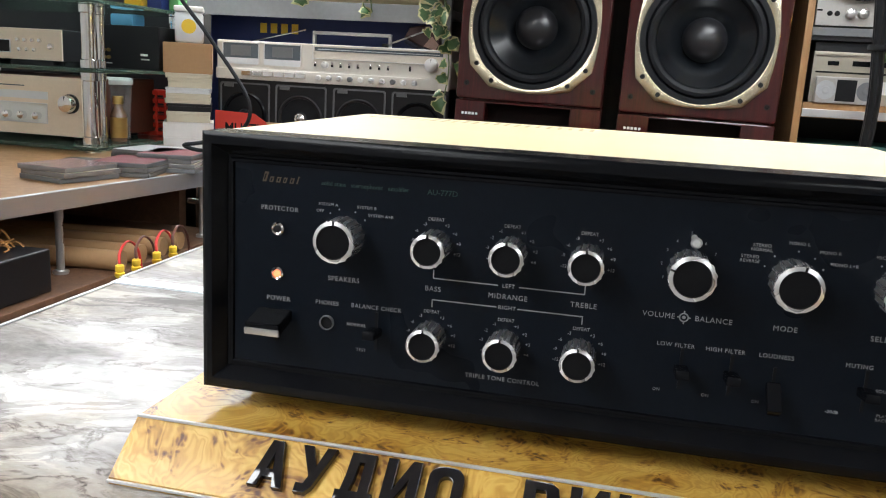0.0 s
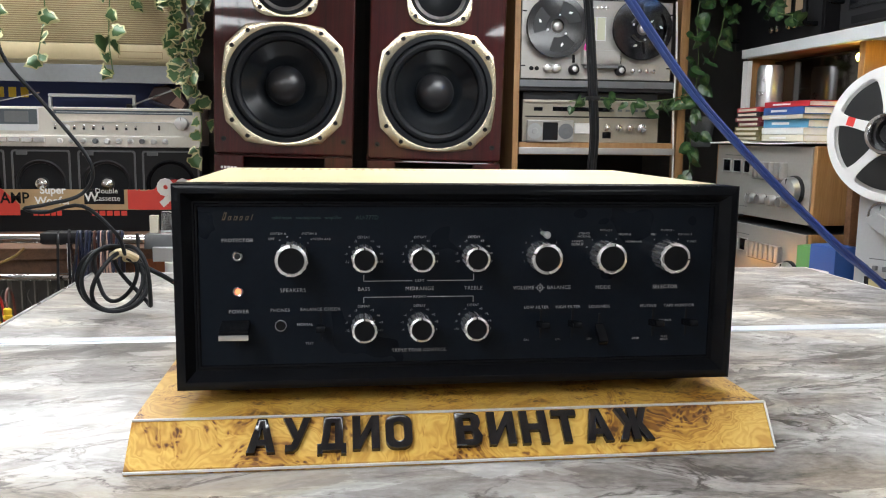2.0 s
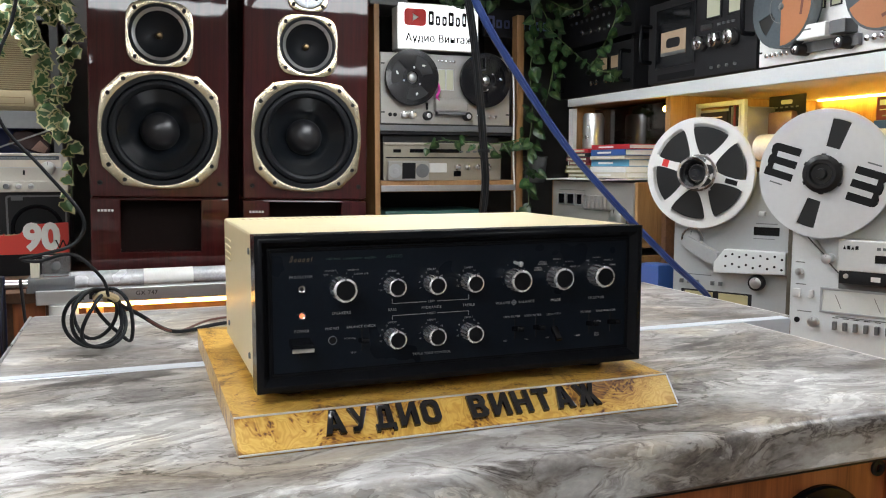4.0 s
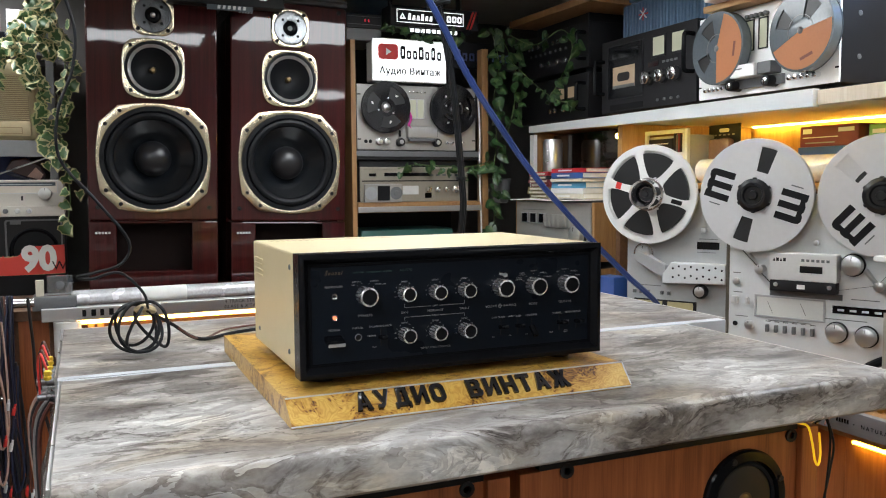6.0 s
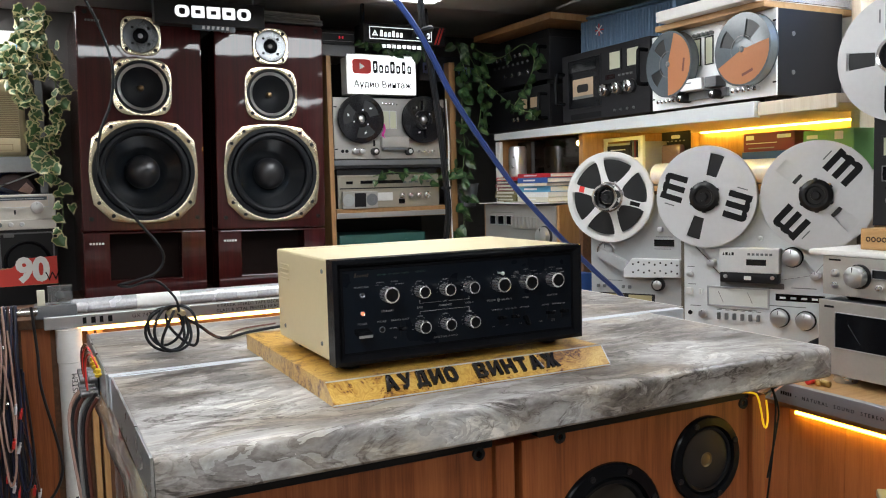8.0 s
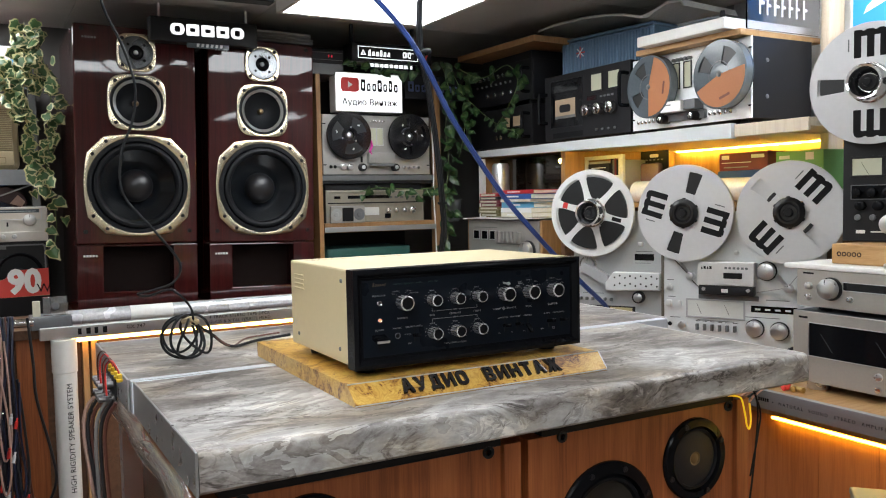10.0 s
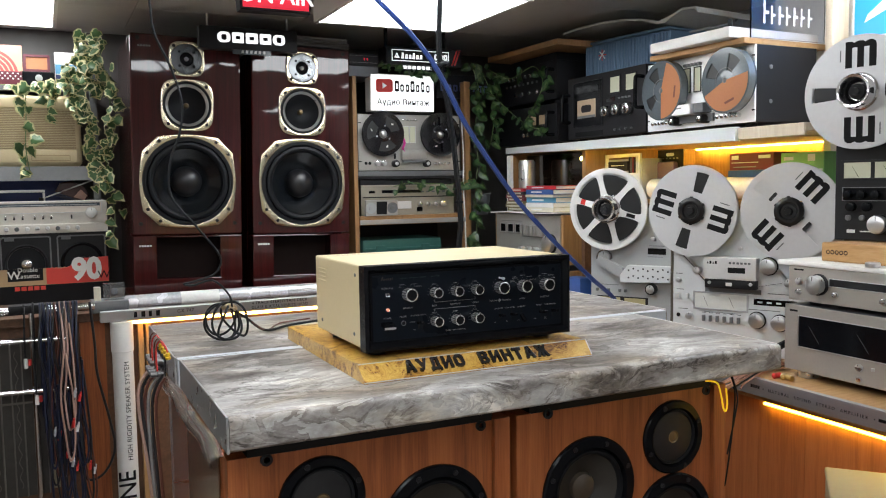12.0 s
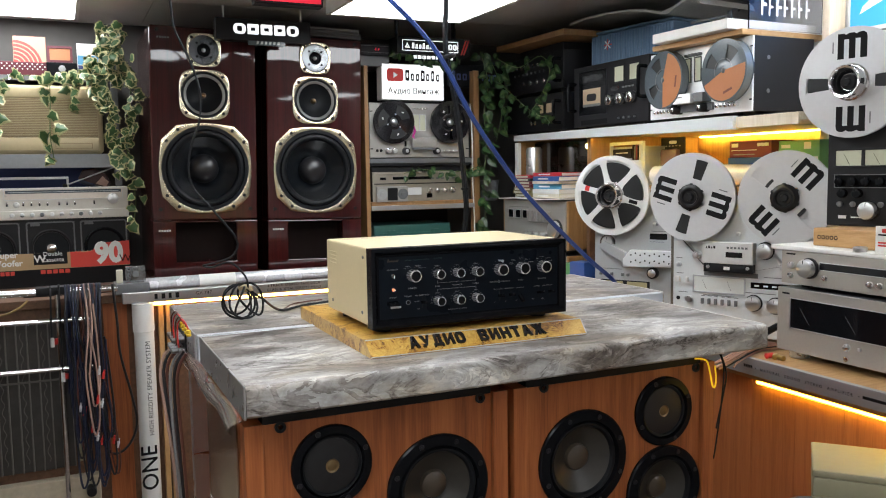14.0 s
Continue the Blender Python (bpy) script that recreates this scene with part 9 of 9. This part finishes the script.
for k in range(40):
    a, r0 = rng.uniform(0, 6.28), rng.uniform(0, 0.05)
    cx, cy = r0 * math.cos(a), r0 * math.sin(a)
    q = rng.uniform(0.008, 0.02)
    part("shaving", tube([(cx + q * math.cos(a + t), cy + q * math.sin(a + t), 0.002 + rng.uniform(0, 0.035) * t / 5) for t in (0, 1.2, 2.4, 3.6, 5.0)], 0.0018, 5, 4, flat=0.5), STRAW, st)
bxk = thing("black_box", "black equipment box on the lower shelf", "box", pose(-1.03, 0.72, 0.6605))
part("body", box(-0.08, -0.12, 0, 0.08, 0.10, 0.078, 0.004), BLACKMATT, bxk)
part("front_plate", box(-0.075, -0.1225, 0.005, 0.075, -0.1205, 0.073, 0.001), BLACK, bxk)
for y in (0.95, 1.02, 1.10, 1.17):
    solid("paper_tube", tube([(-1.40, y, 0), (-0.93, y + 0.05, 0)], 0.020, 18, 1), KRAFT, "pale rolled tube lying on the lower shelf", "tube", pose(0, 0, 0.6805), "tubes on the lower shelf")
OCHRE = material("ochre_wire", (0.26, 0.16, 0.045), 0.5, 0, 0.3, 60, 0)
tw = solid("twisted_wire", tube([(-0.962, 1.462, 0.800), (-0.93, 1.43, 0.770), (-0.89, 1.42, 0.762), (-0.845, 1.425, 0.780), (-0.822, 1.435, 0.800)], 0.0032, 8, 6), OCHRE, "twisted ochre wire hanging under the counter corner", "wire")
solid("chrome_joint", lathe([(0, -0.02), (0.015, -0.016), (0.018, 0), (0.015, 0.016), (0, 0.02)], 20), CHROME, "chrome ball joint at the counter corner", "joint", pose(-1.05, 1.497, 0.822))

cup = thing("plastic_cup", "clear plastic cup with a pale lid on the glass shelf", "cup", pose(-1.377, 1.66, LZ + 0.0225) @ Matrix.Scale(1.3, 4))
part("cup", lathe([(0.024, 0), (0.026, 0.002), (0.031, 0.115), (0.029, 0.115), (0.024, 0.004), (0, 0.004)], 28), CLEAR, cup)
part("lid", lathe([(0.033, 0.1152), (0.034, 0.117), (0.034, 0.125), (0.030, 0.130), (0, 0.130)], 28), LIGHTGREY, cup)
